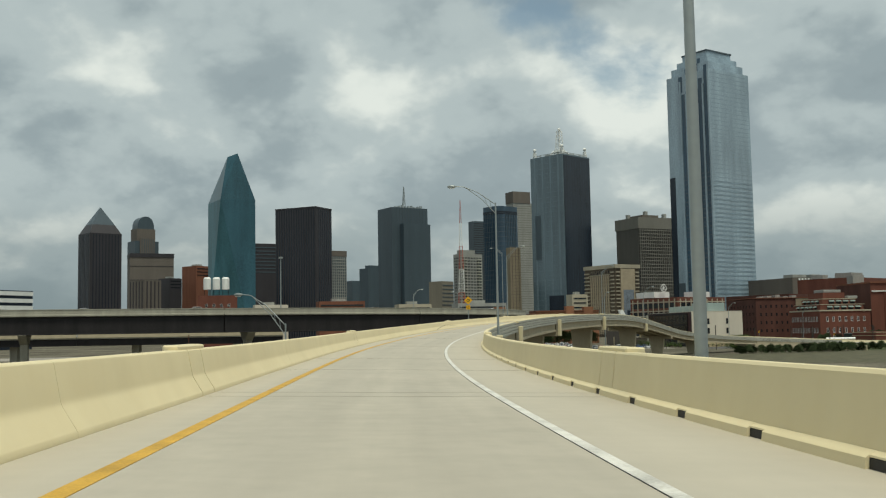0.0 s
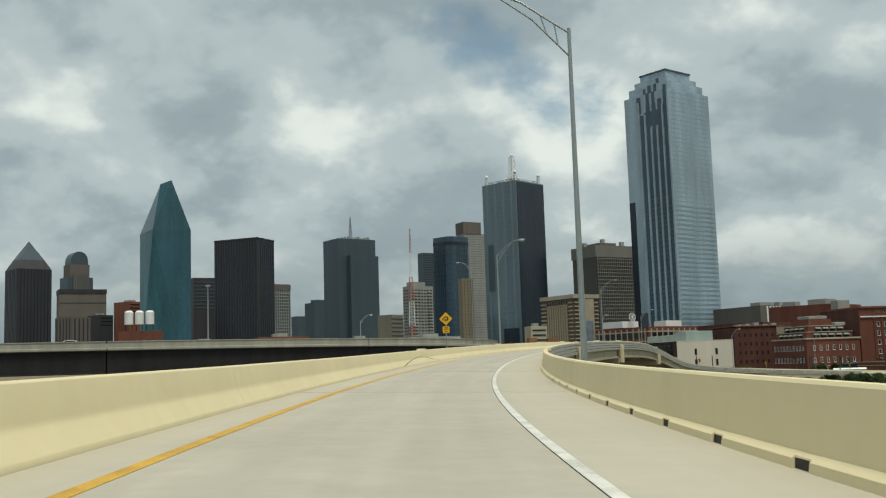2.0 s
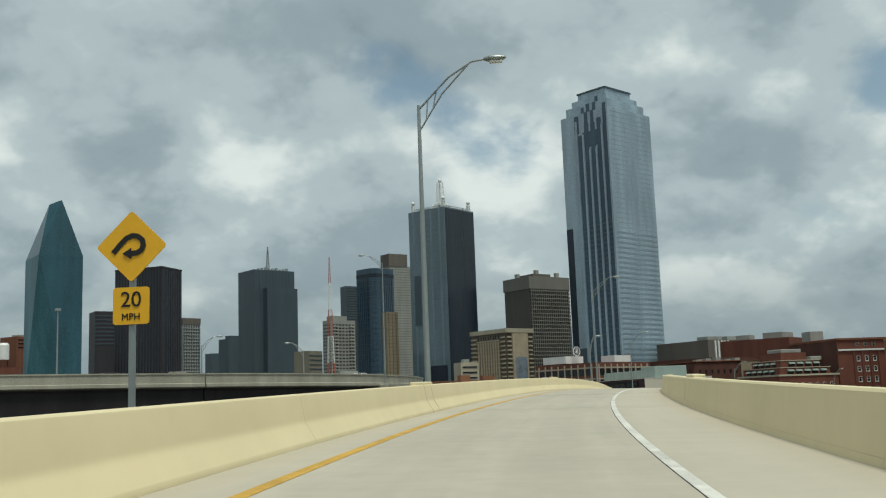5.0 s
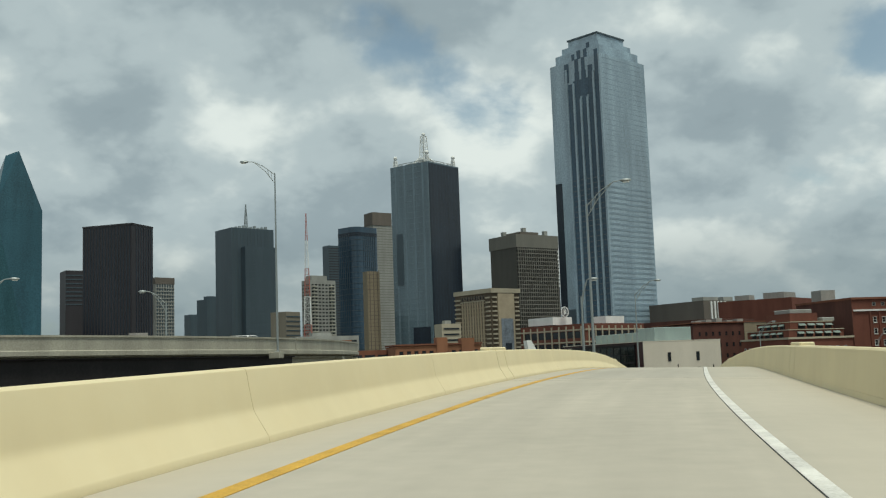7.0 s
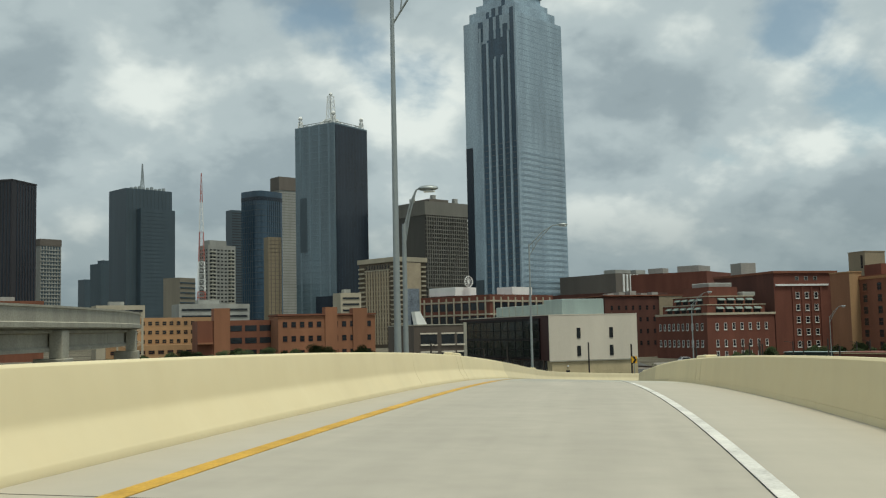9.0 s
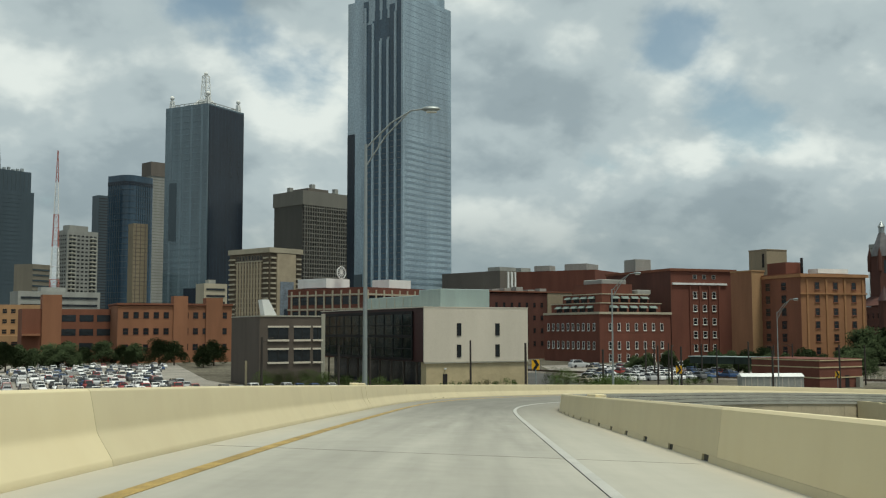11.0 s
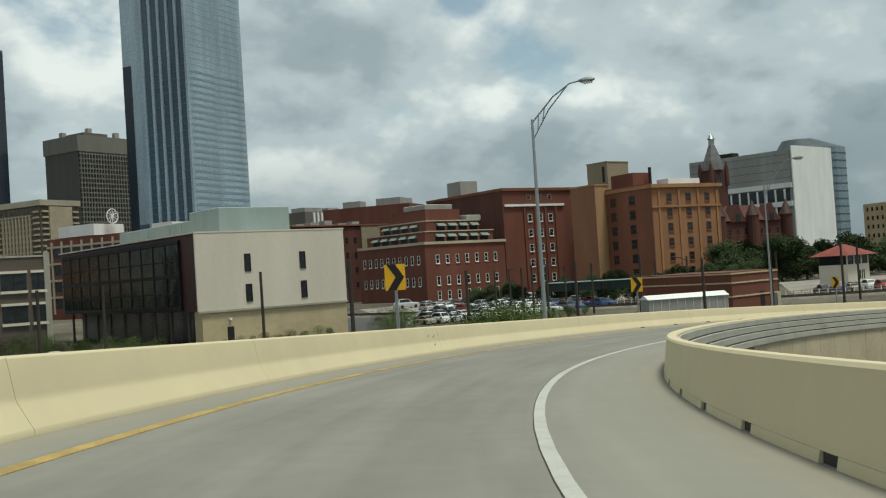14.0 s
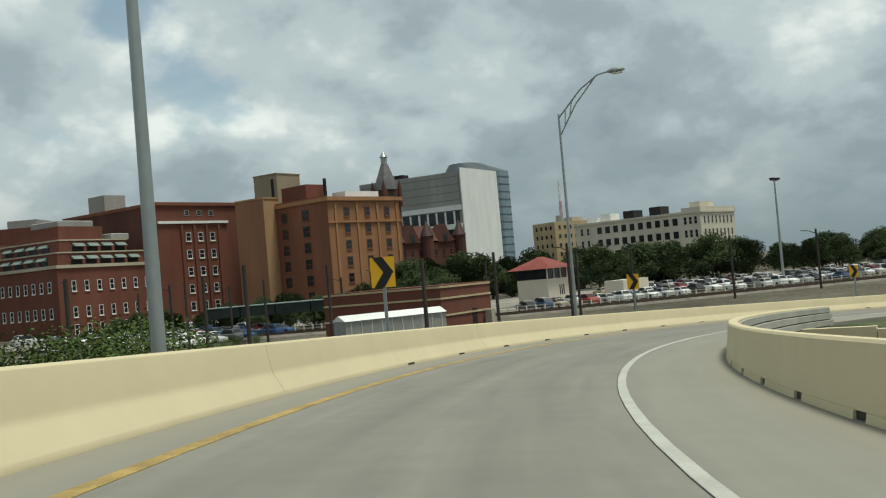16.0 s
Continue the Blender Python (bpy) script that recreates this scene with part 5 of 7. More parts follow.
# terraced brick building
b = bld("terraced_brick_building", "red brick building with green awnings on stepped terraces", (138.5, 652.2), -16, 34, 31.6, 17.3, M_RED, "building")
wm2 = window_mesh(1.3, 2.6, M_WHITE, M_WINDOW, sill=True)
wins(b, "x", 2.6, 29.4, 7, 4.6, 11.0, 2, wm2)
wins(b, "y", 1.6, 32.6, 10, 4.6, 11.0, 2, wm2)
wins(b, "x", 2.6, 29.4, 7, 0.3, 0.3, 1, wm2)
part("cornice", boxes((-0.4, -0.4, 16.7, 32, 34.2, 17.5)), M_CREAMSTONE, b)
for k, (o, z0, z1) in enumerate(((1.6, 17.3, 20.7), (4.6, 20.7, 24.0))):
    part("terrace", boxes((o, o, z0, 30 - o, 33 - o, z1)), M_RED, b)
    part("terrace_roof", boxes((o - 0.3, o - 0.3, z1 - 0.25, 30.3 - o, 33.3 - o, z1 + 0.08)), M_CREAMSTONE, b)
    part("brick_corner", boxes((o - 0.15, o - 0.15, z0, o + 3.2, o + 3.2, z1 - 0.26)), M_RED, b)
    n = 5 - k
    aw = shared("awning", prism([(-1.6, -1.3), (1.6, -1.3), (1.6, 0), (-1.6, 0)], 0, 0.9, [(-1.6, -0.1), (1.6, -0.1), (1.6, 0), (-1.6, 0)]), M_AWNING)
    for j in range(n):
        glazing = bpy.data.meshes.get("terrace_glazing") or shared("terrace_glazing", boxes((-1.7, -0.06, 0.3, 1.7, 0.02, 2.5)), M_WINDOW)
        piece("terrace_window", glazing, b, pose(o + 5.5 + 4.4 * j, o, z0))
        piece("terrace_window", glazing, b, pose(o, o + 5.5 + 4.8 * j, z0, 0, 0, -90))
        piece("awning", aw, b, pose(o + 5.5 + 4.4 * j, o, z0 + 1.6), "pale green awning")
        piece("awning", aw, b, pose(o, o + 5.5 + 4.8 * j, z0 + 1.6, 0, 0, -90), "pale green awning")
part("top_house", boxes((6.5, 7, 23.9, 20, 24, 27.6)), M_RED, b)
part("roof_plant", bevel(boxes((8, 9, 27.6, 19, 20, 29.3)), 0.2), M_PALEGREY, b)
part("roof_plant", bevel(boxes((21, 5, 24, 27, 12, 25.6)), 0.2), M_PALEGREY, b)
# tall red brick block
b = bld("tall_brick_block", "tall red brick block with a white string course", (170.0, 662.5), -10, 44, 28.5, 33.2, M_RED, "building")
# darker brick puts the flank's shade into its colour
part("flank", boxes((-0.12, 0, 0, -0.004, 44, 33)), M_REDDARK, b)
wm3 = window_mesh(1.7, 2.4, M_WHITE, M_WINDOW, sill=True, bars=1)
for z in (3.5, 8.3, 13.1, 17.9, 22.7):
    for u in (10.4, 14.6, 18.8):
        piece("window", wm3, b, pose(u, -0.02, z))
for u in (10.4, 14.6, 18.8):
    piece("window", bpy.data.meshes.get("small_sash") or window_mesh(1.6, 1.5, M_PALEGREY, M_WINDOW), b, pose(u, -0.02, 29.8))
for u in (8.2, 12.5, 16.7, 21.0):
    part("pilaster", boxes((u - 0.4, -0.45, 2, u + 0.4, 0, 27.2)), M_RED, b)
part("string_course", boxes((0.5, -0.55, 27.6, 24.5, 0.0, 28.3)), M_WHITE, b)
part("cornice", boxes((-0.4, -0.5, 32.6, 28.9, 44.3, 33.5)), M_DEPRED, b)
part("roof_box", boxes((2, 26, 33.2, 9, 34, 38.5)), M_PALEGREY, b)
# stair tower and corner depository
b = bld("brick_stair_tower", "tan and brown brick stair tower with a blank top", (186.5, 634.7), -13.5, 10.2, 5.6, 31.5, M_BROWNBRICK, "building")
part("tan_face", boxes((0.0, -0.12, 0, 5.6, -0.004, 31.0)), M_TANBRICK, b, "tan brick front")
part("cap", boxes((-0.2, -0.3, 31.0, 5.8, 10.3, 31.4)), M_TANBRICK, b)
part("vent_slot", boxes((3.9, -0.18, 1.6, 4.5, -0.121, 5.2)), M_DARKSTEEL, b)
b = bld("brick_tank_house", "tall tan tank house behind the brick stair tower", (201.8, 651), -13.5, 9.0, 9.6, 40.3, M_TAN, "building")
part("dark_slot", boxes((-0.05, 1.2, 33.5, 0.0, 2.3, 38.5)), M_DARKSTEEL, b)
part("cap", boxes((-0.15, -0.15, 39.8, 9.75, 9.15, 40.1)), M_TAN, b)
b = bld("corner_depository", "orange brick seven-storey depository with stone cornice", (193, 615.3), -6, 25, 25.5, 29.8, M_OCHREBRICK, "building")
# the flank's shade is put into its colour: darker brick than the front
part("flank", boxes((-0.12, 0, 0, -0.004, 25, 29.6)), M_DEPRED, b, "brick flank with its shade in the brown-red colour")
wm4 = window_mesh(1.9, 2.4, M_DEPRED, M_WINDOW, sill=True)
wm4f = window_mesh(2.7, 2.8, M_DEPRED, M_WINDOW, sill=True)
for k in range(6):
    for u in (8.5, 17.0):
        piece("window", wm4f, b, pose(-0.13, u, 3.0 + 4.2 * k, 0, 0, -90))
    for u in (6.2, 13.4, 20.6):
        piece("window", wm4, b, pose(u, -0.02, 3.2 + 4.2 * k))
for u in (2.4, 9.8, 17.0, 24.2):
    part("pilaster", boxes((u - 0.35, -0.3, 0, u + 0.35, 0, 27.6)), M_DEPTRIM, b)
part("string_course", boxes((-0.3, -0.4, 22.6, 25.7, 0, 23.1)), M_DEPTRIM, b)
part("cornice", boxes((-0.5, -0.7, 28.2, 26.2, 25.2, 29.2)), M_DEPTRIM, b)
part("roof_house", boxes((2, 10, 29.7, 8, 20, 33.6)), M_RED, b)
part("roof_plant", boxes((10, 4, 29.7, 22, 9, 31.2)), M_WHITE, b)
part("chimney", tube(bmesh.new(), [(7.2, 8.5, 29.6), (7.2, 8.5, 35)], 0.45, 8), M_DARKSTEEL, b)

# courthouse with turrets and a slate spire
b = bld("red_courthouse", "dark red stone courthouse with turrets and a grey spire", (300, 722), 3, 26, 34, 22, M_REDDARK, "courthouse")
wins(b, "x", 3, 31, 7, 5, 16, 3, window_mesh(1.5, 2.6, M_DEPRED, M_WINDOW, sill=True))
wins(b, "y", 3, 23, 5, 5, 16, 3, window_mesh(1.5, 2.6, M_DEPRED, M_WINDOW, sill=True))
for x0 in (5, 22):
    part("gable", prism([(x0, -0.8), (x0 + 8, -0.8), (x0 + 8, 6), (x0, 6)], 21.5, 29, [(x0 + 3.8, -0.8), (x0 + 4.2, -0.8), (x0 + 4.2, 6), (x0 + 3.8, 6)]), M_REDDARK, b)
    part("gable_window", boxes((x0 + 3, -0.95, 22, x0 + 5, -0.81, 25)), M_WINDOW, b)
part("hip_roof", prism([(-0.5, -0.5), (34.5, -0.5), (34.5, 26.5), (-0.5, 26.5)], 22, 29, [(10, 9), (24, 9), (24, 17), (10, 17)]), M_REDDARK, b)
for x, y in ((0, 0), (16, -1), (34, 0), (0, 26)):
    bm = bmesh.new()
    tube(bm, [(x, y, 0), (x, y, 24)], 2.6, 12)
    part("turret", bm, M_REDDARK, b)
    part("turret_cap", tube(bmesh.new(), [(x, y, 24), (x, y, 24.4), (x, y, 30.5)], [3.0, 2.8, 0.1], 12), M_MAROON, b)
part("clock_tower", boxes((6, 12, 21.5, 14, 20, 45)), M_REDDARK, b)
for x, y in ((6, 12), (14, 12), (6, 20), (14, 20)):
    part("pinnacle", tube(bmesh.new(), [(x, y, 38), (x, y, 45), (x, y, 49)], [1.0, 1.0, 0.1], 8), M_REDDARK, b)
for dx in (-2, 0.4):
    part("belfry_opening", boxes((10 + dx - 0.0, 11.9, 37, 10 + dx + 1.5, 12.0, 43)), M_WINDOW, b)
part("spire", tube(bmesh.new(), [(10, 16, 45), (10, 16, 46.5), (10, 16, 49.5), (10, 16, 52.5), (10, 16, 55), (10, 16, 56)], [5.0, 4.7, 3.9, 2.7, 1.8, 1.4], 8), M_SPIRE, b, "grey slate bell-shaped spire")
part("cupola", tube(bmesh.new(), [(10, 16, 55.9), (10, 16, 58.6), (10, 16, 58.8), (10, 16, 61.5)], [1.3, 1.3, 1.8, 0.1], 10), M_GALV, b)
# white court tower
b = bld("white_court_tower", "white slab tower with a grey banded flank", (399.3, 786.6), -18.6, 62, 40.7, 61, M_PALEGREY, "office tower")
part("white_end", boxes((-0.5, -0.6, 0, 40.9, -0.004, 62.2)), M_WHITE, b, "blank white end wall")
part("louvre_wall", boxes((-0.45, 1, 43.5, -0.004, 61, 60)), M_PALEGREY, b, "grey louvred upper wall")
bands(b, "y", 62, 44, 60, 4, 0.5, 0.25, M_TAUPE, "louvre", 1.2)
for z0, z1 in ((33.8, 40.2), (24.0, 31.0)):
    part("gallery_recess", boxes((-0.4, 2, z0, -0.004, 60, z1)), M_WINDOW, b)
    fins(b, "y", 2, 60, z0, z1, 11, 1.0, 0.9, M_WHITE, "white_column")
for z in (32.4, 42.0):
    bands(b, "y", 62, z - 1.4, z + 1.4, 1, 1.3, 2.6, M_WHITE, "ledge", 0.4)
part("roof_house", boxes((3, 36, 60.4, 9, 52, 63)), M_DARKSTEEL, b)
b = thing("curved_glass_tower", "pale blue curved glass tower", "office tower", pose(464, 842, G))
drum = [(20 * math.cos(radians(a)), 20 * math.sin(radians(a))) for a in range(0, 360, 30)]
part("drum", prism(drum, -0.2, 66), M_SLATE_GLASS, b)
part("sloping_roof", prism(drum, 66, 72.5, [(0.45 * x - 7, 0.45 * y + 2) for x, y in drum]), M_SLATE_PALE, b, "sloping grey roof")
for k in range(14):
    part("floor_band", prism([(1.006 * x, 1.006 * y) for x, y in drum], 5 + 4.4 * k, 5.7 + 4.4 * k), M_SLATE_PALE, b)
# long cream terminal building
M_OCHRE = mat("warm_ochre_stone", (0.42, 0.335, 0.20), 0.8, 0, 0.10, 0.1, 2.0, 0.0, streak=True)
M_TERMINAL = mat("cream_terminal_stone", (0.56, 0.52, 0.43), 0.8, 0, 0.08, 0.15, 4.0, 0.0, streak=True)
b = bld("cream_terminal", "long cream stone building with rows of dark windows", (342.1, 607.6), -5.4, 52, 25, 22.2, M_TERMINAL, "building")
wm5 = window_mesh(2.3, 2.7, M_TERMINAL, M_WINDOW, bars=0)
wins(b, "y", 8, 43, 10, 4.0, 17.6, 4, wm5)
wm6 = window_mesh(1.25, 2.7, M_TERMINAL, M_WINDOW, bars=1)
wins(b, "y", 0.8, 6.8, 3, 4.0, 17.6, 4, wm6)
wins(b, "y", 45, 50.5, 2, 4.0, 17.6, 4, wm6)
wins(b, "x", 1.5, 23.5, 8, 4.0, 17.6, 4, wm6)
part("cornice", boxes((-0.4, -0.5, 21.4, 25.4, 52.3, 22.2)), M_TERMINAL, b)
part("corner_parapet", boxes((-0.2, -0.3, 22.1, 25.2, 7, 23.4)), M_TERMINAL, b)
part("roof_house", boxes((4, 2, 23.3, 14, 6, 25.4)), M_TERMINAL, b)
for y, h, m_ in ((17, 3.2, M_DARKSTEEL), (28, 3.0, M_DARKSTEEL), (38, 2.8, M_WHITE), (44, 2.0, M_WHITE)):
    part("roof_plant", boxes((3, y, 21.6, 9, y + 4.5, 22.1 + h)), m_, b)
b = bld("ochre_block", "ochre stone block with a small window grid", (350.5, 681.5), 8, 14, 22, 25.7, M_OCHRE, "building")
wins(b, "x", 1, 21, 7, 4, 22, 6, window_mesh(1.4, 1.8, M_OCHRE, M_WINDOW, bars=0))
wins(b, "y", 1, 13, 4, 4, 22, 6, window_mesh(1.4, 1.8, M_OCHRE, M_WINDOW, bars=0))
part("roof_tank", tube(bmesh.new(), [(8, 6, 25.1), (8, 6, 28)], 1.6, 10), M_PALEGREY, b)
part("roof_plant", boxes((12, 3, 25.1, 18, 9, 27)), M_CREAMSTONE, b)
mast = thing("striped_radio_mast", "slim red and white roof radio mast", "radio mast", pose(375.5, 699.5, G))
for k in range(5):
    part("mast_section", lattice(bmesh.new(), 1.1 - 0.1 * k, 1.0 - 0.1 * k, 8.8 * k, 8.8 * (k + 1), 5, 0.08), M_REDPAINT if k % 2 else M_WHITE, mast)
# far roofs behind the district
b = bld("far_red_block", "far red brick block with roof plant", (219, 868), -47, 50, 49, 46, M_RED, "building")
part("roof_plant", boxes((12, 10, 45.9, 30, 24, 50)), M_PALEGREY, b)
part("roof_plant", boxes((4, 30, 45.9, 12, 40, 49)), M_PALEGREY, b)
b = bld("far_grey_block", "far grey block with white fins", (201, 1005), -30, 60, 60, 53, M_TAUPE, "building")
part("roof_plant", boxes((4, 4, 52.9, 20, 16, 55.5), (30, 8, 52.9, 40, 20, 56)), M_PALEGREY, b)
fins(b, "x", 6, 24, 30, 52, 5, 0.8, 1.6, M_WHITE)
b = bld("far_brown_block", "far plain brown brick block", (160, 830), -40, 60, 40, 33, M_REDDARK, "building")
b = bld("far_brown_block", "far red-brown brick wing", (285, 800), -14, 40, 60, 38, M_REDDARK, "building")
b = bld("striped_hall", "white and dark striped office hall far off", (-470, 832), -70, 10, 40, 50, M_BLACK_GLASS, "office building")
bands(b, "x", 40, 26, 50, 4, 0.6, 3.4, M_WHITE)
b = bld("brick_brewery", "red brick brewery carrying three white tanks", (-225, 638), -20, 20, 34, 49, M_RED, "brewery")
b.scale = (0.68, 0.68, 0.68)
wins(b, "x", 4, 30, 4, 28, 38, 2, window_mesh(2.2, 3.0, M_WHITE, M_WINDOW))
for k in range(3):
    part("white_tank", tube(bmesh.new(), [(8 + 8 * k, 6, 54), (8 + 8 * k, 6, 63.5), (8 + 8 * k, 6, 65)], [3.4, 3.4, 2.2], 14), M_WHITE, b, "white upright tank")
    for dx in (-2.4, 2.4):
        part("tank_leg", boxes((8 + 8 * k + dx - 0.25, 5.7, 49, 8 + 8 * k + dx + 0.25, 6.3, 54.2)), M_DARKSTEEL, b)
for i, (n, ph, l1, l2, tp, mt, nm, lb) in enumerate((((-456, 1260), -60, 27, 27, 96, M_DEPRED, "brick_office_block", "reddish-brown office block far off"), ((-480, 1235), -60, 22, 18, 80, M_DARK_BROWN, "dark_office_block", "dark brown office block far off"), ((-214, 900), -25, 14, 40, 37, M_DEPRED, "low_brick_block", "low red brick block with pale roof"), ((-150, 930), -25, 14, 30, 34, M_CREAMSTONE, "low_pale_block", "low pale flat-roofed block"), ((-95, 900), -25, 16, 44, 33, M_PALEGREY, "low_pale_block", "low grey flat-roofed block"), ((1, 950), -25, 12, 15, 40, M_CREAMSTONE, "low_pale_block", "low pinkish cream flat-roofed block"), ((-280, 930), -25, 12, 30, 36, M_WALLWHITE, "low_pale_block", "low white flat-roofed block"))):
    b = bld(nm, lb, n, ph, l1, l2, tp, mt, "building")
    bands(b, "x", l2, tp - 14, tp - 2, 3, 0.3, 1.2, M_WINDOW, "window_strip", 1.5)
    part("roof_plant", boxes((l2 * 0.3, l1 * 0.3, tp - G - 0.1, l2 * 0.6, l1 * 0.7, tp - G + 2.5)), M_PALEGREY, b)

# ---- by the tracks ----
b = bld("brick_pump_house", "low red brick pump house with tan string courses", (123.5, 497), -18, 17, 12.5, 6.1, M_RED, "building")
for z in (2.0, 4.0, 5.35):
    for face, ln in (("x", 12.5), ("y", 17)):
        bands(b, face, ln, z, z + 0.01, 1, 0.12, 0.22, M_TANBASE, "string_course")
part("recess", boxes((7.4, -0.03, 0.0, 8.6, 0.01, 2.4)), M_DARKSTEEL, b)
part("electric_box", boxes((10.2, -1.2, -0.1, 11.2, -0.3, 2.0)), M_GREYCONC, b)
b = bld("white_container", "long white metal container with a low gable", (100.3, 484.3), 10, 2.5, 11.0, 3.6, None, "container")
part("shell", prism([(0, 0), (11, 0), (11, 2.5), (0, 2.5)], -0.05, 3.1), M_PALEGREY, b)
part("roof", prism([(-0.1, -0.15), (11.1, -0.15), (11.1, 2.65), (-0.1, 2.65)], 3.1, 3.65, [(-0.1, 1.2), (11.1, 1.2), (11.1, 1.3), (-0.1, 1.3)]), M_WHITE, b)
for k in range(10):
    part("rib", boxes((0.55 + 1.1 * k, -0.05, 0.1, 0.62 + 1.1 * k, 0, 3.05)), M_WALLWHITE, b)
b = bld("signal_tower", "pale signal tower with a red hipped tile roof", (179.5, 531), GRID, 7, 8.5, 7.0, None, "signal tower")
b.scale = (1.02, 1.02, 1.02)
part("wall", boxes((0.4, 0.4, -0.2, 8.1, 6.6, 4.6)), M_WALLWHITE, b)
part("window_storey", boxes((0.5, 0.5, 4.6, 8.0, 6.5, 6.4)), M_WINDOW, b)
for x in (0.45, 2.9, 5.4, 7.85):
    part("post", boxes((x - 0.12, 0.36, 4.6, x + 0.12, 0.5, 6.4)), M_WALLWHITE, b)
part("roof", prism([(-0.9, -0.9), (9.4, -0.9), (9.4, 7.9), (-0.9, 7.9)], 6.4, 8.6, [(3.6, 3.3), (5, 3.3), (5, 3.7), (3.6, 3.7)]), M_TILE, b, "red tiled hip roof")
for x in (4.6, 5.3, 6.0):
    part("slit_window", boxes((x, 0.37, 1.6, x + 0.35, 0.42, 3.4)), M_WINDOW, b)
b = bld("white_outhouse", "white flat-roofed outhouse by tracks", (200.8, 531.2), GRID, 4, 12, 3.6, M_WALLWHITE, "outhouse")

# ---- lamps and signs ----
def street_lamp(name, label, x, y, z0, h, yaw, arm=3.4, rise=1.5, thick=0.115, group="ramp lamps"):
    """A tapered steel mast with a braced upswept arm and a cobra head; the arm points along yaw (degrees from +y, leftwards)."""
    b = thing(name, label, "street lamp", pose(x, y, z0, 0, 0, yaw), group)
    part("mast", tube(bmesh.new(), [(0, 0, 0), (0, 0, h * 0.5), (0, 0, h)], [thick, thick * 0.8, thick * 0.55], 20), M_GALV, b)
    part("base_plate", bevel(boxes((-0.24, -0.24, -0.02, 0.24, 0.24, 0.05)), 0.01), M_GALV, b)
    top = [(0, 0.02, h - 0.15), (0, arm * 0.45, h + rise * 0.62), (0, arm * 0.8, h + rise * 0.96), (0, arm, h + rise)]
    low = [(0, 0.02, h - 1.0), (0, arm * 0.35, h - 0.35 + rise * 0.45), (0, arm * 0.75, h + rise * 0.90)]
    part("upper_arm", tube(bmesh.new(), top, 0.04, 8), M_GALV, b)
    part("lower_arm", tube(bmesh.new(), low, 0.035, 8), M_GALV, b)
    for f in (0.3, 0.6):
        p0 = Vector(top[0]).lerp(Vector(top[1]), f)
        p1 = Vector(low[0]).lerp(Vector(low[1]), f)
        part("strut", tube(bmesh.new(), [p0, p1], 0.025, 6), M_GALV, b)
    bm = bmesh.new()
    bmesh.ops.create_uvsphere(bm, u_segments=14, v_segments=8, radius=1)
    bmesh.ops.scale(bm, vec=(0.19, 0.45, 0.13), verts=bm.verts[:])
    bmesh.ops.translate(bm, vec=(0, arm + 0.38, h + rise), verts=bm.verts[:])
    head = part("lamp_head", bm, M_GALV, b, "grey cobra-head luminaire")
    part("lens", bevel(boxes((-0.13, arm + 0.18, h + rise - 0.17, 0.13, arm + 0.66, h + rise - 0.11)), 0.02), M_WHITE, head, "pale lamp lens")
    return b


for s, v, h in ((56.6, RB + 1.0, 12.2), (133.2, RB + 1.0, 12.3), (218, -4.3, 11.4), (306, -5.05, 12.5), (363, -4.4, 11.8), (427, -4.47, 10.9), (460, -4.4, 10.4)):
    p = road_pt(s, v)
    bracket = thing("lamp_bracket", "cream concrete lamp pedestal on the barrier's outer face", "pedestal", pose(p.x, p.y, p.z, 0, 0, road_yaw(s)), "lamp pedestals", "structure")
    x0, x1 = (RB + 0.82 - v, 0.42) if v > 0 else (-0.42, LB - 0.61 - v)
    part("block", bevel(boxes((x0, -0.45, -0.9, x1, 0.45, 0.20)), 0.05), M_CREAM, bracket)
    street_lamp("ramp_street_lamp", "tall galvanised street lamp with a braced arm", p.x, p.y, p.z + 0.22, h - 0.22, road_yaw(s) + (90 if v > 0 else -90), arm=3.6 if v > 0 else 2.6, rise=1.6, thick=0.115 if s < 440 else 0.085)
p = road_pt(317, LB - 3.35)
street_lamp("roadside_street_lamp", "galvanised street lamp rising from the ground beside the ramp", p.x, p.y, G, 17.0, road_yaw(322) - 90, arm=0.7, group="ground lamps", thick=0.16)
street_lamp("roadside_street_lamp", "low galvanised street lamp with a long upswept arm", -31.3, 132.3, G, 9.7, 78, arm=4.2, rise=2.6, group="ground lamps")
for s, v, z, h, yaw, arm in ((5.26, 1.3, -0.1, 17.4, 90, 2.6), (4.66, -13.2, 1.3, 4.3, -70, 2.0), (5.34, -13.2, 1.3, 4.2, 100, 2.0)):
    p = over_pt(s, v, z)
    street_lamp("overpass_street_lamp", "galvanised street lamp on the overpass parapet", p.x, p.y, p.z, h, yaw, arm=arm, rise=1.2, group="overpass lamps")
p = over_pt(5.26, 1.3)
bracket = thing("lamp_bracket", "grey concrete lamp pedestal on the overpass parapet", "pedestal", pose(p.x, p.y, p.z, 0, 0, -22), "lamp pedestals", "structure")
part("block", bevel(boxes((-0.74, -0.45, -0.75, 0.42, 0.45, -0.12)), 0.05), M_GREYCONC, bracket)
pl = thing("high_mast", "very tall slim grey lighting mast far off", "light mast", pose(-143, 528, G))
part("mast", tube(bmesh.new(), [(0, 0, 0), (0, 0, 46)], [0.45, 0.18], 10), M_GALV, pl)
part("lamp_ring", tube(bmesh.new(), [(0, 0, 45.6), (0, 0, 46.4)], [1.0, 1.0], 12), M_GALV, pl)
hm = thing("floodlight_mast", "tall grey mast with paired floodlights", "light mast", pose(214, 505, G))
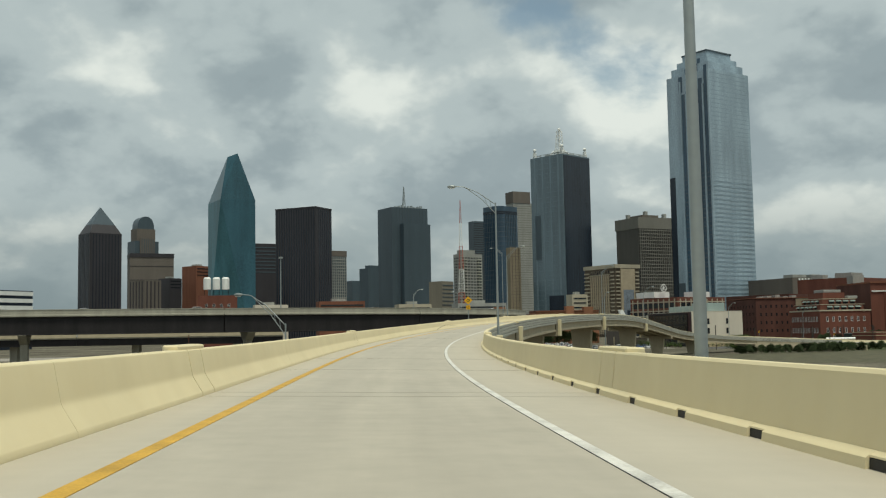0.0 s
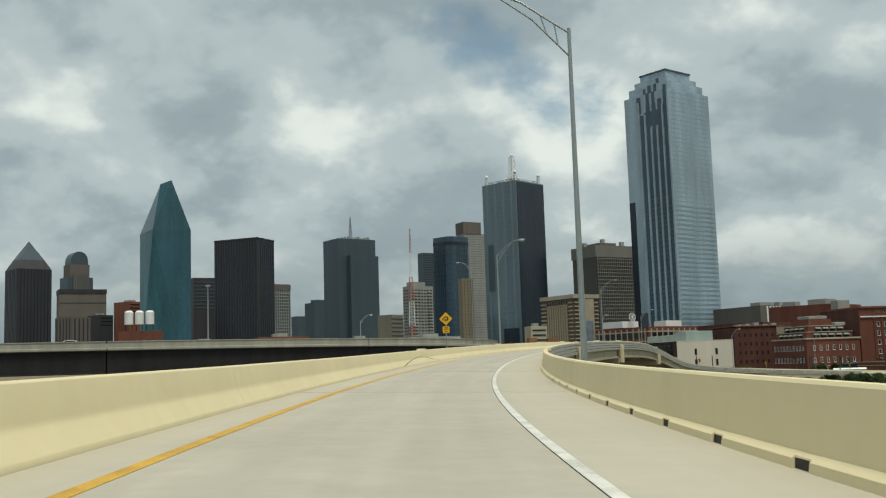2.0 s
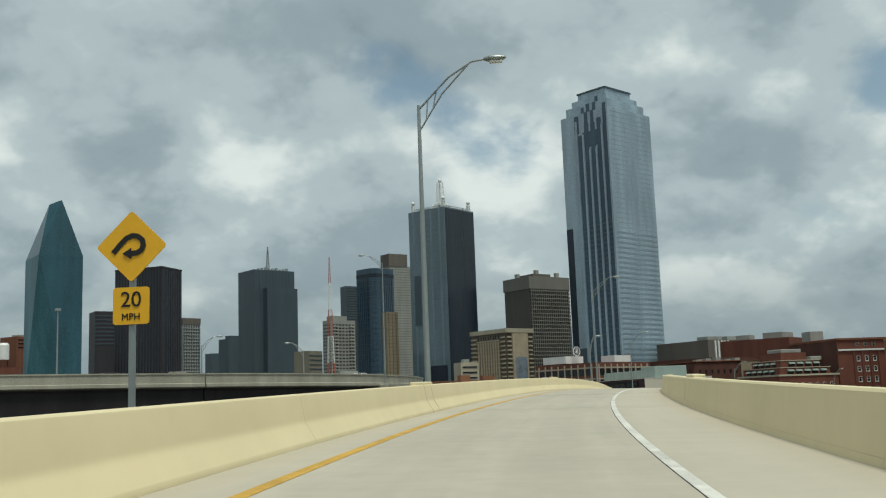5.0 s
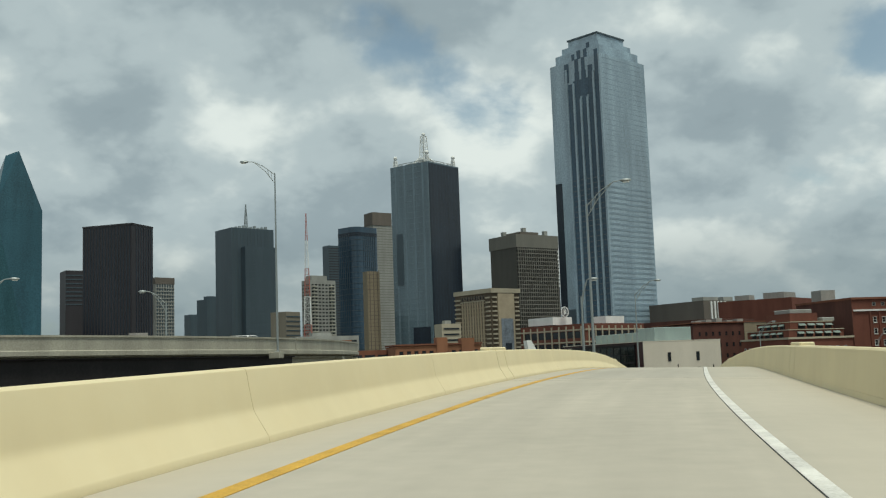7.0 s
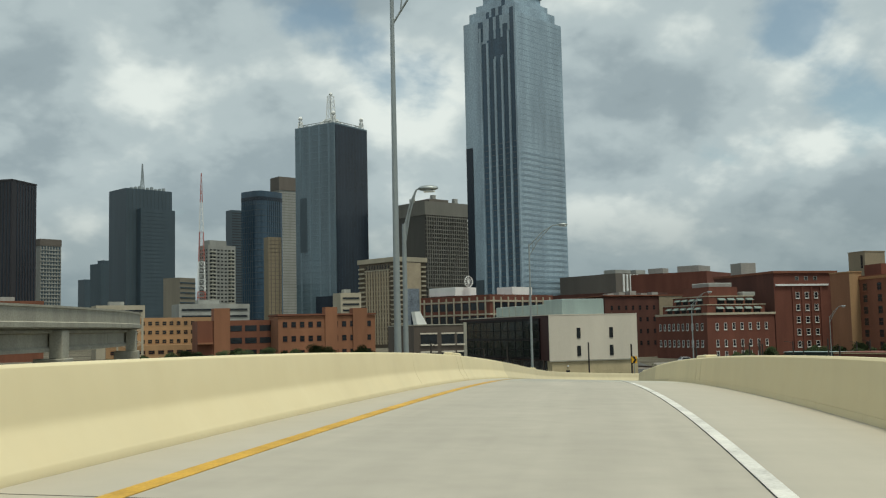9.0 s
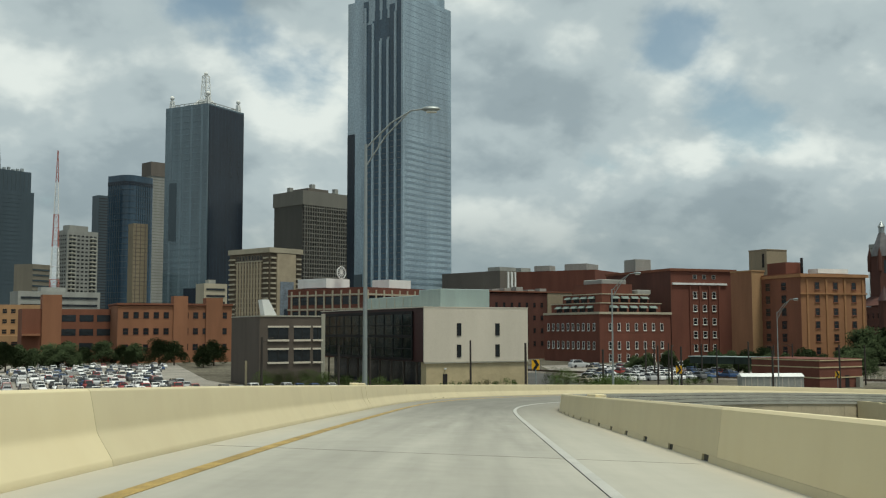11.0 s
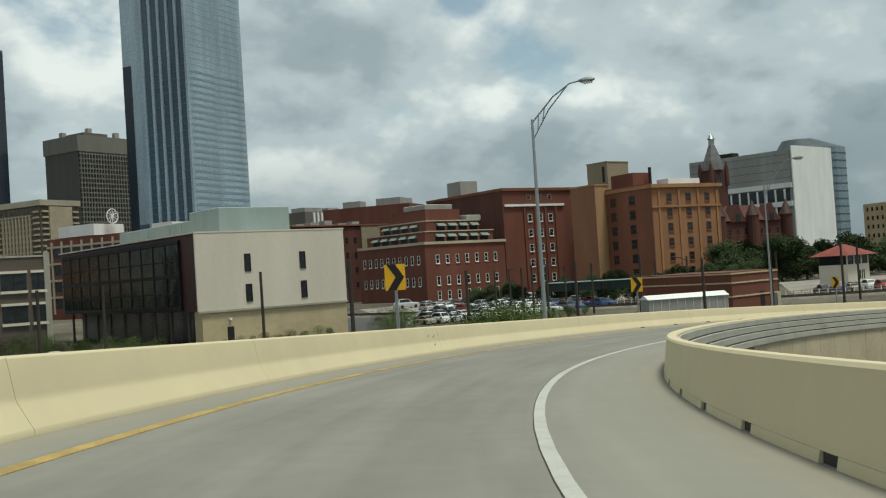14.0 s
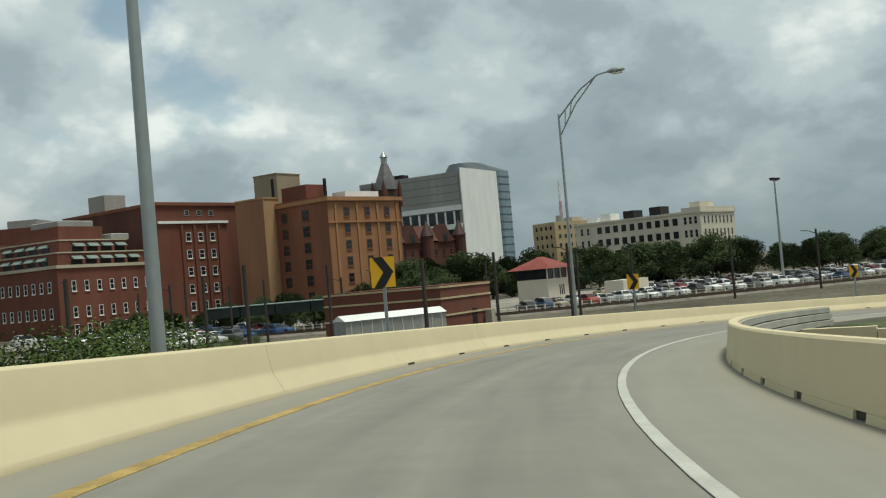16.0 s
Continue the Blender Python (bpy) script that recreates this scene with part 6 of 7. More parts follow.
part("mast", tube(bmesh.new(), [(0, 0, 0), (0, 0, 19.2)], [0.28, 0.14], 10), M_GALV, hm)
part("crossarm", boxes((-1.2, -0.08, 18.9, 1.2, 0.08, 19.1)), M_GALV, hm)
for x in (-1.1, -0.4, 0.4, 1.1):
    part("floodlight", bevel(boxes((x - 0.3, -0.4, 19.1, x + 0.3, 0.25, 19.5)), 0.06), M_DARKSTEEL, hm)



def sign_text(body, size, parent, m):
    cu = bpy.data.curves.new("lettering", "FONT")
    cu.body, cu.size, cu.align_x, cu.align_y, cu.extrude = body, size, "CENTER", "CENTER", 0.004
    ob = new("lettering_source", cu)
    me = bpy.data.meshes.new_from_object(ob.evaluated_get(bpy.context.evaluated_depsgraph_get()))
    bpy.data.objects.remove(ob)
    me.materials.append(M_SIGN_BLACK)
    out = new("lettering", me)
    out.parent = parent
    out.matrix_basis = m
    return out


def plate(w, h, r=0.04, t=0.012, segs=4):
    """A rounded plate standing in the xz plane, its face to -y."""
    bm = bmesh.new()
    pts = []
    for cx, cz, a0 in ((w / 2 - r, h / 2 - r, 0), (-w / 2 + r, h / 2 - r, 90), (-w / 2 + r, -h / 2 + r, 180), (w / 2 - r, -h / 2 + r, 270)):
        for k in range(segs + 1):
            a = radians(a0 + 90 * k / segs)
            pts.append((cx + r * math.cos(a), cz + r * math.sin(a)))
    f, g = [bm.verts.new((x, -t, z)) for x, z in pts], [bm.verts.new((x, 0, z)) for x, z in pts]
    bm.faces.new(f), bm.faces.new(g[::-1])
    n = len(pts)
    for k in range(n):
        bm.faces.new((f[k], g[k], g[(k + 1) % n], f[(k + 1) % n]))
    bmesh.ops.recalc_face_normals(bm, faces=bm.faces[:])
    return bm


def flat_shape(pts, y, t=0.006):
    bm = bmesh.new()
    f, g = [bm.verts.new((x, y - t, z)) for x, z in pts], [bm.verts.new((x, y, z)) for x, z in pts]
    bm.faces.new(f), bm.faces.new(g[::-1])
    for k in range(len(pts)):
        bm.faces.new((f[k], g[k], g[(k + 1) % len(pts)], f[(k + 1) % len(pts)]))
    bmesh.ops.recalc_face_normals(bm, faces=bm.faces[:])
    return bm


# curve warning with speed plate
w = thing("curve_warning_sign", "yellow diamond loop-arrow sign over a 20 MPH plate", "road sign", pose(-22.2, 205, 9.9, 0, 0, road_yaw(190)) @ Matrix.Scale(1.45, 4))
part("post", boxes((-0.035, -0.01, -6.6, 0.035, 0.05, 3.2)), M_GALV, w)
part("diamond", plate(0.64, 0.64), M_SIGN_YELLOW, w, "yellow diamond plate", m=pose(0, -0.02, 2.86, 0, 45, 0))
loop = [(-0.23, -0.07), (-0.15, 0.02), (-0.07, 0.10), (0.01, 0.135), (0.08, 0.125), (0.14, 0.075), (0.155, 0.01), (0.13, -0.05), (0.07, -0.085), (-0.02, -0.09)]
bm = bmesh.new()
for k in range(len(loop) - 1):
    (x0, z0), (x1, z1) = loop[k], loop[k + 1]
    ln = math.hypot(x1 - x0, z1 - z0)
    ox, oz = -(z1 - z0) / ln * 0.032, (x1 - x0) / ln * 0.032
    ex, ez = (x1 - x0) / ln * 0.008, (z1 - z0) / ln * 0.008
    quad = [(x0 + ox - ex, z0 + oz - ez), (x1 + ox + ex, z1 + oz + ez), (x1 - ox + ex, z1 - oz + ez), (x0 - ox - ex, z0 - oz - ez)]
    f = [bm.verts.new((x, -0.022 - 0.0004 * k, z + 2.86)) for x, z in quad]
    g_ = [bm.verts.new((x, -0.03 - 0.0004 * k, z + 2.86)) for x, z in quad]
    bm.faces.new(g_), bm.faces.new(f[::-1])
    for j in range(4):
        bm.faces.new((g_[j], f[j], f[(j + 1) % 4], g_[(j + 1) % 4]))
bmesh.ops.recalc_face_normals(bm, faces=bm.faces[:])
part("loop_arrow", bm, M_SIGN_BLACK, w, m=pose(0, -0.012, 0))
part("arrow_tip", flat_shape([(0.0, 2.70), (0.0, 2.84), (-0.115, 2.77)], -0.04), M_SIGN_BLACK, w)
sp_ = part("speed_plate", plate(0.46, 0.46), M_SIGN_YELLOW, w, "yellow square speed plate", m=pose(0, -0.02, 2.12))
sign_text("20", 0.27, sp_, pose(0, -0.017, 0.07, 90, 0, 0))
sign_text("MPH", 0.12, sp_, pose(0, -0.017, -0.14, 90, 0, 0))


def chevron(s, v, zc):
    p = road_pt(s, v)
    c = thing("chevron_sign", "yellow chevron sign with a black arrow on a steel post", "road sign", pose(p.x, p.y, p.z, 0, 0, road_yaw(s) + 8), "chevron signs")
    h = zc - p.z
    part("post", boxes((-0.05, 0.0, -0.4 if v > -6 else GROUND - p.z, 0.05, 0.06, h + 0.36)), M_GALV, c)
    if v > -6:
        part("bracket", boxes((0.0, 0.07, -0.2, LB - 0.58 - v, 0.13, -0.08), (0.0, 0.07, 0.12, LB - 0.58 - v, 0.13, 0.2)), M_GALV, c)
    else:
        part("footing", bevel(boxes((-0.2, -0.17, GROUND - 0.1 - p.z, 0.2, 0.23, GROUND + 0.12 - p.z)), 0.02), M_GREYCONC, c)
    pl_ = part("plate", plate(0.74, 0.92), M_SIGN_YELLOW, c, "yellow chevron plate", m=pose(0, -0.01, h))
    part("arrow", flat_shape([(-0.29, 0.46), (0.02, 0.46), (0.33, 0.0), (0.02, -0.46), (-0.29, -0.46), (0.02, 0.0)], 0), M_SIGN_BLACK, pl_, m=pose(0, -0.015, 0))


for s, v, zc in ((411, -5.0, 8.68), (442, -5.2, 7.18), (472.75, -7.2, 5.68), (498, -7.7, 4.68)):
    chevron(s, v, zc)

# tyre scuffs on the outer barrier
M_SCUFF = mat("tyre_scuff_rubber", (0.075, 0.065, 0.045), 0.9, 0, 0.5, 2.0, 9.0, 0.1, 0.004)
for s0, s1, z0, z1 in ((157.5, 167.8, 0.07, 0.48), (169.0, 175.0, 0.42, 0.14), (409.9, 410.1, 0.56, 0.63), (410.4, 410.7, 0.52, 0.60), (410.3, 410.5, 0.27, 0.31), (411.0, 411.1, 0.54, 0.66), (379.8, 380.1, 0.08, 0.12), (380.5, 380.7, 0.10, 0.13), (382.6, 383.2, 0.07, 0.09)):
    bm = bmesh.new()
    n = 16
    rows = []
    for k in range(n + 1):
        f = k / n
        z = z0 + (z1 - z0) * math.sin(f * math.pi / 2)
        lo, hi = z - 0.022 * (1.15 - f), z + 0.012 * (1.2 - 0.6 * f)
        def on(zz):
            return float(np.interp(zz, [0, 0.07, 0.09, 0.325, 0.355, 0.385, 0.42, 0.45, 0.83], [0, -0.008, -0.02, -0.165, -0.183, -0.197, -0.207, -0.212, -0.285]))
        rows.append([bm.verts.new(road_pt(s0 + (s1 - s0) * f, LB + on(zz) + 0.006, zz)) for zz in (lo, hi)])
    for k in range(n):
        bm.faces.new((rows[k][0], rows[k + 1][0], rows[k + 1][1], rows[k][1]))
    part("tyre_scuff", bm, M_SCUFF, barrier_l, "dark tyre scuff")
# drain slots at the foot of the outer barrier where the ramp turns, their inner shade painted as black bars
s = 438.0
while s < 505:
    part("drain_slot", sweep(bmesh.new(), [(LB + 0.004, 0.01), (LB + 0.004, 0.06), (LB - 0.03, 0.06), (LB - 0.03, 0.01)], s, s + 0.55, 0.5), M_TAR_SHADE, barrier_l)
    s += 5.0

# ---- ground surfaces ----
def sheet(name, label, pts, z, material, category="ground"):
    bm = bmesh.new()
    lo, hi = [bm.verts.new((x, y, z - 0.12)) for x, y in pts], [bm.verts.new((x, y, z)) for x, y in pts]
    bm.faces.new(hi)
    for k in range(len(pts)):
        bm.faces.new((lo[k], lo[(k + 1) % len(pts)], hi[(k + 1) % len(pts)], hi[k]))
    bmesh.ops.recalc_face_normals(bm, faces=bm.faces[:])
    return tagged(part(name, bm, material, None), label, category, kind="structure")


sheet("parking_west", "worn concrete car park", [(-120, 455), (40, 492), (38, 516), (18, 521), (8, 560), (-4, 680), (-120, 670)], G + 0.03, M_LOT, "car park")
sheet("parking_east", "worn concrete car park by the brick buildings", [(86, 530), (130, 545), (190, 600), (165, 650), (110, 630)], G + 0.03, M_LOT, "car park")
sheet("parking_south", "worn concrete car park by the trees", [(160, 525), (330, 470), (360, 560), (230, 610)], G + 0.03, M_LOT, "car park")
sheet("service_road", "pale concrete service road", [(70, 455), (110, 470), (230, 452), (420, 400), (420, 380), (230, 430), (120, 450)], G + 0.02, M_LOT, "road")
sheet("side_street", "asphalt side street", [(40, 480), (60, 505), (95, 640), (108, 640), (80, 500), (60, 470)], G + 0.02, M_ASPHALT, "road")
# grass bank inside the loop, rising to the ramp's edge
bm = bmesh.new()
prev = None
for k in range(22):
    s = 463 + 2.2 * k
    ring = []
    for v, drop in ((RB + 0.9, 0.12), (RB + 4, 0.35), (RB + 9, 0.9), (RB + 16, 2.0), (RB + 26, 5.0)):
        c = road_pt(s, v)
        edge = road_pt(s, RB)
        ring.append(bm.verts.new((c.x, c.y, max(GROUND + 0.05, edge.z - drop - max(0, (468 - s) * 0.12)))))
    if prev:
        for j in range(4):
            bm.faces.new((prev[j], prev[j + 1], ring[j + 1], ring[j]))
    prev = ring
bmesh.ops.recalc_face_normals(bm, faces=bm.faces[:])
tagged(part("grass_bank", bm, M_GRASS, None), "green grass bank inside the ramp's curve", "grass", kind="structure")

wing = thing("abutment_wall", "pale cream concrete abutment wall holding the grass bank", "retaining wall", kind="structure")
for k in range(8):
    v0, v1 = RB + 0.86 + 3.1 * k, RB + 0.86 + 3.1 * (k + 1) - 0.03
    q = [road_pt(462.6, v0), road_pt(462.6, v1), road_pt(463.1, v1), road_pt(463.1, v0)]
    top = road_pt(463, RB).z - 0.05 - 0.12 * k
    bm = bmesh.new()
    lo, hi = [bm.verts.new((c.x, c.y, GROUND - 0.2)) for c in q], [bm.verts.new((c.x, c.y, top)) for c in q]
    bm.faces.new(hi)
    for j in range(4):
        bm.faces.new((lo[j], lo[(j + 1) % 4], hi[(j + 1) % 4], hi[j]))
    bmesh.ops.recalc_face_normals(bm, faces=bm.faces[:])
    part("wall_panel", bm, M_CREAM_OLD, wing)

sheet("grass_field", "dry olive grass under and beside the ramp", [(24, 300), (120, 285), (260, 330), (250, 412), (110, 425), (60, 405), (40, 375)], G + 0.015, M_DRY, "grass")
# railway: two tracks on ballast
TRACK = [(60, 690, 0), (78, 625, 0), (100, 570, 0), (128, 528, 0), (165, 503, 0), (225, 480, 0), (300, 452, 0), (390, 415, 0), (480, 375, 0)]
M_BALLAST = mat("ballast", (0.17, 0.15, 0.125), 0.95, 0, 0.25, 0.5, 8.0, 0.4, 0.03)
M_RAIL = mat("rusty_rail", (0.09, 0.062, 0.048), 0.6, 0.5, 0.25, 0.8, 12.0, 0.1)


def track_pt(s, v=0.0, up=0.0):
    p = spline(TRACK, s)
    d = spline(TRACK, s + 0.01) - spline(TRACK, s - 0.01)
    k = math.hypot(d.x, d.y)
    return Vector((p.x + v * d.y / k, p.y - v * d.x / k, GROUND + up))


track = thing("railway", "two rusty rail tracks on grey ballast", "railway", kind="structure")
part("ballast", sweep(bmesh.new(), [(-5.2, 0.02), (-4.2, 0.32), (4.2, 0.32), (5.2, 0.02)], 0.02, 5.98, 0.08, at=track_pt), M_BALLAST, track)
for c in (-2.1, 2.1):
    for o in (-0.75, 0.75):
        part("rail", sweep(bmesh.new(), [(c + o - 0.05, 0.34), (c + o - 0.05, 0.52), (c + o + 0.05, 0.52), (c + o + 0.05, 0.34)], 0.02, 5.98, 0.08, at=track_pt), M_RAIL, track)
tie = shared("sleeper", boxes((-1.25, -0.12, 0, 1.25, 0.12, 0.1)), M_POLE_WOOD)
for k in range(140):
    s = 1.6 + 3.6 * k / 140
    d = track_pt(s + 0.01) - track_pt(s)
    for c in (-2.1, 2.1):
        p = track_pt(s, c, 0.27)
        piece("sleeper", tie, track, pose(p.x, p.y, p.z, 0, 0, math.degrees(math.atan2(-d.x, d.y))))
fence = thing("rail_fence", "low white post-and-rail fence beside the tracks", "fence", kind="structure")
post = shared("fence_post", boxes((-0.09, -0.09, -0.1, 0.09, 0.09, 1.15)), M_WALLWHITE)
for k in range(110):
    p = track_pt(1.7 + 3.4 * k / 110, -6.4)
    piece("post", post, fence, pose(p.x, p.y, p.z))
for up in (0.55, 0.95):
    part("rail", sweep(bmesh.new(), [(-6.44, up), (-6.44, up + 0.1), (-6.36, up + 0.1), (-6.36, up)], 1.7, 5.1, 0.08, at=track_pt), M_GREYCONC, fence)


# dark timber and steel poles along the tracks
def utility_pole(x, y, h, arm, group="trackside poles"):
    b = thing("utility_pole", "dark trackside pole with a short bracket" if arm else "plain dark trackside pole", "pole", pose(x, y, G, 0, 0, random.uniform(0, 180)), group)
    part("shaft", tube(bmesh.new(), [(0, 0, -0.3), (0.03, 0.02, h)], [0.19, 0.15], 8), M_POLE_WOOD, b)
    if arm:
        part("bracket", tube(bmesh.new(), [(0, 0, h - 0.7), (1.1, 0, h - 0.2), (2.2, 0, h - 0.1)], 0.06, 6), M_POLE_WOOD, b)


for x, y, h, arm in ((52, 487, 9.6, 0), (51, 452, 9.6, 0), (69, 470, 8.3, 1), (16, 452, 10.5, 1), (29, 480, 9, 0), (36, 494, 9, 0), (84, 474, 8.6, 0), (93, 497, 8.5, 1), (103, 520, 8.5, 0), (112, 503, 9, 0), (118, 482, 8.6, 0), (134, 486, 9, 1), (147, 496, 8.6, 0), (171, 488, 9, 0), (188, 484, 9, 1), (206, 478, 8.4, 0), (236, 470, 9, 0), (262, 462, 8.6, 0), (98, 470, 8, 0), (97, 512, 8.2, 1), (106, 534, 8.0, 1), (114, 520, 8.2, 0), (121, 541, 8.0, 1), (127, 512, 8.4, 1), (139, 505, 8.2, 0), (110, 548, 8.0, 0), (156, 494, 8.2, 1), (132, 528, 7.8, 1)):
    utility_pole(x, y, h, arm)

# platform canopy between the brick buildings and the tracks
M_VINE = mat("dark_green_screen", (0.022, 0.034, 0.028), 0.8, 0, 0.3, 0.5, 5.0, 0.3)
can = thing("platform_canopy", "dark green screened platform canopy on slim posts", "canopy", pose(128, 560, G, 0, 0, 38))
part("roof", bevel(boxes((-2.2, -36, 4.55, 2.2, 0.2, 4.72)), 0.05), M_TEALMETAL, can)
for k in range(6):
    part("valance", boxes((-2.0, -35.9 + 6 * k, 2.9, 2.0, -30.1 + 6 * k, 4.54)), M_VINE, can)
for k in range(7):
    part("post", boxes((-0.12, -35.4 + 5.8 * k, -0.2, 0.12, -35.16 + 5.8 * k, 4.54)), M_DARKSTEEL, can)


# ---- trees and shrubs ----
def leaves(bm, centre, r, n, size, rng, flat=0.75):
    """A clump of small tilted leaf sprays."""
    for _ in range(n):
        d = Vector((rng.gauss(0, 1), rng.gauss(0, 1), rng.gauss(0, 1))).normalized() * (r * rng.uniform(0.35, 1.0) ** 0.6)
        c = Vector(centre) + Vector((d.x, d.y, d.z * flat))
        a = Vector((rng.gauss(0, 1), rng.gauss(0, 1), rng.gauss(0, 0.6))).normalized() * size * rng.uniform(0.6, 1.3)
        b_ = a.orthogonal().normalized() * a.length * rng.uniform(0.35, 0.7)
        v = [bm.verts.new(c + k) for k in (-a, b_, a, -b_)]
        bm.faces.new(v)


def make_tree(seed, h, spread):
    rng = random.Random(seed)
    t = thing("tree", "broad dark green street tree with an uneven crown", "tree", pose(0, -500, G), "street trees")
    bm = bmesh.new()
    tube(bm, [(0, 0, -0.2), (0.05, 0, h * 0.18), (0.1, 0.05, h * 0.5)], [0.3, 0.22, 0.12], 8)
    tips = []
    for k in range(11):
        a = 2.4 * k + rng.uniform(-0.3, 0.3)
        f = (k + 0.5) / 11
        r = spread * (0.95 - 0.75 * f * f) * rng.uniform(0.6, 0.85)
        tip = Vector((r * math.cos(a), r * math.sin(a), h * (0.20 + 0.62 * f)))
        tube(bm, [(0.06, 0.03, h * (0.16 + 0.3 * f)), tip * 0.55 + Vector((0, 0, h * 0.15)), tip], [0.11, 0.07, 0.03], 5)
        tips.append(tip)
    part("trunk", bm, M_BARK, t)
    bm = bmesh.new()
    for tip in tips + [Vector((0, 0, h * 0.82)), Vector((0.5, -0.4, h * 0.6)), Vector((-0.4, 0.3, h * 0.5))]:
        for _ in range(3):
            c = tip + Vector((rng.uniform(-1, 1), rng.uniform(-1, 1), rng.uniform(-0.7, 0.7))) * spread * 0.2
            leaves(bm, c, spread * rng.uniform(0.28, 0.42), 210, 0.21, rng)
    part("crown", bm, M_LEAF, t)
    return t


def make_shrub(seed, r):
    rng = random.Random(seed)
    t = thing("shrub", "leafy green roadside shrub", "shrub", pose(0, -500, G), "shrubs")
    bm = bmesh.new()
    for k in range(5):
        a = 2 * math.pi * k / 5
        tube(bm, [(0, 0, -0.1), (0.4 * r * math.cos(a), 0.4 * r * math.sin(a), r * 0.9)], [0.05, 0.02], 5)
    part("stem", bm, M_BARK, t)
    bm = bmesh.new()
    for _ in range(9):
        leaves(bm, (rng.uniform(-0.6, 0.6) * r, rng.uniform(-0.6, 0.6) * r, rng.uniform(0.35, 1.1) * r), r * 0.5, 900, 0.028, rng)
    part("foliage", bm, M_LEAF2, t)
    return t


kinds = [make_tree(11, 7.5, 4.2), make_tree(12, 8.5, 4.8), make_tree(13, 6.5, 3.8)]
bushes = [make_shrub(21, 1.5), make_shrub(22, 2.0)]
rng = random.Random(5)
spots = [(-4 - 5.6 * k + rng.uniform(-1.2, 1.2), 664 + 1.4 * k + rng.uniform(-3, 3), rng.uniform(0.85, 1.1)) for k in range(12)]
spots += [(6, 640, 0.9), (-16, 640, 0.65), (-30, 628, 0.6), (9, 655, 1.1)]
spots += [(208 + 5.0 * k + rng.uniform(-1.5, 1.5), 600 - 2.0 * k + rng.uniform(-4, 4), rng.uniform(1.3, 1.55)) for k in range(16)]
spots += [(216 + 6.5 * k, 614 - 2.4 * k + rng.uniform(-4, 4), rng.uniform(1.3, 1.6)) for k in range(12)]
spots += [(272 + 5.5 * k + rng.uniform(-2, 2), 576 - 3.4 * k + rng.uniform(-5, 5), rng.uniform(1.05, 1.3)) for k in range(22)]
spots += [(300 + 7 * k, 576 - 6.5 * k + rng.uniform(-4, 4), rng.uniform(1.15, 1.4)) for k in range(14)]
spots += [(-72 + 5 * k + rng.uniform(-1, 1), 612 + 2.4 * k + rng.uniform(-6, 6), rng.uniform(0.8, 1.1)) for k in range(9)]
spots += [(142, 606, 0.6), (160, 610, 0.7), (172, 602, 0.75), (184, 597, 0.8), (194, 594, 0.85), (150, 622, 0.6)]
spots += [(77 + 3.0 * k + rng.uniform(-1.5, 1.5), 405 + 1.2 * k + rng.uniform(-2, 2), rng.uniform(0.36, 0.48)) for k in range(9)]
spots += [(47 + 1.7 * k + rng.uniform(-1.2, 1.2), 384 + 0.75 * k + rng.uniform(-4, 4), rng.uniform(0.32, 0.42)) for k in range(24)]
spots += [(138 + 3.2 * k, 569 - 3.6 * k + rng.uniform(-1, 1), rng.uniform(0.7, 0.85)) for k in range(9)]
spots += [(121 + 3.4 * k + rng.uniform(-1, 1), 583 - 4.2 * k + rng.uniform(-1, 1), rng.uniform(0.5, 0.68)) for k in range(12)]
for k, (x, y, sc) in enumerate(spots):
    copy_thing(kinds[k % 3], pose(x, y, G, 0, 0, rng.uniform(0, 360)) @ Matrix.Scale(sc, 4))
low = [(44 - 1.1 * k + rng.uniform(-0.6, 0.6), 508 + 2.2 * k, rng.uniform(0.7, 1.2)) for k in range(14)]
low += [(53 + 2.0 * k, 515.5 + 0.5 * k, rng.uniform(0.55, 0.85)) for k in range(9)]
low += [(19 + 2.4 * k, 523.5 + 0.4 * k + rng.uniform(-1, 1), rng.uniform(1.2, 1.7)) for k in range(8)]
low += [(57.0 + 0.2 * k + rng.uniform(-0.2, 0.2), 441.2 - 0.15 * k + rng.uniform(-1.2, 1.2), rng.uniform(2.3, 2.5)) for k in range(12)] + [(61.5 + 1.3 * k, 438.8 - 0.2 * k, rng.uniform(1.0, 1.3)) for k in range(4)]
low += [(100 + 2.4 * k, 512 + 1.5 * k, rng.uniform(0.6, 0.9)) for k in range(6)] + [(76, 512, 1.7), (79, 516, 1.9), (74, 508, 1.2)]
low += [(84 + 4 * k, 413 + 1.0 * k + rng.uniform(-1, 1), rng.uniform(1.0, 1.4)) for k in range(12)]
for k, (x, y, sc) in enumerate(low):
    copy_thing(bushes[k % 2], pose(x, y, G, 0, 0, rng.uniform(0, 360)) @ Matrix.Scale(sc, 4))
for t in kinds + bushes:
    for o in list(t.children):
        bpy.data.objects.remove(o)
    bpy.data.objects.remove(t)

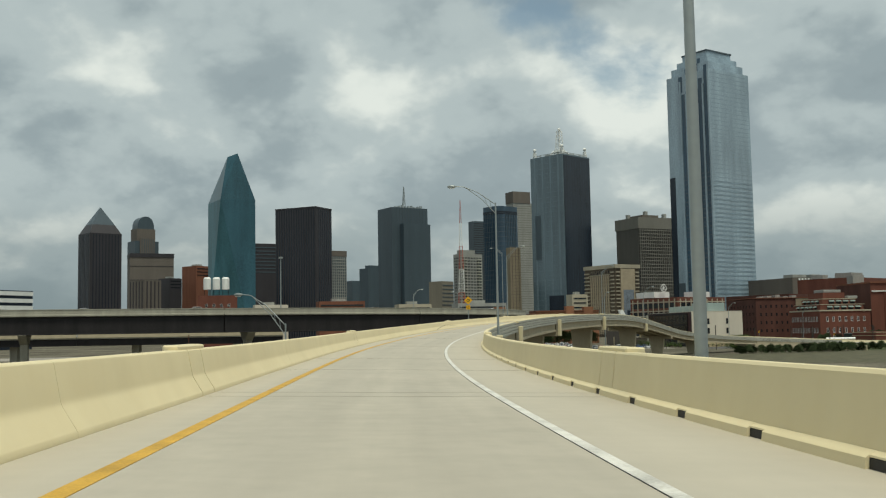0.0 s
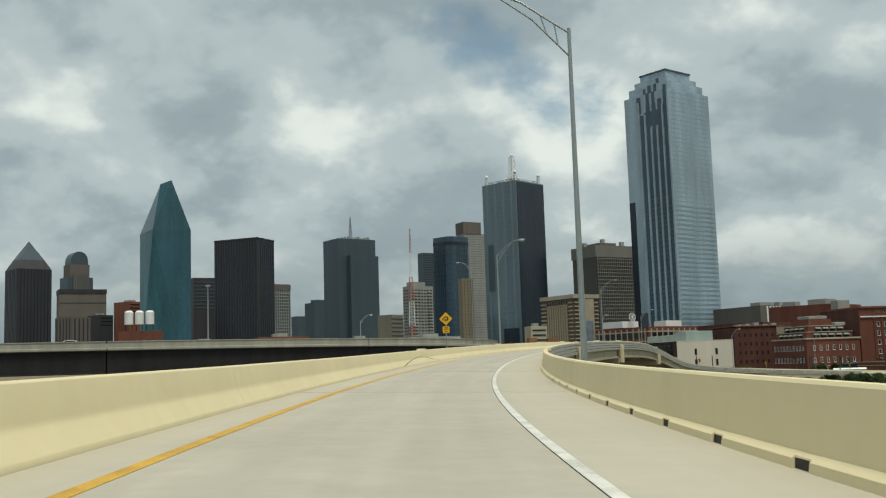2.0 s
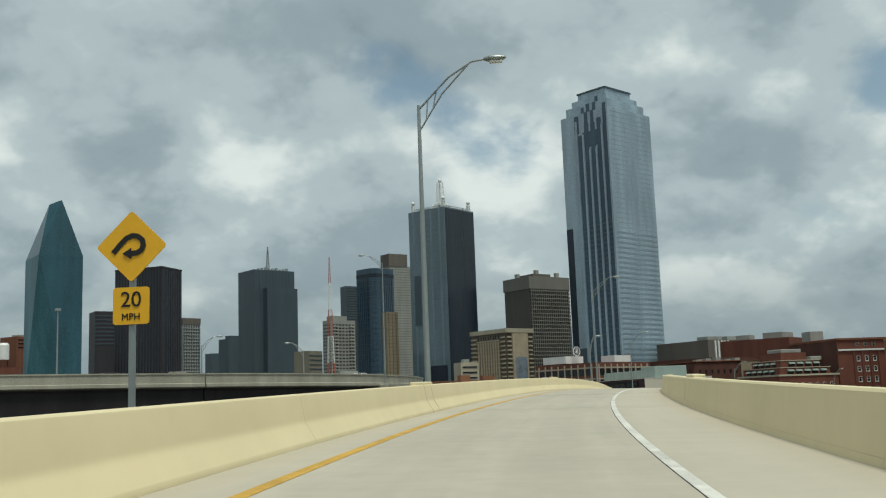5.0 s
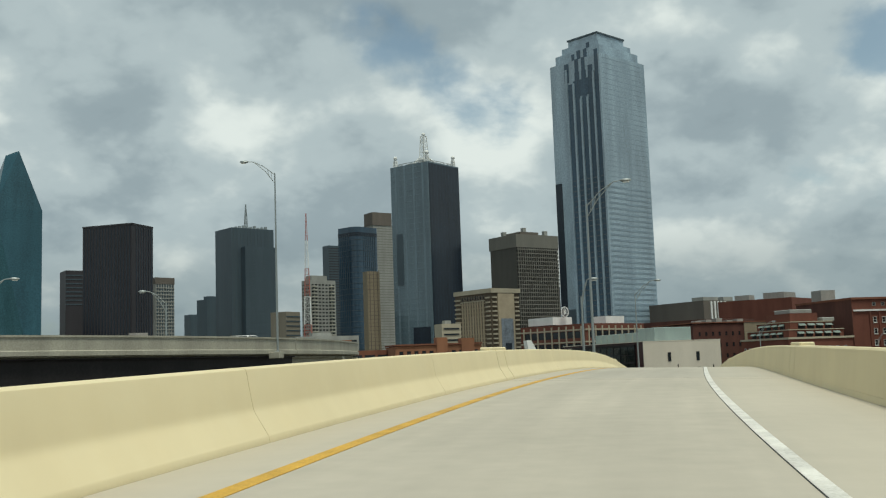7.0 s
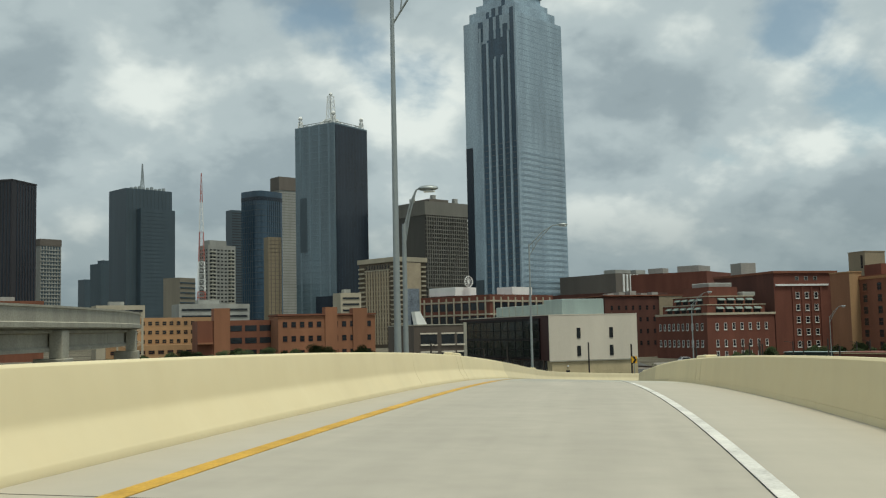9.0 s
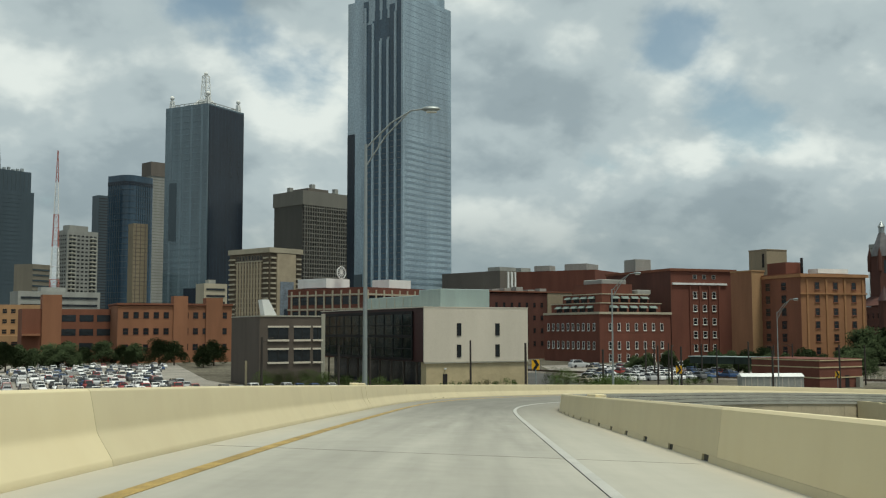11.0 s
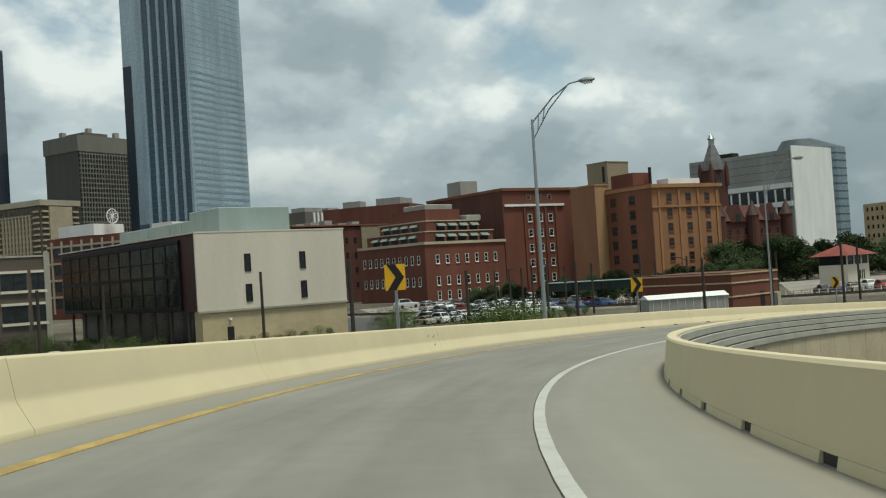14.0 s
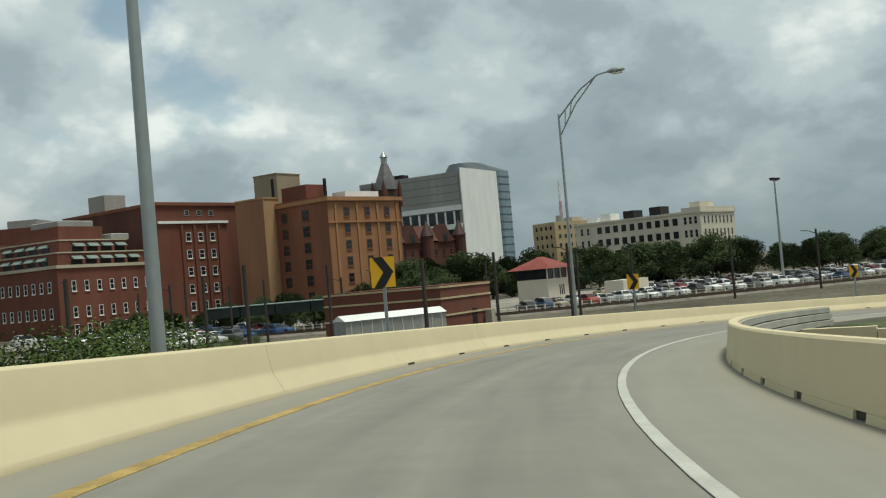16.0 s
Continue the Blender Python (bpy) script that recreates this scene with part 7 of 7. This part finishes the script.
# ---- parked cars ----
def car_paint(name, stops, island=False):
    m = mat(name, (0.5, 0.5, 0.5), 0.3, 0.0, 0.03, 1.0, 20.0, 0.0)
    nt = m.node_tree
    b = nt.nodes["Principled BSDF"]
    b.inputs["Roughness"].default_value = 0.5
    info = nt.nodes.new("ShaderNodeNewGeometry" if island else "ShaderNodeObjectInfo")
    r = nt.nodes.new("ShaderNodeValToRGB")
    r.color_ramp.interpolation = "CONSTANT"
    el = r.color_ramp.elements
    while len(el) < len(stops):
        el.new(0.5)
    for e, (p, c) in zip(el, stops):
        e.position, e.color = p, (*c, 1)
    nt.links.new(info.outputs["Random Per Island" if island else "Random"], r.inputs[0])
    nt.links.new(r.outputs[0], b.inputs["Base Color"])
    return m


STOPS = [(0.0, (0.78, 0.78, 0.77)), (0.36, (0.45, 0.46, 0.47)), (0.54, (0.035, 0.036, 0.04)), (0.68, (0.14, 0.145, 0.15)), (0.78, (0.30, 0.03, 0.025)), (0.85, (0.03, 0.07, 0.17)), (0.92, (0.38, 0.33, 0.25))]
M_PAINT = car_paint("car_paint", STOPS)
M_CARGLASS = glass_wall("car_glass", (0.015, 0.018, 0.02), 0.3, 1.4, 0.0)
M_TYRE = M_RUBBER


def loft(sections):
    """Rings of points joined in order, ends closed."""
    bm = bmesh.new()
    rings = [[bm.verts.new(p) for p in sec] for sec in sections]
    for q, w_ in zip(rings, rings[1:]):
        n = len(q)
        for j in range(n):
            bm.faces.new((q[j], q[(j + 1) % n], w_[(j + 1) % n], w_[j]))
    bm.faces.new(rings[0]), bm.faces.new(rings[-1])
    bmesh.ops.recalc_face_normals(bm, faces=bm.faces[:])
    return bm


def make_car(label, ln, wd, hood, roof, cab0, cab1):
    c = thing("car", label, "car", pose(0, -520, G), "parked cars")
    hw = wd / 2

    def sec(y, z, inset=0.0):
        w_ = hw - inset
        return [(-w_ * 0.94, y, 0.22), (w_ * 0.94, y, 0.22), (w_, y, 0.5), (w_ * 0.97, y, z * 0.88), (w_ * 0.8, y, z), (-w_ * 0.8, y, z), (-w_ * 0.97, y, z * 0.88), (-w_, y, 0.5)]

    bm = loft([sec(-ln / 2, hood * 0.72, 0.14), sec(-ln / 2 + 0.12, hood * 0.86, 0.05), sec(-ln / 2 + 1.0, hood), sec(0, hood * 1.05), sec(ln / 2 - 0.8, hood * 1.04), sec(ln / 2 - 0.1, hood * 0.96, 0.05), sec(ln / 2, hood * 0.8, 0.14)])

    def cab(y, z, w_):
        return [(-w_, y, hood * 0.93), (w_, y, hood * 0.93), (w_ * 0.8, y, z), (-w_ * 0.8, y, z)]

    rings = [[bm.verts.new(p) for p in cab(*q)] for q in ((cab0, hood, hw * 0.9), (cab0 + 0.8, roof - 0.03, hw * 0.9), ((cab0 + cab1) / 2, roof, hw * 0.9), (cab1 - 0.6, roof - 0.03, hw * 0.9), (cab1, hood, hw * 0.9))]
    for q, w_ in zip(rings, rings[1:]):
        for j in range(1, 4):
            bm.faces.new((q[j], q[(j + 1) % 4], w_[(j + 1) % 4], w_[j]))
    bmesh.ops.recalc_face_normals(bm, faces=bm.faces[:])
    part("body", bm, M_PAINT, c)

    def pane(pts):
        g = bmesh.new()
        vs = [g.verts.new(p) for p in pts]
        g.faces.new(vs)
        ext = bmesh.ops.extrude_face_region(g, geom=g.faces[:])
        bmesh.ops.translate(g, vec=(0, 0, 0.012), verts=[e for e in ext["geom"] if isinstance(e, bmesh.types.BMVert)])
        bmesh.ops.recalc_face_normals(g, faces=g.faces[:])
        return g

    f0, f1, w0 = 0.18, 0.92, hw * 0.9
    for name, ya, yb in (("windscreen", cab0, cab0 + 0.8), ("rear_window", cab1, cab1 - 0.6)):
        o = -0.02 if ya < yb else 0.02
        za, zb = hood + (roof - hood) * f0, hood + (roof - 0.03 - hood) * f1
        wa, wb = w0 * 0.86 * (1 - 0.2 * f0), w0 * 0.86 * (1 - 0.2 * f1)
        part(name, pane([(-wa, ya + (yb - ya) * f0 + o, za), (wa, ya + (yb - ya) * f0 + o, za), (wb, ya + (yb - ya) * f1 + o, zb), (-wb, ya + (yb - ya) * f1 + o, zb)]), M_CARGLASS, c)
    for sg in (-1, 1):
        za, zb = hood + 0.06, roof - 0.1
        k0, k1 = 1 - 0.2 * (za - hood * 0.93) / (roof - hood * 0.93), 1 - 0.2 * (zb - hood * 0.93) / (roof - hood * 0.93)
        part("side_window", pane([(sg * (w0 * k0 + 0.012), cab0 + 0.35, za), (sg * (w0 * k0 + 0.012), cab1 - 0.3, za), (sg * (w0 * k1 + 0.012), cab1 - 0.66, zb), (sg * (w0 * k1 + 0.012), cab0 + 0.85, zb)]), M_CARGLASS, c)
    for x in (-hw + 0.1, hw - 0.1):
        for y in (-ln * 0.31, ln * 0.30):
            part("wheel", tube(bmesh.new(), [(x - 0.1, y, 0.33), (x + 0.1, y, 0.33)], 0.33, 12), M_TYRE, c)
    return c


fleet = [make_car("parked saloon car on worn concrete", 4.6, 1.8, 0.92, 1.43, -0.95, 1.75), make_car("tall parked utility car on worn concrete", 4.7, 1.9, 1.08, 1.75, -0.9, 2.25), make_car("small parked hatchback on worn concrete", 4.0, 1.7, 0.95, 1.5, -0.8, 1.9)]
rows = []


def lot_row(x, y, yaw, n, gap, fill):
    for k in range(n):
        if rng.random() < fill:
            a = radians(yaw)
            rows.append((x + gap * k * math.cos(a), y + gap * k * math.sin(a), yaw + rng.choice((0, 180)) + rng.uniform(-2, 2)))


for y in (500, 506, 513):
    lot_row(-14, y - 11, 13.5, 17, 2.9, 0.85)
for y in (517, 526, 532, 541, 548, 557, 564, 573, 581, 592, 602, 614, 627, 642):
    end = 9.0 - 0.20 * (y - 517) if y < 570 else -3.0
    n = int((end + 44) / 2.82)
    lot_row(end - 2.82 * n, y - 0.24 * 2.9 * n, 13.5, n, 2.9, 0.8)
for y in (530, 536, 545, 551, 560, 566, 576, 583, 593, 600):
    lot_row(88 + 0.42 * (y - 530), y, 13.5, 16, 2.8, 0.72)
for x, y in ((164, 522), (166, 528), (172, 537), (186, 539), (206, 541), (214, 548)):
    lot_row(x, y, -21, 34, 2.9, 0.68)
# the nearer rows are cars of their own; those past them are one crowd
far = [r for r in rows if (r[0] < 60 and r[1] > 545) or (60 < r[0] < 160 and r[1] > 590) or (r[0] > 160 and r[0] > 232)]
rows = [r for r in rows if r not in far and not (170 < r[0] < 214 and 527 < r[1] < 545)]
for k, (x, y, yaw) in enumerate(rows):
    copy_thing(fleet[(k * 7 + k // 3) % 3], pose(x, y, G + 0.035, 0, 0, yaw))
M_PAINT_FAR = car_paint("far_car_paint", STOPS, True)
verts, faces, slots = [], [], []
for k, (x, y, yaw) in enumerate(far):
    m = pose(x, y, G + 0.035, 0, 0, yaw)
    for o in fleet[(k * 7 + k // 3) % 3].children:
        base = len(verts)
        slot = 0 if o.name.startswith("body") else 1 if "wind" in o.name else 2
        verts += [m @ v.co for v in o.data.vertices]
        faces += [tuple(base + i for i in f.vertices) for f in o.data.polygons]
        slots += [slot] * len(o.data.polygons)
me = bpy.data.meshes.new("distant_cars")
me.from_pydata(verts, [], faces)
for m_ in (M_PAINT_FAR, M_CARGLASS, M_TYRE):
    me.materials.append(m_)
me.polygons.foreach_set("material_index", slots)
tagged(new("distant_cars", me), "crowded rows of parked cars far off", "cars", kind="stuff")
copy_thing(fleet[1], pose(116, 611, G + 0.035, 0, 0, 100) @ Matrix.Scale(1.35, 4))
for s, v in ((3.15, -9), (3.5, -4), (4.3, -8), (5.35, -4.5)):
    p = over_pt(s, v)
    d = over_pt(s + 0.01) - over_pt(s)
    copy_thing(fleet[1], pose(p.x, p.y, p.z + 0.002, 0, 0, math.degrees(math.atan2(-d.x, d.y))))

# ---- low viaduct and street seen under the overpass ----
VIA = [(-420, 240, 9.7), (-330, 288, 9.7), (-240, 330, 9.7), (-160, 362, 9.6), (-100, 384, 9.4), (-50, 406, 9.2)]


def via_pt(s, v=0.0, up=0.0):
    p = spline(VIA, s)
    d = spline(VIA, s + 0.01) - spline(VIA, s - 0.01)
    k = math.hypot(d.x, d.y)
    return Vector((p.x + v * d.y / k, p.y - v * d.x / k, p.z + up))


via = thing("low_viaduct", "pale concrete viaduct with a low parapet", "bridge", kind="structure")
for k in range(6):
    a, b_ = 0.5 * k + 0.002, 0.5 * k + 0.498
    part("deck_slab", sweep(bmesh.new(), [(0, 0), (0, -0.7), (-12, -0.7), (-12, 0)], a, b_, 0.1, at=via_pt), M_GREYCONC, via)
    for v in (-0.8, -4.2, -7.8, -11.2):
        part("girder", sweep(bmesh.new(), [(v - 0.3, -0.71), (v + 0.3, -0.71), (v + 0.3, -2.9), (v - 0.3, -2.9)], a, b_, 0.1, at=via_pt), M_DARKSTEEL, via)
    part("parapet", sweep(bmesh.new(), [(0.01, -0.3), (0.01, 0.9), (0.35, 0.9), (0.35, -0.3)], a, b_, 0.1, at=via_pt), M_CREAM_DIRTY, via)
    p = via_pt(a + 0.25, -6)
    part("pier", boxes((p.x - 1.2, p.y - 1.2, GROUND - 0.2, p.x + 1.2, p.y + 1.2, p.z - 2.9)), M_GREYCONC, via)
for k in range(12):
    s = 0.2 + 0.23 * k
    p, d = via_pt(s, -3 - 5 * (k % 2)), via_pt(s + 0.01) - via_pt(s)
    copy_thing(fleet[k % 3], pose(p.x, p.y, p.z + 0.002, 0, 0, math.degrees(math.atan2(-d.x, d.y))))
sheet("motorway", "wide pale motorway under the overpass", [(-420, 380), (-90, 470), (-60, 900), (-110, 900), (-160, 520), (-420, 440)], G + 0.03, M_LOT, "road")
for k in range(9):
    copy_thing(fleet[k % 3], pose(-150 + 9 * k + (k % 3) * 6, 470 + 22 * k, G + 0.035, 0, 0, -10))
for t in fleet:
    for o in list(t.children):
        bpy.data.objects.remove(o)
    bpy.data.objects.remove(t)
